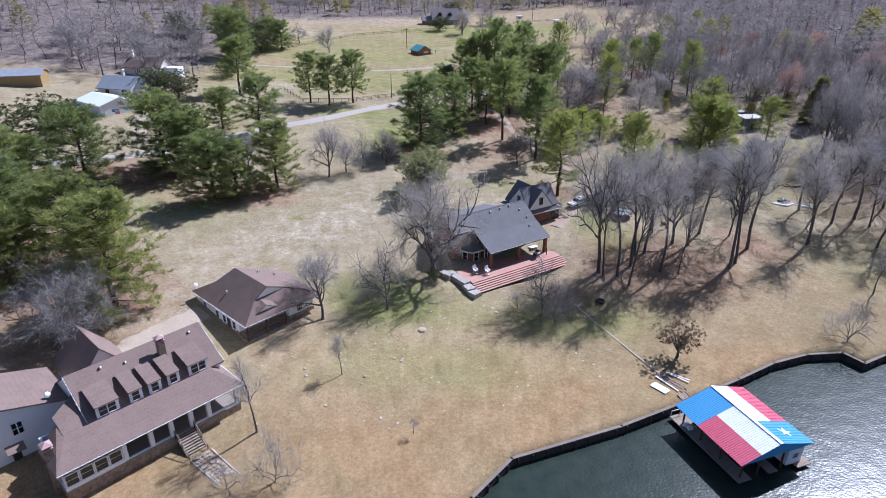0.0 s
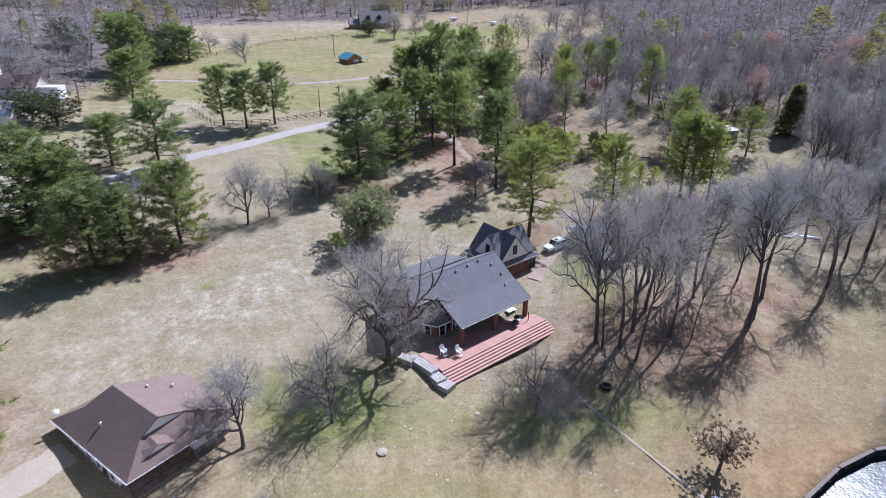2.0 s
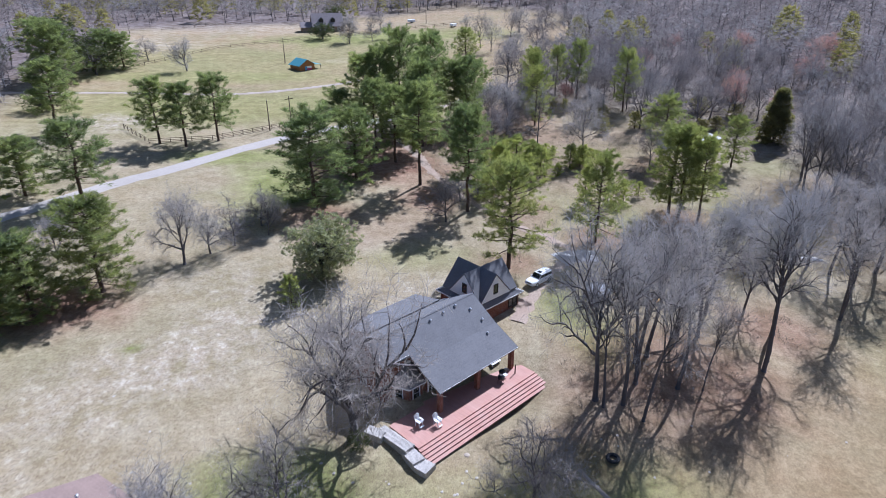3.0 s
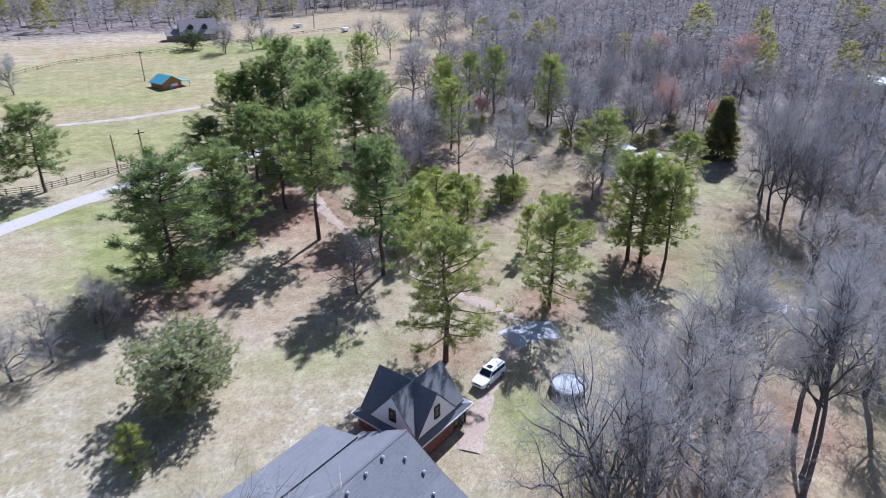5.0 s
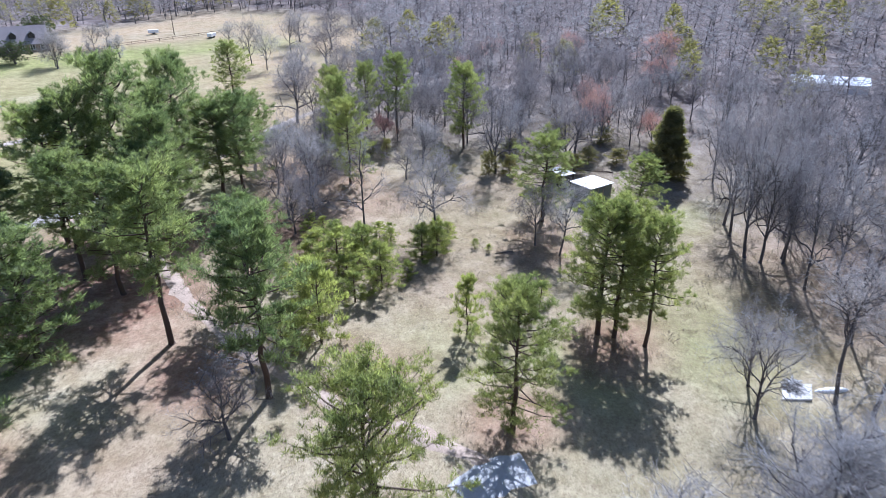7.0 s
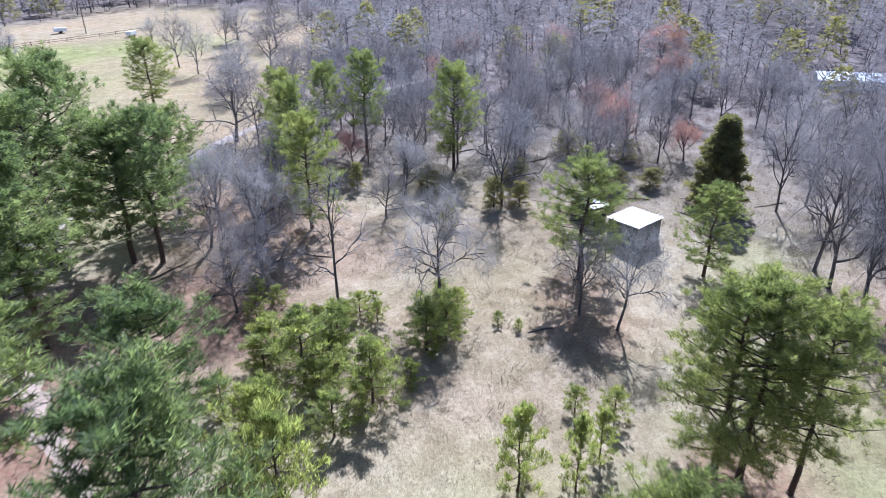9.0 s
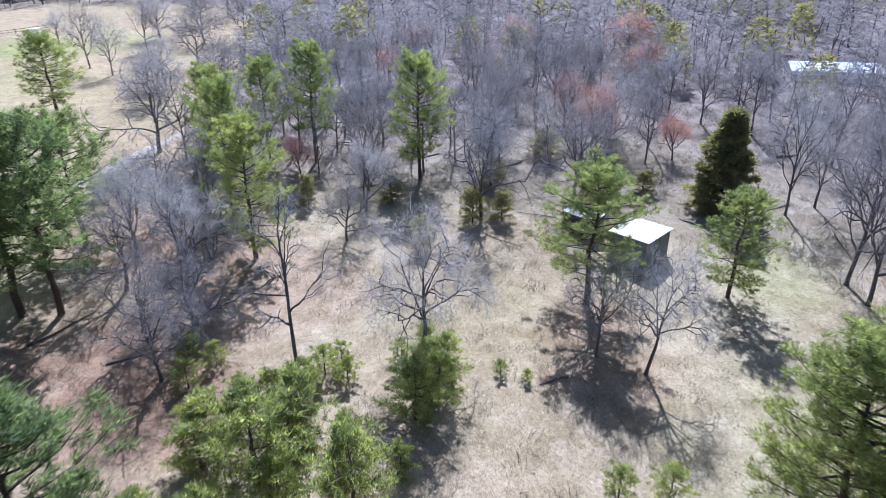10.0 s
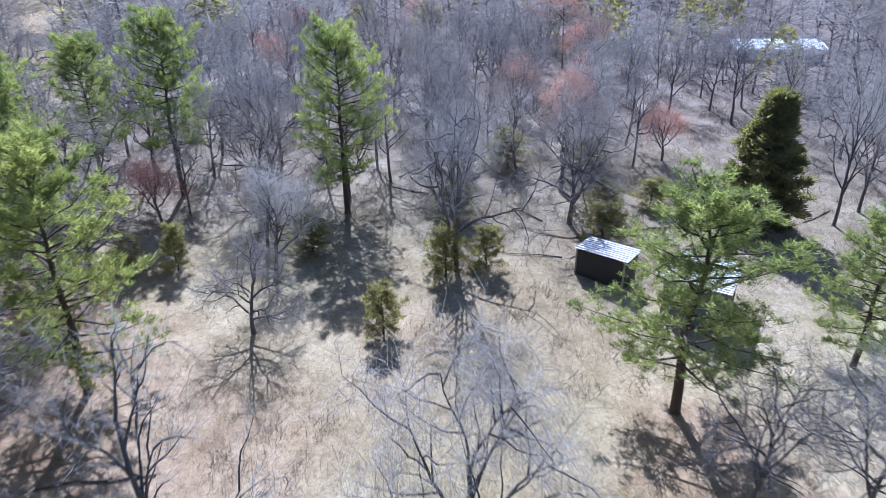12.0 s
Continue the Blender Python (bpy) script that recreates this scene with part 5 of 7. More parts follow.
def lake_deck():
    d = thing("deck", (8.9, 107.3, 0), 33.2, "wide red-stained wooden deck with long front steps", "deck")
    top = 3.86
    part("floor", boxed(-5.8, 15.8, -2.6, 0.2, top - 0.14, top), DECK, d)
    part("floor", boxed(-5.8, 0.2, 0.2, 2.9, top - 0.14, top), DECK, d)
    for k in range(5):
        z = top - 0.17 * (k + 1)
        y = -2.6 - 0.48 * k
        s = part("step", boxed(-5.9, 15.9, y - 0.50, y + 0.02, z - 0.05, z, bevel=0.01), DECK, d)
        # the riser's colour carries the shade beneath each tread
        part("riser", boxed(-5.85, 15.85, y + 0.02, y + 0.06, z - 0.16, z + 0.115), SHADED_DECK, s, "riser board with the shade under the tread painted into its colour")
    # skirting and stringers: shade under the deck painted into their colour
    part("skirt", boxed(-5.7, 15.7, -2.5, 0.1, 2.6, top - 0.15), SHADED_DECK, d, "skirting under the deck with shade painted into its colour")
    part("skirt", boxed(-5.7, 0.2, 0.1, 2.8, 2.6, top - 0.15), SHADED_DECK, d, "skirting under the deck with shade painted into its colour")
    for k in range(4):
        part("stringer", boxed(-5.15 + 6.98 * k, -5.03 + 6.98 * k, -4.5, -2.6, 2.4, 3.1), SHADED_DECK, d)
    for x in (13.6,):
        part("rail_post", boxed(x - 0.06, x + 0.06, -0.9, -0.78, top, top + 1.5), DARK_WOOD, d)


def stone_beds():
    for k, (x, y, lx, ly, hgt, t) in enumerate([(-6.8, 0.6, 0.75, 2.6, 0.55, 4), (-6.9, -2.9, 0.85, 1.1, 0.6, -6), (-6.8, -4.7, 0.95, 0.9, 0.5, 10), (-8.0, 2.9, 0.7, 1.2, 0.5, 20)]):
        bm = bmesh.new()
        bmesh.ops.create_cube(bm, size=2)
        bmesh.ops.subdivide_edges(bm, edges=bm.edges, cuts=4, use_grid_fill=True)
        for v in bm.verts:
            n = noise.noise(v.co * 1.7 + Vector((k * 9, 0, 0)))
            v.co = Vector((v.co.x * lx * (1 + 0.12 * n), v.co.y * ly * (1 + 0.1 * n), v.co.z * hgt * (1 + 0.15 * n)))
        m = pose(8.9, 107.3, 0, 0, 0, 33.2) @ Vector((x, y, 0))
        solid("boulder_slab", bm, STONE_PALE, "pale flat rock slab edging the deck", "rock", at=(m.x, m.y, height(m.x, m.y) + 0.25), turn=33.2 + t, group="rock slabs by the deck")


def garden_chair(x, y, z, turn):
    """A tall white deck chair with a slatted seat, arms and a fan back."""
    c = thing("deck_chair", (x, y, z), turn, "white painted high wooden deck chair on the deck", "chair", "white deck chairs")
    for sx in (-0.32, 0.32):
        for sy, lean in ((-0.35, 0.05), (0.35, 0.0)):
            part("leg", beam(bmesh.new(), (sx, sy, 0), (sx * 0.92, sy * 0.85, 0.75), 0.045), WHITE, c)
        part("arm", boxed(sx - 0.09, sx + 0.09, -0.45, 0.35, 0.98, 1.03), WHITE, c)
        part("arm_post", beam(bmesh.new(), (sx, -0.3, 0.7), (sx, -0.3, 1.0), 0.04), WHITE, c)
    part("seat", boxed(-0.34, 0.34, -0.38, 0.34, 0.72, 0.79, bevel=0.01), WHITE, c)
    for k in range(5):
        w = -0.28 + 0.14 * k
        part("back_slat", upright(bmesh.new(), [(w - 0.06, 0.32, 0.78), (w + 0.06, 0.32, 0.78), (w * 1.25 + 0.06, 0.52, 1.7 - abs(k - 2) * 0.09), (w * 1.25 - 0.06, 0.52, 1.7 - abs(k - 2) * 0.09)], (0, 0.03, 0)), WHITE, c)
    part("footrest", boxed(-0.32, 0.32, -0.62, -0.4, 0.22, 0.27), WHITE, c)
    return c


def garage():
    """Square brick garage under a steep cross-gabled roof with a skirt of eaves."""
    g = thing("garage", (19.15, 128.9, 0), 32.0, "brick garage with a steep black cross-gabled roof and white gables", "garage")
    a, b, z0, ze, zt = -3.3, 5.4, 5.2, 8.4, 13.3
    part("wall", hollow(a, b, a, b, z0, ze, 0.25), RED_BRICK, g)
    # skirt
    o, i, zi = 0.55, 0.9, 9.55
    out = [(a - o, a - o), (b + o, a - o), (b + o, b + o), (a - o, b + o)]
    inn = [(a + 0.4, a + 0.4), (3.3, a + 0.4), (3.3, 3.3), (a + 0.4, 3.3)]
    for k in range(4):
        n = (k + 1) % 4
        part("skirt_roof", plate([(*out[k], ze), (*out[n], ze), (*inn[n], zi), (*inn[k], zi)], 0.14), GREY_ROOF, g)
        p, q = Vector(out[k]), Vector(out[n])
        d = (q - p).normalized()
        part("fascia", upright(bmesh.new(), [(*p, ze - 0.17), (*q, ze - 0.17), (*q, ze + 0.01), (*p, ze + 0.01)], Vector((d.y, -d.x, 0)) * 0.04), WHITE, g, "thin pale fascia board")
    # cross gables
    s = 3.35
    lo, hi = -3.45, 4.9
    zv = 9.35
    cross = part("roof", plate([(lo, 0, zt), (lo, -s, zv), (-s, -s, zv), (0, 0, zt)], 0.16), GREY_ROOF, g)
    for pts in ([(0, lo, zt), (-s, lo, zv), (-s, -s, zv), (0, 0, zt)], [(0, lo, zt), (s, lo, zv), (s, -s, zv), (0, 0, zt)], [(hi, 0, zt), (hi, -s, zv), (s, -s, zv), (0, 0, zt)],
                [(hi, 0, zt), (hi, s, zv), (s, s, zv), (0, 0, zt)], [(0, hi, zt), (s, hi, zv), (s, s, zv), (0, 0, zt)], [(0, hi, zt), (-s, hi, zv), (-s, s, zv), (0, 0, zt)],
                [(lo, 0, zt), (lo, s, zv), (-s, s, zv), (0, 0, zt)]):
        part("roof_slope", plate(pts, 0.16), GREY_ROOF, cross)
    e = 0.12
    for pts, push in (([(lo + e, -s, zv - 0.2), (lo + e, s, zv - 0.2), (lo + e, 0, zt - 0.17)], (0.15, 0, 0)), ([(hi - e, -s, zv - 0.2), (hi - e, s, zv - 0.2), (hi - e, 0, zt - 0.17)], (-0.15, 0, 0)),
                      ([(-s, lo + e, zv - 0.2), (s, lo + e, zv - 0.2), (0, lo + e, zt - 0.17)], (0, 0.15, 0)), ([(-s, hi - e, zv - 0.2), (s, hi - e, zv - 0.2), (0, hi - e, zt - 0.17)], (0, -0.15, 0))):
        part("gable_wall", upright(bmesh.new(), pts, push), WHITE, g, "white boarded gable")
    window(g, (lo + 0.08, 0, zv + 0.75), -90, 0.7, 1.35, 1, DARK_TRIM)
    window(g, (0, lo + 0.08, zv + 0.75), 0, 0.7, 1.35, 1, DARK_TRIM)
    window(g, (3.6, a - 0.03, z0 + 1.2), 0, 0.8, 1.2, 1, DARK_TRIM)
    window(g, (4.6, a - 0.03, z0 + 0.5), 0, 0.85, 2.0, 1, DARK_TRIM, name="side_door")


def gable_box(parent, x0, x1, y0, y1, z0, ze, zr, wall, roof, along="x", over=0.5, t=0.2, wall_t=0.2):
    """A plain gabled block: walls, two slopes and the gable ends; the ridge runs along x or y."""
    part("wall", hollow(x0, x1, y0, y1, z0, ze, wall_t), wall, parent)
    if along == "x":
        m = (y0 + y1) / 2
        k = (zr - ze) / (m - y0)
        lo = ze - over * k
        for y, e in ((y0 - over, 1), (y1 + over, -1)):
            part("roof", plate([(x0 - over, y, lo), (x1 + over, y, lo), (x1 + over, m, zr), (x0 - over, m, zr)], t), roof, parent)
        for x, s in ((x0, wall_t), (x1, -wall_t)):
            part("gable_wall", upright(bmesh.new(), [(x, y0, ze), (x, y1, ze), (x, m, zr - t)], (s, 0, 0)), wall, parent)
    else:
        m = (x0 + x1) / 2
        k = (zr - ze) / (m - x0)
        lo = ze - over * k
        for x in (x0 - over, x1 + over):
            part("roof", plate([(x, y0 - over, lo), (x, y1 + over, lo), (m, y1 + over, zr), (m, y0 - over, zr)], t), roof, parent)
        for y, s in ((y0, wall_t), (y1, -wall_t)):
            part("gable_wall", upright(bmesh.new(), [(x0, y, ze), (x1, y, ze), (m, y, zr - t)], (0, s, 0)), wall, parent)


def chimney(parent, x, y, z0, z1, w, d, material, cap):
    c = part("chimney", boxed(x - w / 2, x + w / 2, y - d / 2, y + d / 2, z0, z1), material, parent)
    bm = bmesh.new()
    box(bm, x - w / 2 - 0.1, x + w / 2 + 0.1, y - d / 2 - 0.1, y + d / 2 + 0.1, z1, z1 + 0.12)
    for sx in (-1, 1):
        for sy in (-1, 1):
            box(bm, x + sx * (w / 2 - 0.1) - 0.06, x + sx * (w / 2 - 0.1) + 0.06, y + sy * (d / 2 - 0.1) - 0.06, y + sy * (d / 2 - 0.1) + 0.06, z1 + 0.12, z1 + 0.45)
    panel(bm, [(x - w / 2 - 0.15, y - d / 2 - 0.15, z1 + 0.47), (x + w / 2 + 0.15, y - d / 2 - 0.15, z1 + 0.47), (x, y, z1 + 0.85)], 0.04)
    panel(bm, [(x + w / 2 + 0.15, y - d / 2 - 0.15, z1 + 0.47), (x + w / 2 + 0.15, y + d / 2 + 0.15, z1 + 0.47), (x, y, z1 + 0.85)], 0.04)
    panel(bm, [(x + w / 2 + 0.15, y + d / 2 + 0.15, z1 + 0.47), (x - w / 2 - 0.15, y + d / 2 + 0.15, z1 + 0.47), (x, y, z1 + 0.85)], 0.04)
    panel(bm, [(x - w / 2 - 0.15, y + d / 2 + 0.15, z1 + 0.47), (x - w / 2 - 0.15, y - d / 2 - 0.15, z1 + 0.47), (x, y, z1 + 0.85)], 0.04)
    part("chimney_cap", bm, cap, c)
    return c


PINK_CAP = surface("terracotta_cap", (0.45, 0.30, 0.28), 0.2, 2.0, 0.8)


def dormer(parent, x, w, cols):
    """A shed dormer on the front slope: white face, brown cheeks and a flatter roof."""
    zf, yf = 8.15, 4.42
    top = zf + 1.6
    back = yf + (top - 8.33) / 0.4
    d = part("dormer", boxed(x - w / 2, x + w / 2, yf, yf + 0.12, zf - 0.4, top), WHITE, parent)
    for s in (-1, 1):
        part("cheek", upright(bmesh.new(), [(x + s * w / 2, yf + 0.12, zf - 0.4), (x + s * w / 2, back - 0.3, top + 0.62), (x + s * w / 2, yf + 0.12, top)], (-s * 0.1, 0, 0)), BROWN_ROOF, d)
        part("trim", boxed(x + s * w / 2 - 0.1, x + s * w / 2 + 0.1, yf - 0.06, yf, zf - 0.3, top), WHITE, d)
    part("dormer_roof", plate([(x - w / 2 - 0.18, yf - 0.25, top), (x + w / 2 + 0.18, yf - 0.25, top), (x + w / 2 + 0.18, back, top + 0.217 * (back - yf) + 0.12), (x - w / 2 - 0.18, back, top + 0.217 * (back - yf) + 0.12)], 0.1), BROWN_ROOF, d)
    window(d, (x, yf - 0.03, zf + 0.12), 0, w - 0.5, 1.2, cols)
    return d


def big_house():
    """Long lake house with dormers and a columned porch. Local x runs along the porch, y to the back."""
    h = thing("house", (-42.35, 52.1, 0), 46.9, "large white house with a brown shingle roof, dormers and columned porch", "house")
    W, zf, ze = 22.8, 3.35, 6.4
    # porch base and floor
    part("porch_base", hollow(0.5, W - 0.5, 0.5, 4.6, 0.8, zf - 0.15, 0.35), STONE, h, "rough brown field-stone porch base")
    part("porch_floor", boxed(0.45, W - 0.45, 0.45, 5.0, zf - 0.15, zf), FLOOR, h)
    for k, x in enumerate((7.25, 10.45, 13.0, 15.6, 18.0, 22.0)):
        if k < 6:
            part("column", boxed(x - 0.27, x + 0.27, 0.55, 1.09, zf, ze - 0.25, bevel=0.03), WHITE, h, "square white porch column")
    part("porch_beam", boxed(0.5, W - 0.5, 0.5, 1.0, ze - 0.42, ze - 0.18), WHITE, h)
    part("porch_ceiling", boxed(0.4, W - 0.4, 1.0, 5.0, ze - 0.24, ze - 0.16), FLOOR, h)
    for x0, x1 in ((7.5, 10.2), (10.7, 12.7), (15.9, 17.7), (18.3, 21.7)):
        part("low_wall", boxed(x0, x1, 0.6, 0.85, zf, zf + 0.18), WHITE, h)
    # glazed room at the end of the porch
    part("sunroom_wall", boxed(0.5, 7.0, 0.5, 0.68, zf - 0.15, zf + 0.55), WHITE, h)
    part("sunroom_wall", boxed(0.5, 0.68, 0.68, 5.0, zf - 0.15, zf + 0.55), WHITE, h)
    part("sunroom_wall", boxed(6.85, 7.0, 0.68, 5.0, zf, ze - 0.2), WHITE, h)
    for x in (1.35, 2.95, 4.55, 6.15):
        window(h, (x, 0.52, zf + 0.65), 0, 1.3, 1.45, 1)
        part("transom", boxed(x - 0.62, x + 0.62, 0.6, 0.63, zf + 2.28, zf + 2.62), GLASS, h)
    for y in (1.6, 3.3):
        window(h, (0.52, y, zf + 0.65), -90, 1.3, 1.45, 1)
    # main body
    part("wall", hollow(5.4, W - 0.4, 5.0, 15.8, 0.8, 7.5, 0.3), WHITE, h)
    part("wall", hollow(0.6, 5.4, 5.0, 8.0, 0.8, 6.6, 0.3), WHITE, h)
    for x, w in ((8.8, 1.6), (11.8, 1.2), (16.8, 1.4), (20, 2.0)):
        window(h, (x, 4.96, zf + 0.6), 0, w, 1.8, 2)
    part("front_door", boxed(13.7, 14.8, 4.9, 4.99, zf, zf + 2.1), DARK_WOOD, h)
    zr, yr, yb, zb = 11.75, 10.3, 4.3, 8.05
    roof = part("roof", plate([(5.2, yb, zb), (W - 0.1, yb, zb), (W - 0.1, yr, zr), (5.2, yr, zr)], 0.2), BROWN_ROOF, h)
    part("roof_slope", plate([(5.2, yr, zr), (W - 0.1, yr, zr), (W - 0.1, 16.4, 7.6), (5.2, 16.4, 7.6)], 0.2), BROWN_ROOF, roof)
    part("porch_roof", plate([(-0.1, -0.1, ze), (W + 0.1, -0.1, ze), (W - 2.2, yb, zb + 0.02), (2.6, yb, zb + 0.02)], 0.18), BROWN_ROOF, roof)
    part("porch_roof", plate([(W + 0.1, -0.1, ze), (W + 0.1, 8.5, ze), (W - 1.6, 8.5, zb - 0.4), (W - 2.2, yb, zb + 0.02)], 0.18), BROWN_ROOF, roof)
    part("porch_roof", plate([(-0.1, -0.1, ze), (2.6, yb, zb + 0.02), (2.4, 6.2, zb + 0.5), (-0.1, 6.0, ze)], 0.18), BROWN_ROOF, roof)
    part("side_roof", plate([(2.4, yb, zb + 0.02), (5.3, yb, zb + 0.02), (5.3, 9.0, 9.8), (2.4, 7.2, 9.0)], 0.18), BROWN_ROOF, roof)
    part("gutter", boxed(-0.1, W + 0.1, -0.17, -0.1, ze - 0.09, ze), WHITE, roof, "white gutter along the porch eave")
    part("gutter", boxed(W + 0.1, W + 0.17, -0.1, 8.5, ze - 0.09, ze), WHITE, roof, "white gutter along the porch eave")
    for x in (5.35, W - 0.3):
        part("gable_wall", upright(bmesh.new(), [(x, 4.6, 7.4), (x, 16.0, 7.4), (x, 16.0, 7.7), (x, yr, zr - 0.22), (x, 4.6, 8.1)], (-0.15 if x > 9 else 0.15, 0, 0)), WHITE, h)
    part("rake_board", upright(bmesh.new(), [(5.15, yb, zb - 0.22), (5.15, yb, zb + 0.03), (5.15, yr, zr + 0.03), (5.15, yr, zr - 0.22)], (-0.05, 0, 0)), WHITE, h)
    part("rake_board", upright(bmesh.new(), [(W - 0.05, yb, zb - 0.22), (W - 0.05, yb, zb + 0.03), (W - 0.05, yr, zr + 0.03), (W - 0.05, yr, zr - 0.22)], (0.05, 0, 0)), WHITE, h)
    for x, w, cols in ((7.6, 2.5, 2), (11.0, 1.4, 1), (13.4, 1.4, 1), (15.8, 1.4, 1), (19.2, 2.5, 2)):
        dormer(h, x, w, cols)
    chimney(h, 16.4, 8.2, 9.6, 12.6, 0.9, 0.8, STONE, PINK_CAP)
    # rear wing with its gable
    gable_box(h, 7.4, 14.6, 15.4, 23.5, 1.5, 6.6, 10.9, WHITE, BROWN_ROOF, "y", 0.4)
    # side wing with the white gable
    gable_box(h, -12.0, 5.3, 11.2, 20.0, 0.8, 8.2, 11.0, WHITE, BROWN_ROOF, "y", 0.4)
    window(h, (-0.6, 11.16, 6.2), 0, 1.15, 1.6, 2)
    window(h, (-6.4, 11.16, 6.2), 0, 1.15, 1.6, 2)
    part("side_door", boxed(-1.95, -1.0, 11.1, 11.18, 1.8, 4.0), DARK_TRIM, h)
    part("door_canopy", plate([(-2.5, 10.1, 4.55), (-0.5, 10.1, 4.55), (-0.5, 11.2, 5.1), (-2.5, 11.2, 5.1)], 0.1), BROWN_ROOF, h)
    part("stone_plinth", boxed(-12.1, 0.4, 11.06, 11.2, 0.8, 2.3), STONE, h)
    chimney(h, 0.4, 3.4, 0.8, 8.1, 0.9, 1.1, STONE, PINK_CAP)
    bm = bmesh.new()
    bmesh.ops.create_uvsphere(bm, u_segments=14, v_segments=8, radius=0.42)
    bmesh.ops.transform(bm, matrix=Matrix.Translation((3.4, 11.7, 9.35)) @ pose(0, 0, 0, 50, 0, 20) @ Matrix.Diagonal((1, 1, 0.25, 1)), verts=bm.verts)
    beam(bm, (3.4, 11.8, 8.7), (3.4, 11.7, 9.35), 0.04)
    part("satellite_dish", bm, METAL, h, "pale grey satellite dish on the roof")
    vent_pipes(roof, [(9.2, 9.5, 11.3), (20.8, 9.4, 11.2), (12.0, 9.0, 10.9)])


def porch_stair():
    s = thing("porch_stair", (-42.35, 52.1, 0), 46.9, "wide wooden stair with iron-post railings up to the porch", "stair")
    x0, x1, n = 13.2, 15.6, 10
    for k in range(n):
        z = 3.3 - 0.195 * (k + 1)
        y = 0.45 - 0.31 * (k + 1)
        part("step", boxed(x0, x1, y, y + 0.33, z - 0.06, z, bevel=0.01), WOOD, s)
        part("riser", boxed(x0 + 0.03, x1 - 0.03, y + 0.3, y + 0.33, z, z + 0.13), DARK_WOOD, s)
    for x in (x0 - 0.07, x1 + 0.07):
        part("stringer", upright(bmesh.new(), [(x, 0.4, 3.3), (x, 0.4, 2.8), (x, -2.7, 0.9), (x, -2.7, 1.35)], (0.07, 0, 0)), WOOD, s)
        part("rail", beam(bmesh.new(), (x, 0.4, 4.25), (x, -2.6, 2.3), 0.06, 6), WOOD, s)
        for y, z in ((0.4, 3.2), (-1.1, 2.3), (-2.55, 1.35)):
            part("rail_post", boxed(x - 0.06, x + 0.06, y - 0.06, y + 0.06, z - 0.3, z + 1.05), WOOD if y < 0 else BLACK, s)
    # flagstone walk below the stair
    rng = random.Random(5)
    w = thing("garden_path", (-42.35, 52.1, 0), 46.9, "flagstone garden path with white edging leading from the stair", "path", kind="structure")
    base = pose(-42.35, 52.1, 0, 0, 0, 46.9)
    for i in range(9):
        for j in range(4):
            x, y = 13.5 + j * 0.62 + rng.uniform(-0.1, 0.1) + 0.16 * i * 0.3, -3.1 - i * 0.6 + rng.uniform(-0.1, 0.1)
            bm = bmesh.new()
            r = rng.uniform(0.26, 0.34)
            cylinder(bm, 0, 0, 0, 0.05, r, 6)
            for v in bm.verts:
                v.co.x *= rng.uniform(0.85, 1.2)
                v.co.y *= rng.uniform(0.8, 1.1)
            q = base @ Vector((x, y, 0))
            ob = part("flagstone", bm, TAN_STONE, w)
            ob.matrix_basis = pose(x, y, height(q.x, q.y) + 0.07, 0, 0, rng.uniform(0, 360))
    for x in (13.1, 15.9):
        bm = bmesh.new()
        for i in range(8):
            y0, y1 = -3.0 - i * 0.75, -3.0 - (i + 1) * 0.75
            xa, xb = x + 0.05 * i * (1 if x > 14 else 1.6), x + 0.05 * (i + 1) * (1 if x > 14 else 1.6)
            qa, qb = base @ Vector((xa, y0, 0)), base @ Vector((xb, y1, 0))
            beam(bm, (xa, y0, height(qa.x, qa.y) + 0.1), (xb, y1, height(qb.x, qb.y) + 0.08), 0.05, 6)
        part("path_edging", bm, WHITE, w, "white path edging")


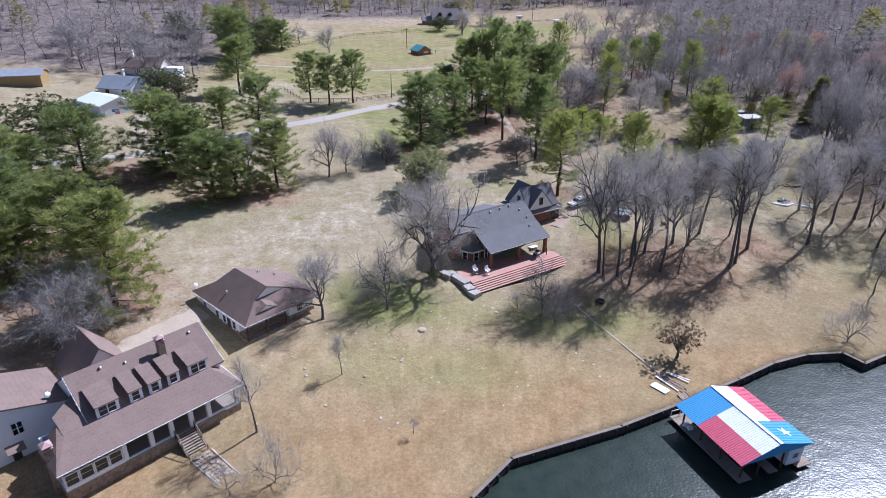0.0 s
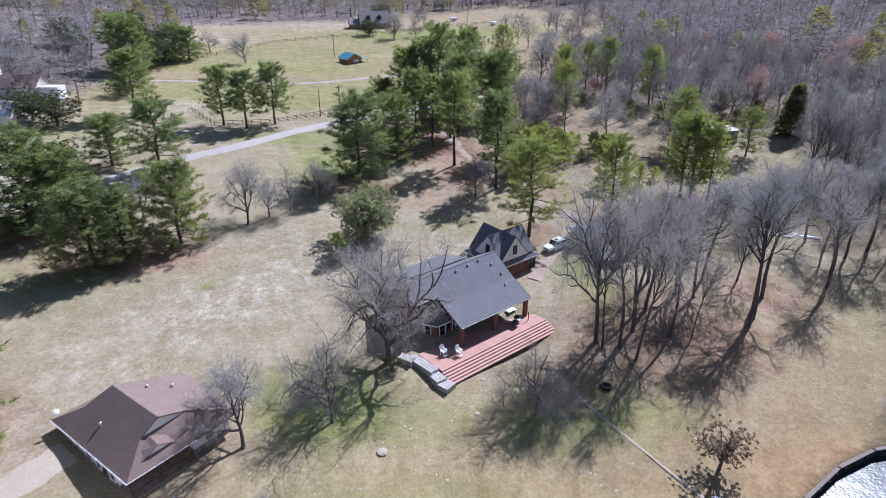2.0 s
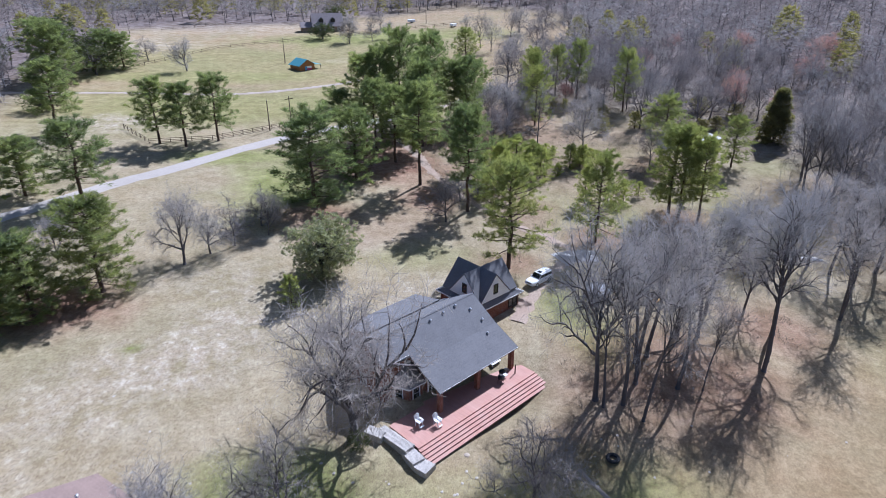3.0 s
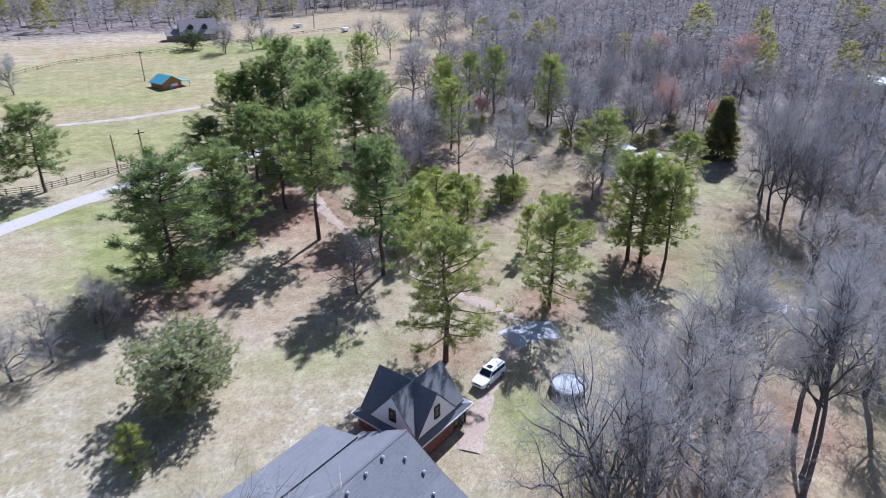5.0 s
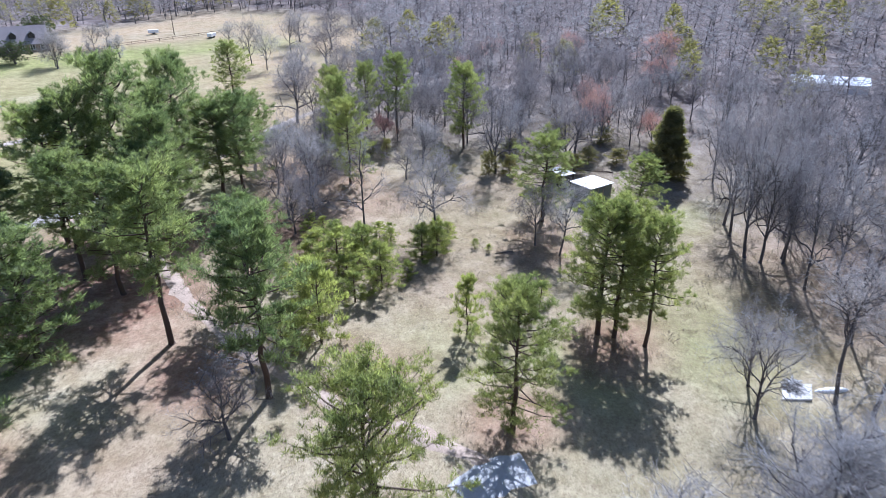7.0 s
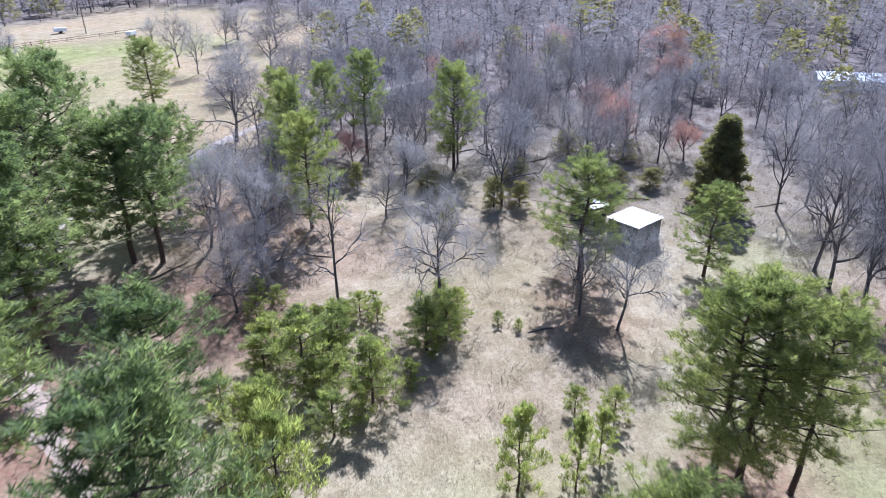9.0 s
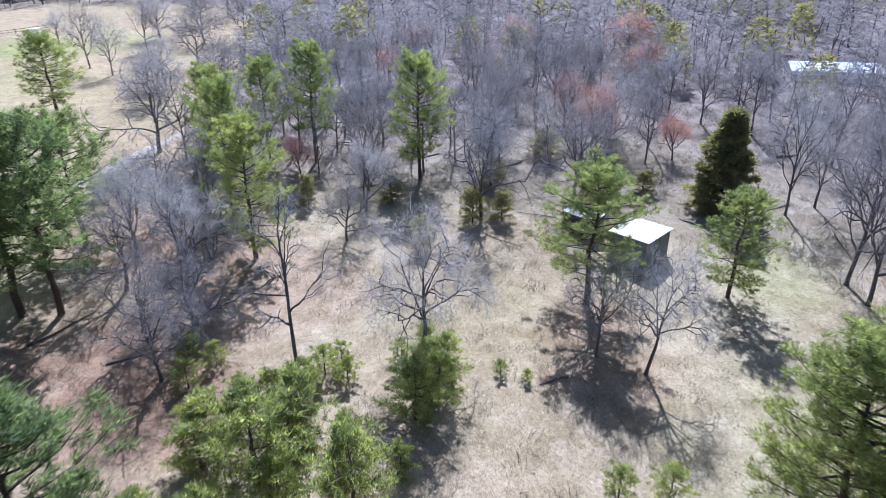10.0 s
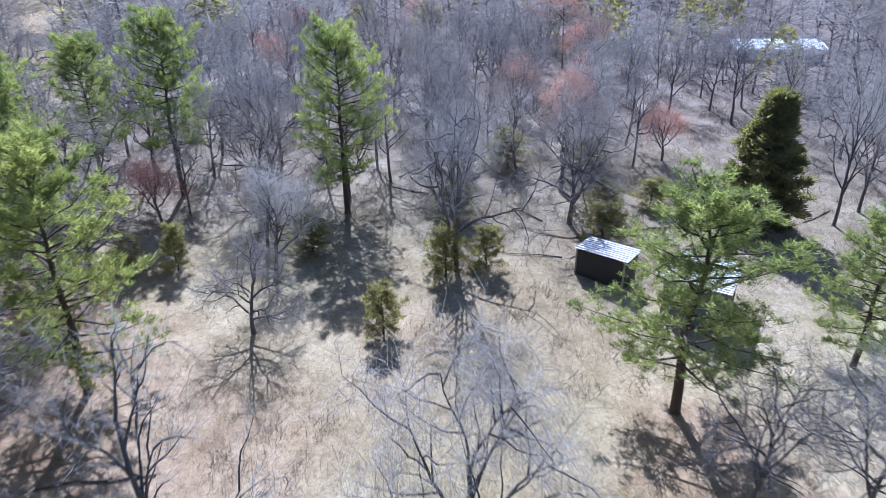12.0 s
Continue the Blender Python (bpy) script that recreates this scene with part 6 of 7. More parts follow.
def guest_house():
    """Brown-roofed guest house. Local x runs along the lake front, y to the back."""
    h = thing("house", (-30.1, 81.9, 0), 47.0, "small stone and white guest house with a brown shingle roof", "house")
    ze, zr, xr = 6.9, 11.1, 5.6
    part("wall", hollow(0.5, 14.2, 3.0, 11.4, 2.4, 7.2, 0.25), WHITE, h)
    part("stone_base", hollow(0.42, 14.28, 2.92, 11.48, 2.2, 4.6, 0.3), STONE, h, "brown field-stone lower wall")
    part("wall", hollow(0.5, 4.9, 11.5, 16.3, 2.4, 7.0, 0.25), WHITE, h)
    part("stone_base", hollow(0.42, 4.98, 11.5, 16.38, 2.2, 4.6, 0.3), STONE, h, "brown field-stone lower wall")
    roof = part("roof", plate([(0, 0, ze), (0, 17.0, ze), (2.7, 13.3, 8.93), (xr, 11.5, zr), (xr, 2.0, zr), (3.4, 2.3, 9.45)], 0.2), BROWN_ROOF, h)
    part("roof_slope", plate([(xr, 2.0, zr), (xr, 11.5, zr), (14.9, 12.2, 7.0), (14.9, 0.3, 7.0), (8.9, 2.3, 9.64)], 0.2), BROWN_ROOF, roof)
    part("roof_slope", plate([(0, 17.0, ze), (5.4, 17.0, ze), (2.7, 13.3, 8.93)], 0.18), BROWN_ROOF, roof)
    part("roof_slope", plate([(2.7, 13.3, 8.93), (5.4, 17.0, ze), (xr, 11.5, zr)], 0.18), BROWN_ROOF, roof)
    part("roof_slope", plate([(xr, 11.5, zr), (5.4, 17.0, ze), (14.9, 12.2, 7.0)], 0.18), BROWN_ROOF, roof)
    part("gable_wall", upright(bmesh.new(), [(3.5, 2.35, 9.35), (8.8, 2.35, 9.5), (xr, 2.35, zr - 0.18)], (0, 0.15, 0)), WHITE, h, "white gable over the porch")
    part("porch_roof", plate([(0, 0, ze), (8.4, 0, ze), (14.9, 0.3, 6.95), (8.9, 2.34, 9.5), (3.4, 2.34, 9.4)], 0.18), BROWN_ROOF, roof)
    part("small_gable", plate([(2.3, 0.75, 7.75), (4.3, 0.6, 8.85), (4.3, 2.1, 9.3), (2.6, 1.7, 8.6)], 0.12), BROWN_ROOF, roof)
    part("small_gable", plate([(4.3, 0.6, 8.85), (6.3, 0.75, 7.75), (6.0, 1.7, 8.6), (4.3, 2.1, 9.3)], 0.12), BROWN_ROOF, roof)
    part("gable_wall", upright(bmesh.new(), [(2.5, 0.9, 7.7), (6.1, 0.9, 7.7), (4.3, 0.9, 8.7)], (0, 0.12, 0)), WHITE, h, "small white gable in the porch roof")
    part("gutter", boxed(-0.1, 8.4, -0.06, 0.0, ze - 0.08, ze), WHITE, h)
    part("gutter", boxed(-0.06, 0.0, 0, 17.0, ze - 0.08, ze), WHITE, h)
    part("porch_floor", boxed(0.3, 10.6, 0.4, 3.0, 2.2, 4.0), STONE, h, "field-stone porch platform")
    for x in (0.45, 3.9, 7.4):
        part("porch_post", boxed(x - 0.11, x + 0.11, 0.4, 0.62, 4.0, ze - 0.15), DARK_WOOD, h)
    part("porch_rail", boxed(0.4, 7.4, 0.45, 0.52, 4.85, 4.95), DARK_WOOD, h)
    part("sunroom", hollow(8.5, 13.3, 1.2, 2.9, 2.2, 6.9, 0.2), WHITE, h)
    part("sunroom_base", hollow(8.4, 13.4, 1.1, 2.9, 2.0, 4.7, 0.25), STONE, h, "field-stone lower wall")
    window(h, (10.6, 1.15, 5.0), 0, 1.0, 1.2, 1)
    for y in (4.4, 7.4, 9.6, 13.6):
        window(h, (0.46, y, 4.6), -90, 1.0, 1.3, 1)
    part("side_door", boxed(0.38, 0.46, 5.5, 6.4, 3.8, 5.9), DARK_TRIM, h)
    vent_pipes(roof, [(2.3, 9.0, 8.75), (8.6, 9.6, 9.9), (11.2, 8.8, 8.8)])
    bm = bmesh.new()
    bmesh.ops.create_uvsphere(bm, u_segments=12, v_segments=8, radius=0.38)
    bmesh.ops.transform(bm, matrix=Matrix.Translation((0.6, 16.2, 8.1)) @ pose(0, 0, 0, 60, 0, 0) @ Matrix.Diagonal((1, 1, 0.25, 1)), verts=bm.verts)
    beam(bm, (0.6, 16.2, 7.0), (0.6, 16.2, 8.1), 0.04)
    part("satellite_dish", bm, WHITE, h, "white satellite dish")


lake_house()
lake_deck()
stone_beds()
deck_frame = pose(8.9, 107.3, 0, 0, 0, 33.2)
for wx, wy in ((6.1, 105.8), (8.35, 105.5)):
    garden_chair(wx, wy, 3.86, 33.2)


def grill(x, y, z, turn):
    c = thing("barbecue_grill", (x, y, z), turn, "black covered barbecue grill with a pale side shelf", "grill")
    bm = cylinder(bmesh.new(), 0, 0, 0.75, 1.05, 0.42, 12, 0.5)
    part("firebox", bm, BLACK, c)
    part("lid", cylinder(bmesh.new(), 0, 0, 1.06, 1.35, 0.5, 12, 0.22), BLACK, c)
    for sx in (-0.32, 0.32):
        for sy in (-0.28, 0.28):
            part("leg", beam(bmesh.new(), (sx, sy, 0), (sx * 0.8, sy * 0.8, 0.78), 0.03), BLACK, c)
    part("side_shelf", boxed(0.5, 1.1, -0.3, 0.3, 0.95, 1.0, bevel=0.01), METAL, c)


def patio_table(x, y, z, turn):
    c = thing("patio_table", (x, y, z), turn, "white patio table standing in the sun on the porch", "table")
    part("tabletop", boxed(-0.9, 0.9, -0.5, 0.5, 0.72, 0.77, bevel=0.015), WHITE, c)
    for sx in (-0.78, 0.78):
        for sy in (-0.4, 0.4):
            part("leg", boxed(sx - 0.035, sx + 0.035, sy - 0.035, sy + 0.035, 0, 0.72), WHITE, c)


for kind, u, v in ((grill, 10.6, -0.9), (patio_table, 12.9, 2.4), (grill, 11.6, -0.2)):
    spot = deck_frame @ Vector((u, v, 0))
    kind(spot.x, spot.y, 3.86, 33.2)
garage()
big_house()
porch_stair()
guest_house()

# ---------------------------------------------------------------- shore, boathouse and small things
SEAWALL = surface("dark_timber_bulkhead", (0.075, 0.06, 0.05), 0.35, 1.5, 0.9, stretch=(1, 1, 0.2), bump=0.6)
CAPBOARD = surface("weathered_cap_board", (0.24, 0.20, 0.165), 0.25, 1.0, 0.9)


def bulkhead():
    b = thing("bulkhead", label="dark timber bulkhead wall along the lake shore", category="retaining wall", kind="structure")
    pts = SHORE[3:-2]
    run = 0.0
    for (ax, ay), (bx, by) in zip(pts, pts[1:]):
        d = Vector((bx - ax, by - ay, 0))
        ln = d.length
        t = d / ln
        n = Vector((-t.y, t.x, 0))
        m = Matrix.Translation((ax, ay, 0)) @ t.to_track_quat("X", "Z").to_matrix().to_4x4()
        ob = part("plank_wall", boxed(-0.12, ln + 0.12, -0.2, 0.2, -2.4, 1.16), SEAWALL, b)
        ob.matrix_basis = m
        ob = part("cap", boxed(-0.14, ln + 0.14, -0.26, 0.22, 1.16, 1.23, bevel=0.015), CAPBOARD, b, "weathered grey cap board")
        ob.matrix_basis = m
        k = 0.8
        while k < ln:
            ob = part("pile", cylinder(bmesh.new(), k, -0.3, -2.4, 1.02, 0.12, 8), SEAWALL, b)
            ob.matrix_basis = m
            k += 2.1


def metal(name, c):
    return surface(name, c, 0.07, 0.5, 0.42, 0.0, 0.5, bump=0.04, stain=shade(c, 0.85))


R_BLUE, R_RED, R_WHITE = metal("blue_metal_roof", (0.075, 0.34, 0.64)), metal("red_metal_roof", (0.60, 0.10, 0.16)), metal("white_metal_roof", (0.80, 0.84, 0.88))


def ribbed(x0, x1, y0, y1, z_of, step=0.3):
    """A sheet of roofing metal with raised ribs that run up the slope."""
    n = max(2, int((x1 - x0) / step))
    prof = []
    for k in range(n + 1):
        x = x0 + (x1 - x0) * k / n
        for dx, dz in ((-0.035, 0.0), (-0.015, 0.045), (0.015, 0.045), (0.035, 0.0)):
            if x0 <= x + dx <= x1:
                prof.append((x + dx, dz))
    verts, faces = [], []
    for drop in (0.0, 0.03):
        for y in (y0, y1):
            verts += [(x, y, z_of(y) + dz - drop) for x, dz in prof]
    m = len(prof)
    for i in range(m - 1):
        faces += [(i, i + 1, m + i + 1, m + i), (2 * m + i + 1, 2 * m + i, 3 * m + i, 3 * m + i + 1), (i + 1, i, 2 * m + i, 2 * m + i + 1), (m + i, m + i + 1, 3 * m + i + 1, 3 * m + i)]
    faces += [(0, m, 3 * m, 2 * m), (2 * m - 1, m - 1, 3 * m - 1, 4 * m - 1)]
    return mesh_of("sheet", verts, faces)


def star(cx, cy, r, z_of, lift=0.075):
    bm = bmesh.new()
    pts = []
    for k in range(10):
        q = r if k % 2 == 0 else r * 0.4
        a = math.pi / 2 + k * math.pi / 5
        x, y = cx + q * math.cos(a), cy + q * math.sin(a)
        pts.append((x, y, z_of(y) + lift))
    panel(bm, pts, 0.02)
    return bm


def boathouse():
    """Boathouse on piles. Local x runs along the ridge, out into the lake; -y is the side towards the big house."""
    b = thing("boathouse", (38.75, 64.4, 0), -70.0, "open boathouse with a metal roof painted blue, white and red", "boathouse")
    L, Wd, zr, ze = 6.0, 5.75, 5.05, 3.35

    def z_of(y):
        return zr - (zr - ze) * abs(y) / Wd

    third = -L + 12 * 0.36
    part("blue_roof", ribbed(-L, third, -Wd, -0.02, z_of), R_BLUE, b, "bright blue ribbed metal")
    part("white_roof", ribbed(third, L, -Wd / 2, -0.02, z_of), R_WHITE, b, "white ribbed metal")
    part("red_roof", ribbed(third, L, -Wd, -Wd / 2, z_of), R_RED, b, "crimson ribbed metal")
    far = L - 12 * 0.36
    part("white_roof", ribbed(-L, far, 0.02, Wd / 2, z_of), R_WHITE, b, "white ribbed metal")
    part("red_roof", ribbed(-L, far, Wd / 2, Wd, z_of), R_RED, b, "crimson ribbed metal")
    part("blue_roof", ribbed(far, L, 0.02, Wd, z_of), R_BLUE, b, "bright blue ribbed metal")
    part("star", star((far + L) / 2, Wd / 2, 0.95, z_of), R_WHITE, b, "white painted star")
    part("ridge_cap", plate([(-L, -0.2, zr + 0.06), (L, -0.2, zr + 0.06), (L, 0.2, zr + 0.06), (-L, 0.2, zr + 0.06)], 0.06), R_WHITE, b)
    for x in (-L + 0.1, L - 0.1):
        part("gable", upright(bmesh.new(), [(x, -Wd + 0.2, ze), (x, Wd - 0.2, ze), (x, 0, zr - 0.1)], (0.05, 0, 0)), R_BLUE, b)
    for x in (-5.2, -1.8, 1.8, 5.2):
        for y in (-4.6, -1.9, 1.9, 4.6):
            part("pile", cylinder(bmesh.new(), x, y, -2.5, z_of(y) - 0.12, 0.13, 8), DARK_WOOD, b)
        part("tie_beam", boxed(x - 0.08, x + 0.08, -5.2, 5.2, 3.05, 3.25), DARK_WOOD, b)
    for y0, y1 in ((-5.4, -3.4), (3.4, 5.6), (-0.7, 0.7)):
        part("walkway", boxed(-5.9, 6.4 if y0 > 0 else 5.9, y0, y1, 0.42, 0.55), WOOD, b, "grey weathered plank walkway")
    part("walkway", boxed(-7.0, -4.9, -5.4, 5.6, 0.43, 0.56), WOOD, b, "grey weathered plank walkway")
    part("locker", boxed(3.2, 5.6, 2.2, 4.6, 0.56, 2.8), WHITE, b, "white storage room")
    window(b, (5.64, 3.4, 1.5), 90, 0.9, 0.7, 1)
    part("rail", beam(bmesh.new(), (-6.9, -5.3, 1.5), (-6.9, -2.2, 1.5), 0.05), WHITE, b)
    for y in (-5.3, -3.7, -2.2):
        part("rail_post", beam(bmesh.new(), (-6.9, y, 0.5), (-6.9, y, 1.5), 0.05), WHITE, b)
    for x in (-4.6, -3.9):
        ob = part("bench", boxed(x - 0.25, x + 0.25, -4.9, -4.2, 0.56, 1.0, bevel=0.04), WHITE, b, "white plastic deck seat")


def boat():
    """A small covered motorboat in its slip."""
    b = thing("motorboat", (38.75, 64.4, 0), -70.0, "small motorboat with a dark canvas top moored in the boathouse", "boat")
    rings = []
    for i in range(9):
        f = i / 8
        x = -3.2 + 6.2 * f
        w = 1.05 * (1 - max(0, f - 0.45) ** 2 * 2.9)
        rings.append([(x, -2.15 - w, 0.75 + 0.15 * f), (x, -2.15 - w * 0.75, 0.1), (x, -2.15, -0.15), (x, -2.15 + w * 0.75, 0.1), (x, -2.15 + w, 0.75 + 0.15 * f)])
    v = [p for r in rings for p in r]
    f = [(i * 5 + k, i * 5 + k + 1, i * 5 + k + 6, i * 5 + k + 5) for i in range(8) for k in range(4)]
    f += [(0, 1, 2, 3, 4), tuple(40 + k for k in range(5))]
    part("hull", mesh_of("hull", v, f, WHITE), None, b)
    part("cockpit", boxed(-2.8, 0.6, -2.95, -1.35, 0.7, 0.8), FLOOR, b)
    part("canopy", plate([(-2.2, -3.0, 2.1), (0.6, -3.0, 2.1), (0.6, -1.3, 2.1), (-2.2, -1.3, 2.1)], 0.07), surface("navy_canvas", (0.02, 0.03, 0.07), 0.2, 2.0, 0.9), b, "dark blue canvas top")
    for x in (-2.1, 0.5):
        for y in (-2.95, -1.35):
            part("canopy_pole", beam(bmesh.new(), (x, y, 0.75), (x, y, 2.05), 0.02), METAL, b)


def gangway():
    g = thing("gangway", label="short plank gangway from the shore to the boathouse", category="gangway")
    p, q = Vector((34.2, 73.2, 1.26)), Vector((35.6, 70.0, 0.66))
    d = (q - p).normalized()
    s = Vector((-d.y, d.x, 0)).normalized() * 0.75
    part("deck", plate([tuple(p - s), tuple(p + s), tuple(q + s), tuple(q - s)], 0.08), WOOD, g)
    for k in (-1, 1):
        part("edge_beam", beam(bmesh.new(), p + s * k, q + s * k, 0.06), DARK_WOOD, g)


def planks_by_the_shore():
    rng = random.Random(9)
    for k, (x, y, ln, w, a) in enumerate([(31.6, 74.6, 2.6, 1.3, -52), (32.9, 75.6, 4.2, 0.22, -58), (33.3, 75.6, 4.6, 0.2, -55), (33.6, 76.0, 4.4, 0.2, -52), (34.0, 76.2, 4.8, 0.24, -50), (34.9, 77.0, 3.6, 0.18, -44), (35.2, 77.2, 3.2, 0.16, -38)]):
        bm = boxed(-ln / 2, ln / 2, -w / 2, w / 2, 0, 0.07, bevel=0.008)
        z = 1.2 + 0.02 * k
        solid("plank", bm, WHITE if k in (0, 1, 5, 6) else WOOD, "loose pale plank lying on the grass by the shore" if k else "white sheet of board lying on the grass", "plank", at=(x, y, z), turn=a, group="loose planks")


def suv():
    """A white estate-bodied off-roader. Local x points forward."""
    x0, y0 = 30.7, 134.4
    c = thing("car", (x0, y0, height(x0, y0) + 0.12), 211.5, "white four-door off-road estate car parked on the drive", "car")
    PAINT = surface("white_car_paint", (0.82, 0.82, 0.82), 0.02, 1.0, 0.25, 0.0, 0.6, bump=0)
    TYRE = surface("tyre_rubber", (0.02, 0.02, 0.02), 0.2, 3.0, 0.85)
    GLASS_C = surface("tinted_car_glass", (0.01, 0.012, 0.014), 0.1, 1.0, 0.05, 0.0, 0.6, bump=0)

    def loft(sections):
        v, f = [], []
        for x, hw, zlo, zhi, cr in sections:
            v += [(x, -hw, zlo), (x, -hw, zhi - cr), (x, -hw + cr, zhi), (x, hw - cr, zhi), (x, hw, zhi - cr), (x, hw, zlo)]
        for i in range(len(sections) - 1):
            for k in range(6):
                f.append((i * 6 + k, i * 6 + (k + 1) % 6, i * 6 + 6 + (k + 1) % 6, i * 6 + 6 + k))
        f += [tuple(range(5, -1, -1)), tuple((len(sections) - 1) * 6 + k for k in range(6))]
        return mesh_of("body", v, f, PAINT)

    part("body", loft([(-2.5, 0.9, 0.5, 1.05, 0.08), (-2.42, 0.97, 0.42, 1.12, 0.08), (-1.0, 1.0, 0.40, 1.14, 0.08), (0.9, 1.0, 0.40, 1.12, 0.08), (2.1, 0.97, 0.42, 1.05, 0.12), (2.5, 0.86, 0.5, 0.92, 0.12)]), None, c)
    part("cabin", loft([(-2.42, 0.86, 1.1, 1.2, 0.05), (-2.3, 0.84, 1.1, 1.86, 0.1), (-0.2, 0.84, 1.1, 1.92, 0.1), (0.35, 0.83, 1.1, 1.86, 0.1), (1.05, 0.84, 1.1, 1.18, 0.04)]), None, c)
    part("windscreen", plate([(0.42, -0.72, 1.83), (0.42, 0.72, 1.83), (1.02, 0.78, 1.22), (1.02, -0.78, 1.22)], 0.02), GLASS_C, c, "dark tinted windscreen")
    part("rear_window", upright(bmesh.new(), [(-2.41, -0.66, 1.3), (-2.41, 0.66, 1.3), (-2.34, 0.62, 1.75), (-2.34, -0.62, 1.75)], (-0.02, 0, 0)), GLASS_C, c)
    for s in (-1, 1):
        for a, b in ((-2.2, -1.35), (-1.28, -0.4), (-0.33, 0.5)):
            part("side_window", upright(bmesh.new(), [(a, s * 0.845, 1.24), (b + (0.28 if b > 0 else 0), s * 0.845, 1.24), (b - (0.05 if b > 0 else 0), s * 0.83, 1.72), (a, s * 0.83, 1.72)], (0, s * 0.02, 0)), GLASS_C, c)
        part("headlight", boxed(2.3, 2.47, s * 0.66 - 0.18, s * 0.66 + 0.18, 0.76, 0.92), METAL, c, "clear headlight")
        part("tail_light", boxed(-2.53, -2.42, s * 0.84 - 0.08, s * 0.84 + 0.08, 0.85, 1.25), surface("red_lens", (0.3, 0.01, 0.01), 0.1, 1, 0.3, bump=0), c, "red tail light")
        part("roof_rail", beam(bmesh.new(), (-2.0, s * 0.68, 1.96), (0.0, s * 0.68, 1.98), 0.025), BLACK, c)
        part("mirror", boxed(0.72, 0.86, s * 1.08 - 0.1, s * 1.08 + 0.1, 1.18, 1.34, bevel=0.02), PAINT, c)
        for x in (-1.5, 1.55):
            bm = cylinder(bmesh.new(), 0, 0, -0.12, 0.12, 0.38, 18)
            bmesh.ops.transform(bm, matrix=Matrix.Translation((x, s * 0.9, 0.38)) @ pose(0, 0, 0, 90, 0, 0), verts=bm.verts)
            w = part("wheel", bm, TYRE, c)
            bm = cylinder(bmesh.new(), 0, 0, -0.13, 0.13, 0.22, 12)
            bmesh.ops.transform(bm, matrix=Matrix.Translation((x, s * 0.91, 0.38)) @ pose(0, 0, 0, 90, 0, 0), verts=bm.verts)
            part("rim", bm, METAL, w, "silver wheel rim")
    part("grille", boxed(2.44, 2.52, -0.5, 0.5, 0.62, 0.84), BLACK, c, "dark front grille")
    part("bumper", boxed(2.35, 2.56, -0.86, 0.86, 0.4, 0.58, bevel=0.04), PAINT, c)
    part("sunroof", boxed(-0.5, 0.15, -0.36, 0.36, 1.915, 1.935), GLASS_C, c, "dark glass sunroof")


def trampoline():
    x0, y0, r = 39.6, 129.9, 2.35
    t = thing("trampoline", (x0, y0, height(x0, y0)), 0, "round trampoline with a pale mat and a net enclosure", "trampoline")
    part("mat", cylinder(bmesh.new(), 0, 0, 0.92, 0.95, r - 0.3, 28), surface("pale_grey_mat", (0.27, 0.285, 0.31), 0.2, 1.0, 0.6, 0.0, 0.5), t, "pale shiny jumping mat")
    bm = bmesh.new()
    for k in range(28):
        a, b = 2 * math.pi * k / 28, 2 * math.pi * (k + 1) / 28
        panel(bm, [(math.cos(a) * (r - 0.32), math.sin(a) * (r - 0.32), 0.98), (math.cos(a) * r, math.sin(a) * r, 0.98), (math.cos(b) * r, math.sin(b) * r, 0.98), (math.cos(b) * (r - 0.32), math.sin(b) * (r - 0.32), 0.98)], 0.06)
    part("pad", bm, surface("dark_pad", (0.07, 0.08, 0.10), 0.2, 2.0, 0.7), t, "dark padded rim")
    for k in range(8):
        a = 2 * math.pi * k / 8
        c, s = math.cos(a), math.sin(a)
        part("pole", beam(bmesh.new(), (c * r, s * r, 0), (c * r * 0.98, s * r * 0.98, 1.75), 0.03), METAL, t)
    for z in (1.73,):
        for k in range(24):
            a, b = 2 * math.pi * k / 24, 2 * math.pi * (k + 1) / 24
            if k == 0:
                bm = bmesh.new()
            beam(bm, (math.cos(a) * r * 0.98, math.sin(a) * r * 0.98, z), (math.cos(b) * r * 0.98, math.sin(b) * r * 0.98, z), 0.03, 5)
        part("top_ring", bm, METAL, t)
    bm = bmesh.new()
    for k in range(64):
        a, b = 2 * math.pi * k / 64, 2 * math.pi * (k + 3) / 64
        beam(bm, (math.cos(a) * r * 0.97, math.sin(a) * r * 0.97, 0.97), (math.cos(b) * r * 0.97, math.sin(b) * r * 0.97, 1.72), 0.008, 3)
        beam(bm, (math.cos(b) * r * 0.97, math.sin(b) * r * 0.97, 0.97), (math.cos(a) * r * 0.97, math.sin(a) * r * 0.97, 1.72), 0.008, 3)
    tagged(part("net", bm, BLACK, t, "fine dark safety net"), kind="stuff")


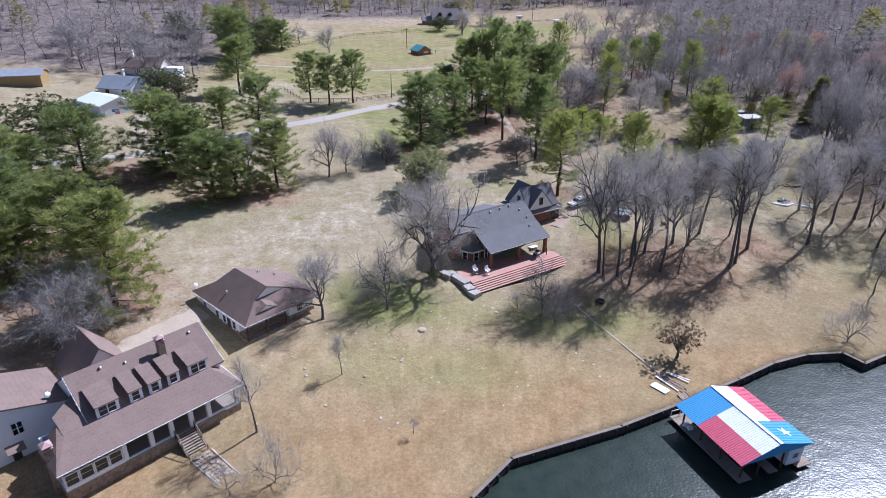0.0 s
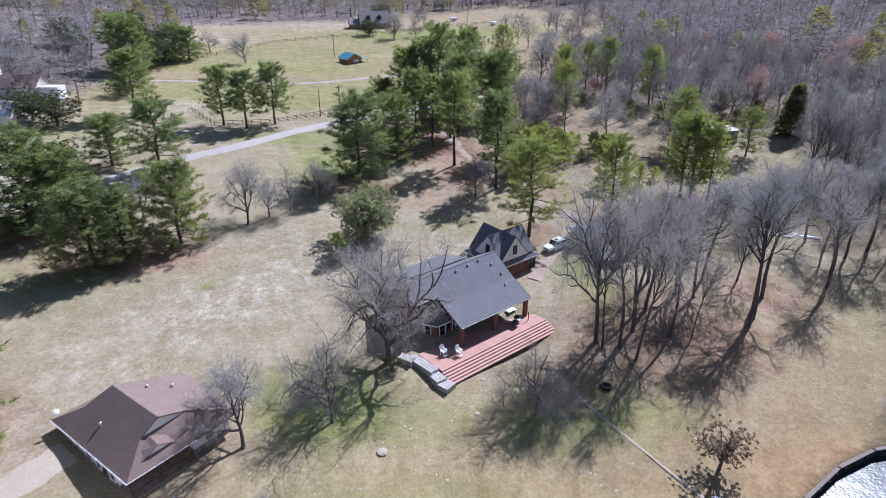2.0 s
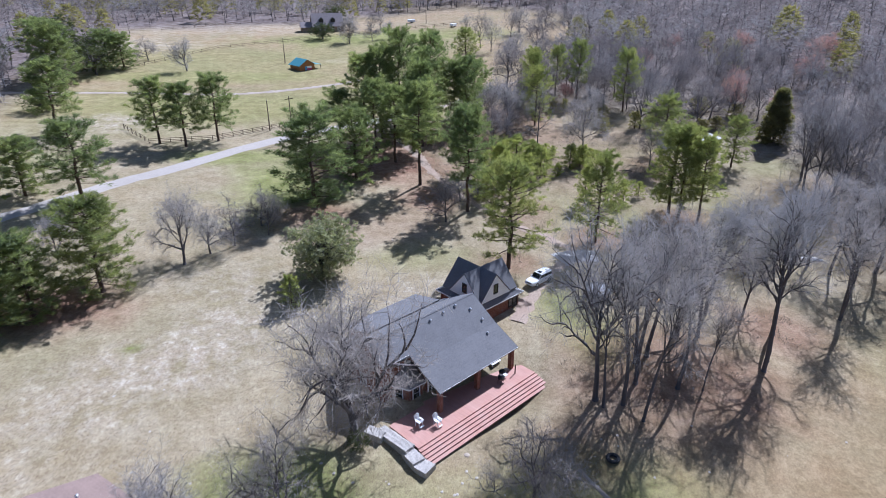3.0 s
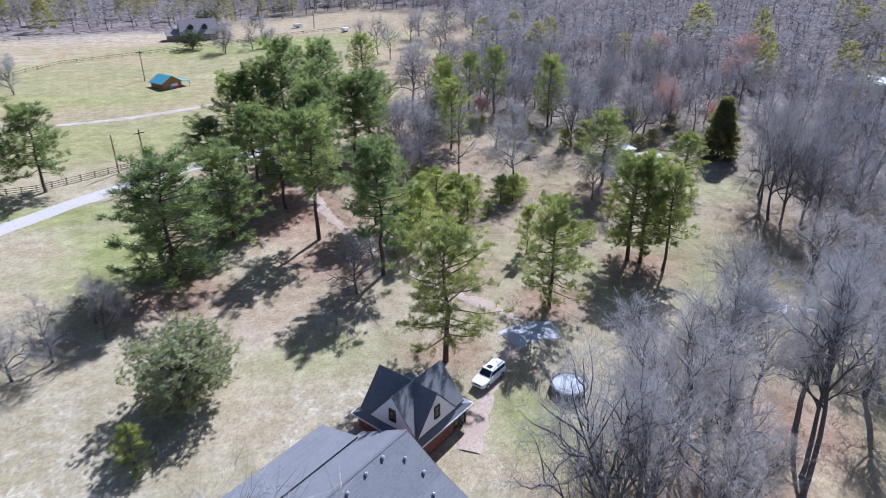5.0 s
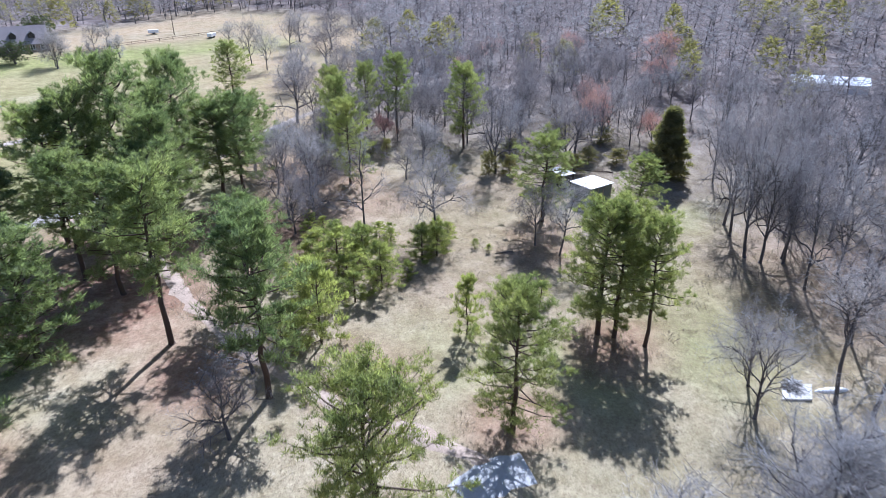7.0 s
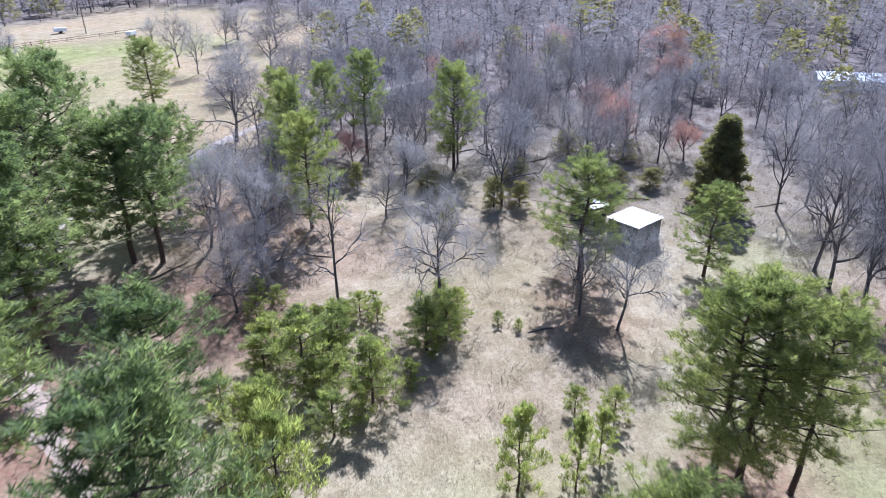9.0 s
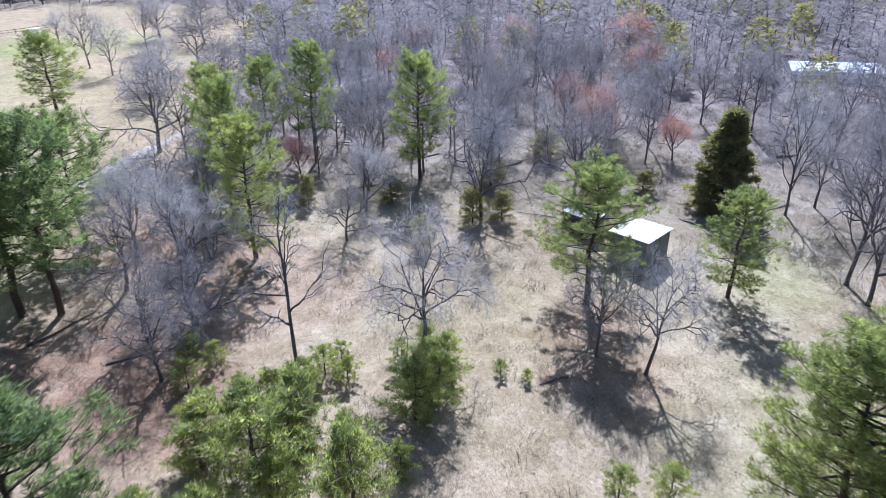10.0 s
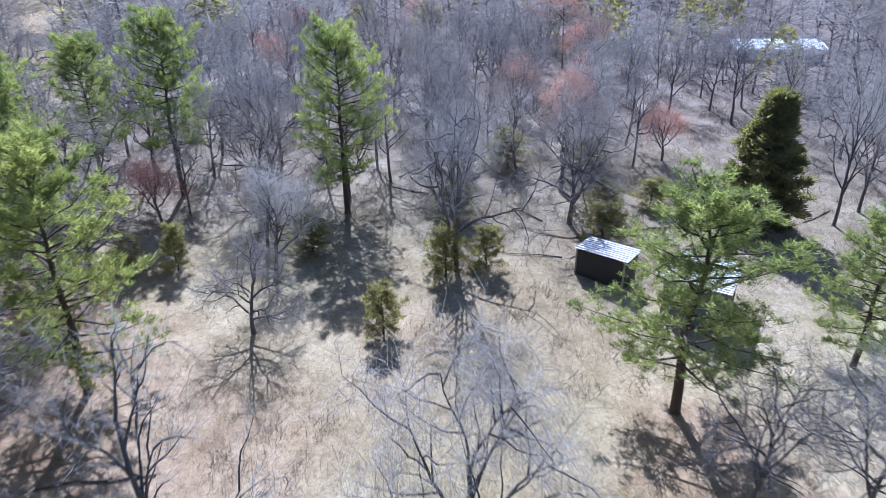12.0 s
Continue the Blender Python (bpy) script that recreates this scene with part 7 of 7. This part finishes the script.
def burn_pile():
    x0, y0 = 78.6, 136.5
    rng = random.Random(12)
    p = thing("brush_pile", (x0, y0, height(x0, y0)), 0, "heap of pale cut branches and scrap on a bare patch", "brush pile")
    PALE_STICK = surface("bleached_wood", (0.72, 0.7, 0.68), 0.15, 1.0, 0.85)
    for k in range(46):
        a, e, r = rng.uniform(0, 6.28), rng.uniform(0.1, 0.8), rng.uniform(0, 1.2)
        c = Vector((math.cos(a * 3.1) * r, math.sin(a * 3.1) * r, 0.15 + 0.75 * (1 - r / 1.3) * rng.random()))
        d = Vector((math.cos(a), math.sin(a), (e - 0.4) * 0.8)).normalized() * rng.uniform(0.4, 1.0)
        part("branch", beam(bmesh.new(), c - d, c + d, rng.uniform(0.03, 0.08), 5), PALE_STICK if k % 3 else BLACK, p)
    for k in range(4):
        a = rng.uniform(0, 6.28)
        part("bucket", cylinder(bmesh.new(), math.cos(a) * 1.2, math.sin(a) * 1.2, 0, 0.4, 0.16, 10, 0.2), BLACK, p, "black bucket")
    bm = boxed(-1.9, 1.5, -1.5, 1.3, -0.1, 0.1, bevel=0.02)
    for v in bm.verts:
        v.co.x += 0.5 * v.co.y
    solid("concrete_slab", bm, surface("pale_slab", (0.56, 0.53, 0.5), 0.15, 0.8, 0.95), "pale broken concrete slab under the brush heap", "slab", "structure", at=(x0 - 0.2, y0 - 0.9, height(x0, y0 - 0.9) + 0.04), turn=-30)
    # white upturned boat
    v, f = [], []
    for i in range(11):
        u = i / 10
        w = 0.48 * math.sin(math.pi * min(1, max(0, u))) ** 0.6
        z = 0.42 * math.sin(math.pi * u) ** 0.4
        for k in range(7):
            a = math.pi * k / 6
            v.append((-2.2 + 4.4 * u, -w * math.cos(a), z * math.sin(a)))
    for i in range(10):
        for k in range(6):
            f.append((i * 7 + k, i * 7 + k + 1, i * 7 + k + 8, i * 7 + k + 7))
    solid("canoe", mesh_of("canoe", v, f, WHITE, True), None, "white upturned canoe lying on the grass", "canoe", at=(82.0, 133.9, height(82, 133.9)), turn=-25)
    for k, (x, y, ln, a) in enumerate([(85.2, 144.1, 2.2, 10), (86.4, 143.0, 1.4, 60), (137.3, 189.0, 3.5, -30)]):
        bm = beam(bmesh.new(), (-ln / 2, 0, 0.16), (ln / 2, 0, 0.2), 0.2, 9)
        solid("log", bm, DARK_WOOD, "dark cut log lying on the grass", "log", at=(x, y, height(x, y)), turn=a, group="cut logs")


def tyre():
    bm = bmesh.new()
    R, r = 0.62, 0.24
    rows = []
    for i in range(28):
        a = 2 * math.pi * i / 28
        row = []
        for k in range(8):
            b = 2 * math.pi * k / 8
            q = R + r * math.cos(b)
            row.append(bm.verts.new((q * math.cos(a), q * math.sin(a), 0.2 + r * 0.8 * math.sin(b))))
        rows.append(row)
    for i in range(28):
        for k in range(8):
            bm.faces.new((rows[i][k], rows[(i + 1) % 28][k], rows[(i + 1) % 28][(k + 1) % 8], rows[i][(k + 1) % 8]))
    solid("tyre", bm, surface("old_rubber", (0.03, 0.03, 0.032), 0.3, 3, 0.85), "large black tyre lying on the grass under the oaks", "tyre", at=(27.9, 97.4, height(27.9, 97.4)), turn=0)


def rail_fence(points, gap, rails, high, label, r=0.07):
    f = thing("fence", label=label, category="fence", group="pasture fences")
    for (ax, ay), (bx, by) in zip(points, points[1:]):
        n = max(1, round(math.hypot(bx - ax, by - ay) / gap))
        for k in range(n):
            x, y = ax + (bx - ax) * k / n, ay + (by - ay) * k / n
            x2, y2 = ax + (bx - ax) * (k + 1) / n, ay + (by - ay) * (k + 1) / n
            part("post", boxed(x - r, x + r, y - r, y + r, height(x, y) - 0.2, height(x, y) + high), DARK_WOOD, f)
            for j in range(rails):
                z = high * (j + 0.75) / (rails + 0.1)
                part("rail", beam(bmesh.new(), (x, y, height(x, y) + z), (x2, y2, height(x2, y2) + z), 0.05, 4), DARK_WOOD, f)


def utility_pole(x, y, h, arm=False):
    p = thing("utility_pole", (x, y, height(x, y)), 30, "weathered wooden utility pole in the pasture", "utility pole", "utility poles")
    part("pole", cylinder(bmesh.new(), 0, 0, -0.5, h, 0.17, 9, 0.11), surface("pole_wood", (0.16, 0.12, 0.09), 0.3, 1.0, 0.9), p)
    if arm:
        part("cross_arm", boxed(-1.1, 1.1, -0.06, 0.06, h - 0.7, h - 0.55), DARK_WOOD, p)
    part("insulator", cylinder(bmesh.new(), 0, 0, h, h + 0.22, 0.06, 8), METAL, p)


def farm_buildings():
    b = thing("barn", (-108.6, 187.6, 0), -38.0, "low white metal barn with a pale roof", "barn")
    z = 16.2
    WALL = surface("white_metal_siding", (0.66, 0.68, 0.70), 0.05, 1.0, 0.5, 0.0, 0.4, bump=0.05)
    gable_box(b, 0, 14.5, 0, 10.5, z - 0.8, z + 3.4, z + 4.9, WALL, R_WHITE, "x", 0.3, 0.1)
    for x in (2.6, 6.2):
        part("roller_door", boxed(x - 1.4, x + 1.4, -0.06, 0.0, z - 0.3, z + 2.5), surface("pale_blue_door", (0.45, 0.52, 0.6), 0.06, 1.0, 0.6), b, "pale blue roller door")
    part("lean_to", plate([(-3.2, 0.3, z + 2.9), (0, 0.3, z + 3.3), (0, 6, z + 3.3), (-3.2, 6, z + 2.9)], 0.1), R_WHITE, b)
    for y in (0.5, 5.8):
        part("post", boxed(-3.0, -2.85, y - 0.07, y + 0.07, z - 0.5, z + 2.85), WOOD, b)
    h = thing("house", (-108.0, 200.0, 0), -12.0, "single-storey cream house with a grey-blue shingle roof", "house")
    z = 18.0
    gable_box(h, 0, 11.5, 0, 9, z - 1, z + 3.0, z + 5.9, CREAM, PALE_ROOF, "x", 0.5)
    gable_box(h, 8.2, 14, 2.0, 8, z - 1, z + 2.9, z + 5.0, CREAM, PALE_ROOF, "x", 0.4)
    window(h, (9.2, -0.04, z + 0.9), 0, 1.6, 1.4, 3, DARK_TRIM)
    window(h, (3.2, -0.04, z + 0.9), 0, 1.1, 1.3, 2, DARK_TRIM)
    chimney(h, 5, 6.4, z + 4, z + 6.8, 0.8, 0.8, CREAM, METAL)
    h = thing("house", (-111, 226, 0), -8.0, "brown-roofed house half hidden behind bare trees", "house")
    z = height(-105, 228)
    gable_box(h, 0, 13, 0, 8, z - 1, z + 3, z + 5.8, CREAM, BROWN_ROOF, "x", 0.5)
    chimney(h, 1.2, 4, z + 4, z + 7.2, 0.9, 0.9, WHITE, METAL)
    window(h, (5, -0.04, z + 0.9), 0, 1.4, 1.3, 2)
    part("white_annex", boxed(13.2, 19, 1, 5, z - 1, z + 2.6), WHITE, h)
    h = thing("shed", (-139, 199, 0), 14.0, "long dark-roofed shed with ochre walls by the yard", "shed")
    z = height(-132, 203)
    gable_box(h, 0, 13, 0, 8, z - 1, z + 3.2, z + 4.6, surface("ochre_siding", (0.36, 0.25, 0.11), 0.15, 1.0, 0.8), PALE_ROOF, "x", 0.4)
    # cabin with the teal roof
    c = thing("cabin", (-10.6, 282.4, 0), 33.0, "small orange-brown wooden cabin with a teal metal roof", "cabin")
    z = 18.4
    ORANGE = surface("orange_pine_boards", (0.36, 0.17, 0.065), 0.2, 1.0, 0.75, stretch=(1, 1, 0.1))
    TEAL = metal("teal_metal_roof", (0.10, 0.32, 0.36))
    gable_box(c, 0, 6.2, 0, 6.4, z - 0.6, z + 2.6, z + 4.4, ORANGE, TEAL, "y", 0.5, 0.1)
    part("porch_roof", plate([(6.2, -0.4, z + 2.5), (9.0, -0.4, z + 2.2), (9.0, 6.8, z + 2.2), (6.2, 6.8, z + 2.5)], 0.08), TEAL, c)
    for y in (0, 6.2):
        part("porch_post", boxed(8.75, 8.9, y - 0.07, y + 0.07, z - 0.4, z + 2.15), WOOD, c)
    part("banner_blue", boxed(2.2, 2.9, -0.08, -0.02, z + 0.6, z + 2.0), R_BLUE, c, "blue field of a wall banner")
    part("banner_white", boxed(2.9, 4.9, -0.08, -0.02, z + 1.3, z + 2.0), R_WHITE, c, "white stripe of a wall banner")
    part("banner_red", boxed(2.9, 4.9, -0.08, -0.02, z + 0.6, z + 1.3), R_RED, c, "red stripe of a wall banner")
    # farmhouse far up the hill
    TAUPE_ROOF = shingle("taupe_shingles", (0.29, 0.25, 0.24))
    h = thing("farmhouse", (-5.5, 366, 0), 6.0, "taupe-roofed farmhouse with dark dormers beyond the pasture", "house")
    z = 23.4
    gable_box(h, 0, 14, 0, 10, z - 1, z + 3.2, z + 8.2, STONE, TAUPE_ROOF, "x", 0.6)
    for x in (4, 9.5):
        gable_box(h, x - 1.0, x + 1.0, 1.2, 4.0, z + 4.2, z + 5.8, z + 6.7, DARK_TRIM, GREY_ROOF, "y", 0.2)
    gable_box(h, -5.5, 0, 1, 7, z - 1, z + 2.6, z + 4.6, STONE, TAUPE_ROOF, "x", 0.4)
    for x in (2.5, 6, 9, 12):
        window(h, (x, -0.04, z + 0.8), 0, 1.3, 1.6, 2)
    # tin shed at the edge of the clearing
    TIN = surface("weathered_tin", (0.5, 0.5, 0.5), 0.15, 0.6, 0.55, 0.3, stain=(0.34, 0.26, 0.2))
    s = thing("shed", (88.3, 183.1, 0), 6.0, "small tin-roofed shed with grey-green plank sides in the clearing", "shed")
    z = 11.4
    part("roof", ribbed(-0.25, 5.9, -0.3, 4.9, lambda y: z + 3.65 + 0.02 * y, 0.4), TIN, s, "pale corrugated tin roof")
    BOARDS = surface("grey_green_boards", (0.16, 0.18, 0.16), 0.2, 1.0, 0.85)
    part("wall", boxed(0.0, 0.1, 0.0, 4.6, z - 0.6, z + 3.5), BOARDS, s)
    part("wall", boxed(5.5, 5.6, 0.0, 4.6, z - 0.6, z + 3.5), BOARDS, s)
    part("wall", boxed(0.1, 5.5, 4.5, 4.6, z - 0.6, z + 3.5), BOARDS, s)
    part("wall", boxed(0.1, 5.5, 0.0, 0.1, z - 0.6, z + 3.5), BOARDS, s)
    part("door", boxed(2.2, 3.2, -0.05, 0.0, z - 0.3, z + 1.8), DARK_WOOD, s)
    for x in (0.05, 2.0, 3.4, 5.55):
        part("corner_post", boxed(x - 0.06, x + 0.06, -0.08, 0.02, z - 0.6, z + 3.55), WOOD, s)
    s = thing("lean_to", (88.8, 191.3, 0), 0.0, "small black open-sided lean-to under the trees", "lean-to")
    z = 12.3
    part("roof", ribbed(-0.2, 3.0, -0.2, 4.6, lambda y: z + 2.75 + 0.01 * y, 0.4), TIN, s, "pale corrugated tin roof")
    part("wall", boxed(2.6, 2.7, 0.0, 4.4, z - 0.5, z + 2.6), DARK_TRIM, s)
    part("wall", boxed(0.0, 2.6, 0.0, 0.1, z - 0.5, z + 2.6), DARK_TRIM, s)
    part("wall", boxed(0.0, 2.6, 4.3, 4.4, z - 0.5, z + 2.6), DARK_TRIM, s)
    part("curtain_board", boxed(-0.05, 0.05, 0.1, 4.3, z + 0.1, z + 2.6), DARK_TRIM, s, "black boarded front")
    for y in (0.05, 4.35):
        part("post", boxed(-0.1, 0.06, y - 0.07, y + 0.07, z - 0.4, z + 2.7), WOOD, s)
    # pale roof deep in the wood
    s = thing("barn", (181, 208, 0), -52.0, "long barn with a pale metal roof deep in the wood", "barn")
    z = 18.2
    gable_box(s, 0, 18, 0, 7, z - 1, z + 3.0, z + 4.4, WALL, R_WHITE, "x", 0.4, 0.1)
    # bales and a trailer far up the pasture
    for k, (x, y) in enumerate(((44, 386), (62, 366))):
        t = thing("stock_trailer", (x, y, height(x, y)), 10 + 40 * k, "small white farm trailer standing in the pasture", "trailer", "farm trailers")
        part("body", boxed(-1.8, 1.8, -0.9, 0.9, 0.5, 1.7, bevel=0.05), WHITE, t)
        for s2 in (-1, 1):
            bm = cylinder(bmesh.new(), 0, 0, -0.1, 0.1, 0.36, 12)
            bmesh.ops.transform(bm, matrix=Matrix.Translation((0, s2 * 0.98, 0.36)) @ pose(0, 0, 0, 90, 0, 0), verts=bm.verts)
            part("wheel", bm, BLACK, t)
        part("drawbar", beam(bmesh.new(), (1.8, 0, 0.5), (3.0, 0, 0.4), 0.05), BLACK, t)


bulkhead()
boathouse()
boat()
gangway()
planks_by_the_shore()
suv()
trampoline()
burn_pile()
tyre()
rail_fence([(-54, 218), (-45.5, 206.3), (-31, 208.6), (-17, 216.8), (-7, 223), (6, 229)], 2.6, 3, 1.25, "dark three-rail wooden pasture fence beside the lane")
rail_fence([(-70, 283), (-44, 326), (-12, 344), (34, 366), (68, 374)], 5.0, 2, 1.25, "dark two-rail wooden fence across the upper pasture")
rail_fence([(-75, 372), (-53, 389), (-31, 404), (-15, 437)], 6.0, 2, 1.25, "dark two-rail wooden fence by the sandy paddock")
for x, y, h, a in ((-17.4, 215.2, 8, 0), (-11.3, 208, 11, 1), (-16.3, 296.2, 9.1, 1), (50.8, 380.4, 9.6, 1), (-98, 206, 8, 1)):
    utility_pole(x, y, h, bool(a))
farm_buildings()
way("driveway", [(24.2, 124.5), (27.5, 129.5), (31.5, 135), (37, 140.2), (40.5, 143.2), (38, 147.5), (31, 157), (25.5, 168), (21, 182), (17.5, 200), (8.5, 217)], 2.5, surface("pale_gravel_drive", (0.40, 0.31, 0.235), 0.3, 0.6, 0.95, bump=0.6, stain=(0.33, 0.23, 0.165)), "pale gravel drive winding from the garage to the lane", 0.09, 0.5, "driveway")
way("parking_pad", [(36.5, 141), (40, 142), (44, 141.5)], 5.0, surface("grey_concrete_pad", (0.42, 0.41, 0.40), 0.12, 0.5, 0.85, bump=0.2), "pale parking pad beside the drive", 0.12, 0.4, "driveway")
way("driveway", [(-39.5, 90.0), (-42.3, 86.8), (-46, 82.2), (-50.5, 76), (-58, 66)], 4.2, CONCRETE, "pale concrete drive behind the houses", 0.09, 0.3, "driveway")
way("footpath", [(23.4, 96.8), (25.0, 92.8), (26.7, 89.6), (29.4, 84.6), (32.3, 79.1), (33.4, 76.4)], 0.5, CONCRETE, "narrow concrete footpath running down to the dock", 0.13, 0.05, "path")
TAN_ROCK = surface("tan_rock", (0.43, 0.36, 0.28), 0.25, 1.5, 0.95, bump=0.6, stain=(0.34, 0.27, 0.2))
for x, y, r, lab in ((-5.2, 93.9, 0.7, "flat pale rock sunk in the lawn"), (-6.4, 80.3, 0.55, "flat pale rock sunk in the lawn"), (-7.5, 80.8, 0.4, "flat pale rock sunk in the lawn"), (11.1, 101.2, 0.7, "flat pale rock sunk in the lawn"), (9.2, 94.5, 0.8, "flat pale rock sunk in the lawn"), (-20.6, 77.4, 0.4, "flat pale rock sunk in the lawn"), (-23, 79.9, 0.35, "flat pale rock sunk in the lawn"), (-11.5, 76.4, 0.4, "flat pale rock sunk in the lawn"), (-3.4, 88.6, 0.75, "round pale stone well cover set in the lawn"), (8.0, 151.8, 0.5, "pale rock lying in the yard")):
    bm = bmesh.new()
    bmesh.ops.create_icosphere(bm, subdivisions=3, radius=r * (0.9 if "well" in lab else 0.5))
    for v in bm.verts:
        v.co = Vector((v.co.x, v.co.y, max(-0.1, v.co.z * 0.22))) * (1 + 0.15 * noise.noise(v.co * 2.2))
    solid("rock", bm, TAN_ROCK, lab, "rock", at=(x, y, height(x, y) + 0.05))


def garden_cart(x, y, turn):
    """A small yellow plastic cart with two wheels and a handle."""
    c = thing("garden_cart", (x, y, height(x, y)), turn, "small yellow plastic garden cart on the grass", "cart")
    YELLOW = surface("yellow_plastic", (0.75, 0.42, 0.05), 0.1, 2.0, 0.5)
    bm = boxed(-0.6, 0.6, -0.4, 0.4, 0.3, 0.75, bevel=0.06)
    for v in bm.verts:
        if v.co.z < 0.5:
            v.co.x, v.co.y = v.co.x * 0.75, v.co.y * 0.8
    part("tray", bm, YELLOW, c)
    for sy in (-0.42, 0.42):
        bm = cylinder(bmesh.new(), 0, 0, -0.05, 0.05, 0.24, 14)
        bmesh.ops.transform(bm, matrix=pose(-0.2, sy, 0.24, 90, 0, 0), verts=bm.verts)
        part("wheel", bm, BLACK, c, "black rubber wheel")
        part("handle", beam(bmesh.new(), (0.5, sy * 0.8, 0.6), (1.15, sy * 0.8, 0.75), 0.025), METAL, c)
    part("stand", boxed(0.3, 0.36, -0.3, 0.3, 0, 0.32), METAL, c)


garden_cart(47.8, 126.0, 30)


def flagpole(x, y):
    """A pole with a small striped flag hanging from its top."""
    f = thing("flagpole", (x, y, height(x, y)), 0, "slim white flagpole with a red, white and blue flag", "flagpole")
    part("pole", cylinder(bmesh.new(), 0, 0, -0.3, 5.4, 0.06, 8, 0.04), WHITE, f)
    flag = part("flag", boxed(0.05, 0.8, -0.015, 0.015, 4.5, 5.3), R_BLUE, f, "blue canton of the flag")
    for k in range(7):
        part("stripe", boxed(0.8, 2.1, -0.02, 0.02, 4.0 + 0.185 * k, 4.0 + 0.185 * (k + 1) - 0.004), R_WHITE if k % 2 else R_RED, flag)


flagpole(-89.6, 170.4)
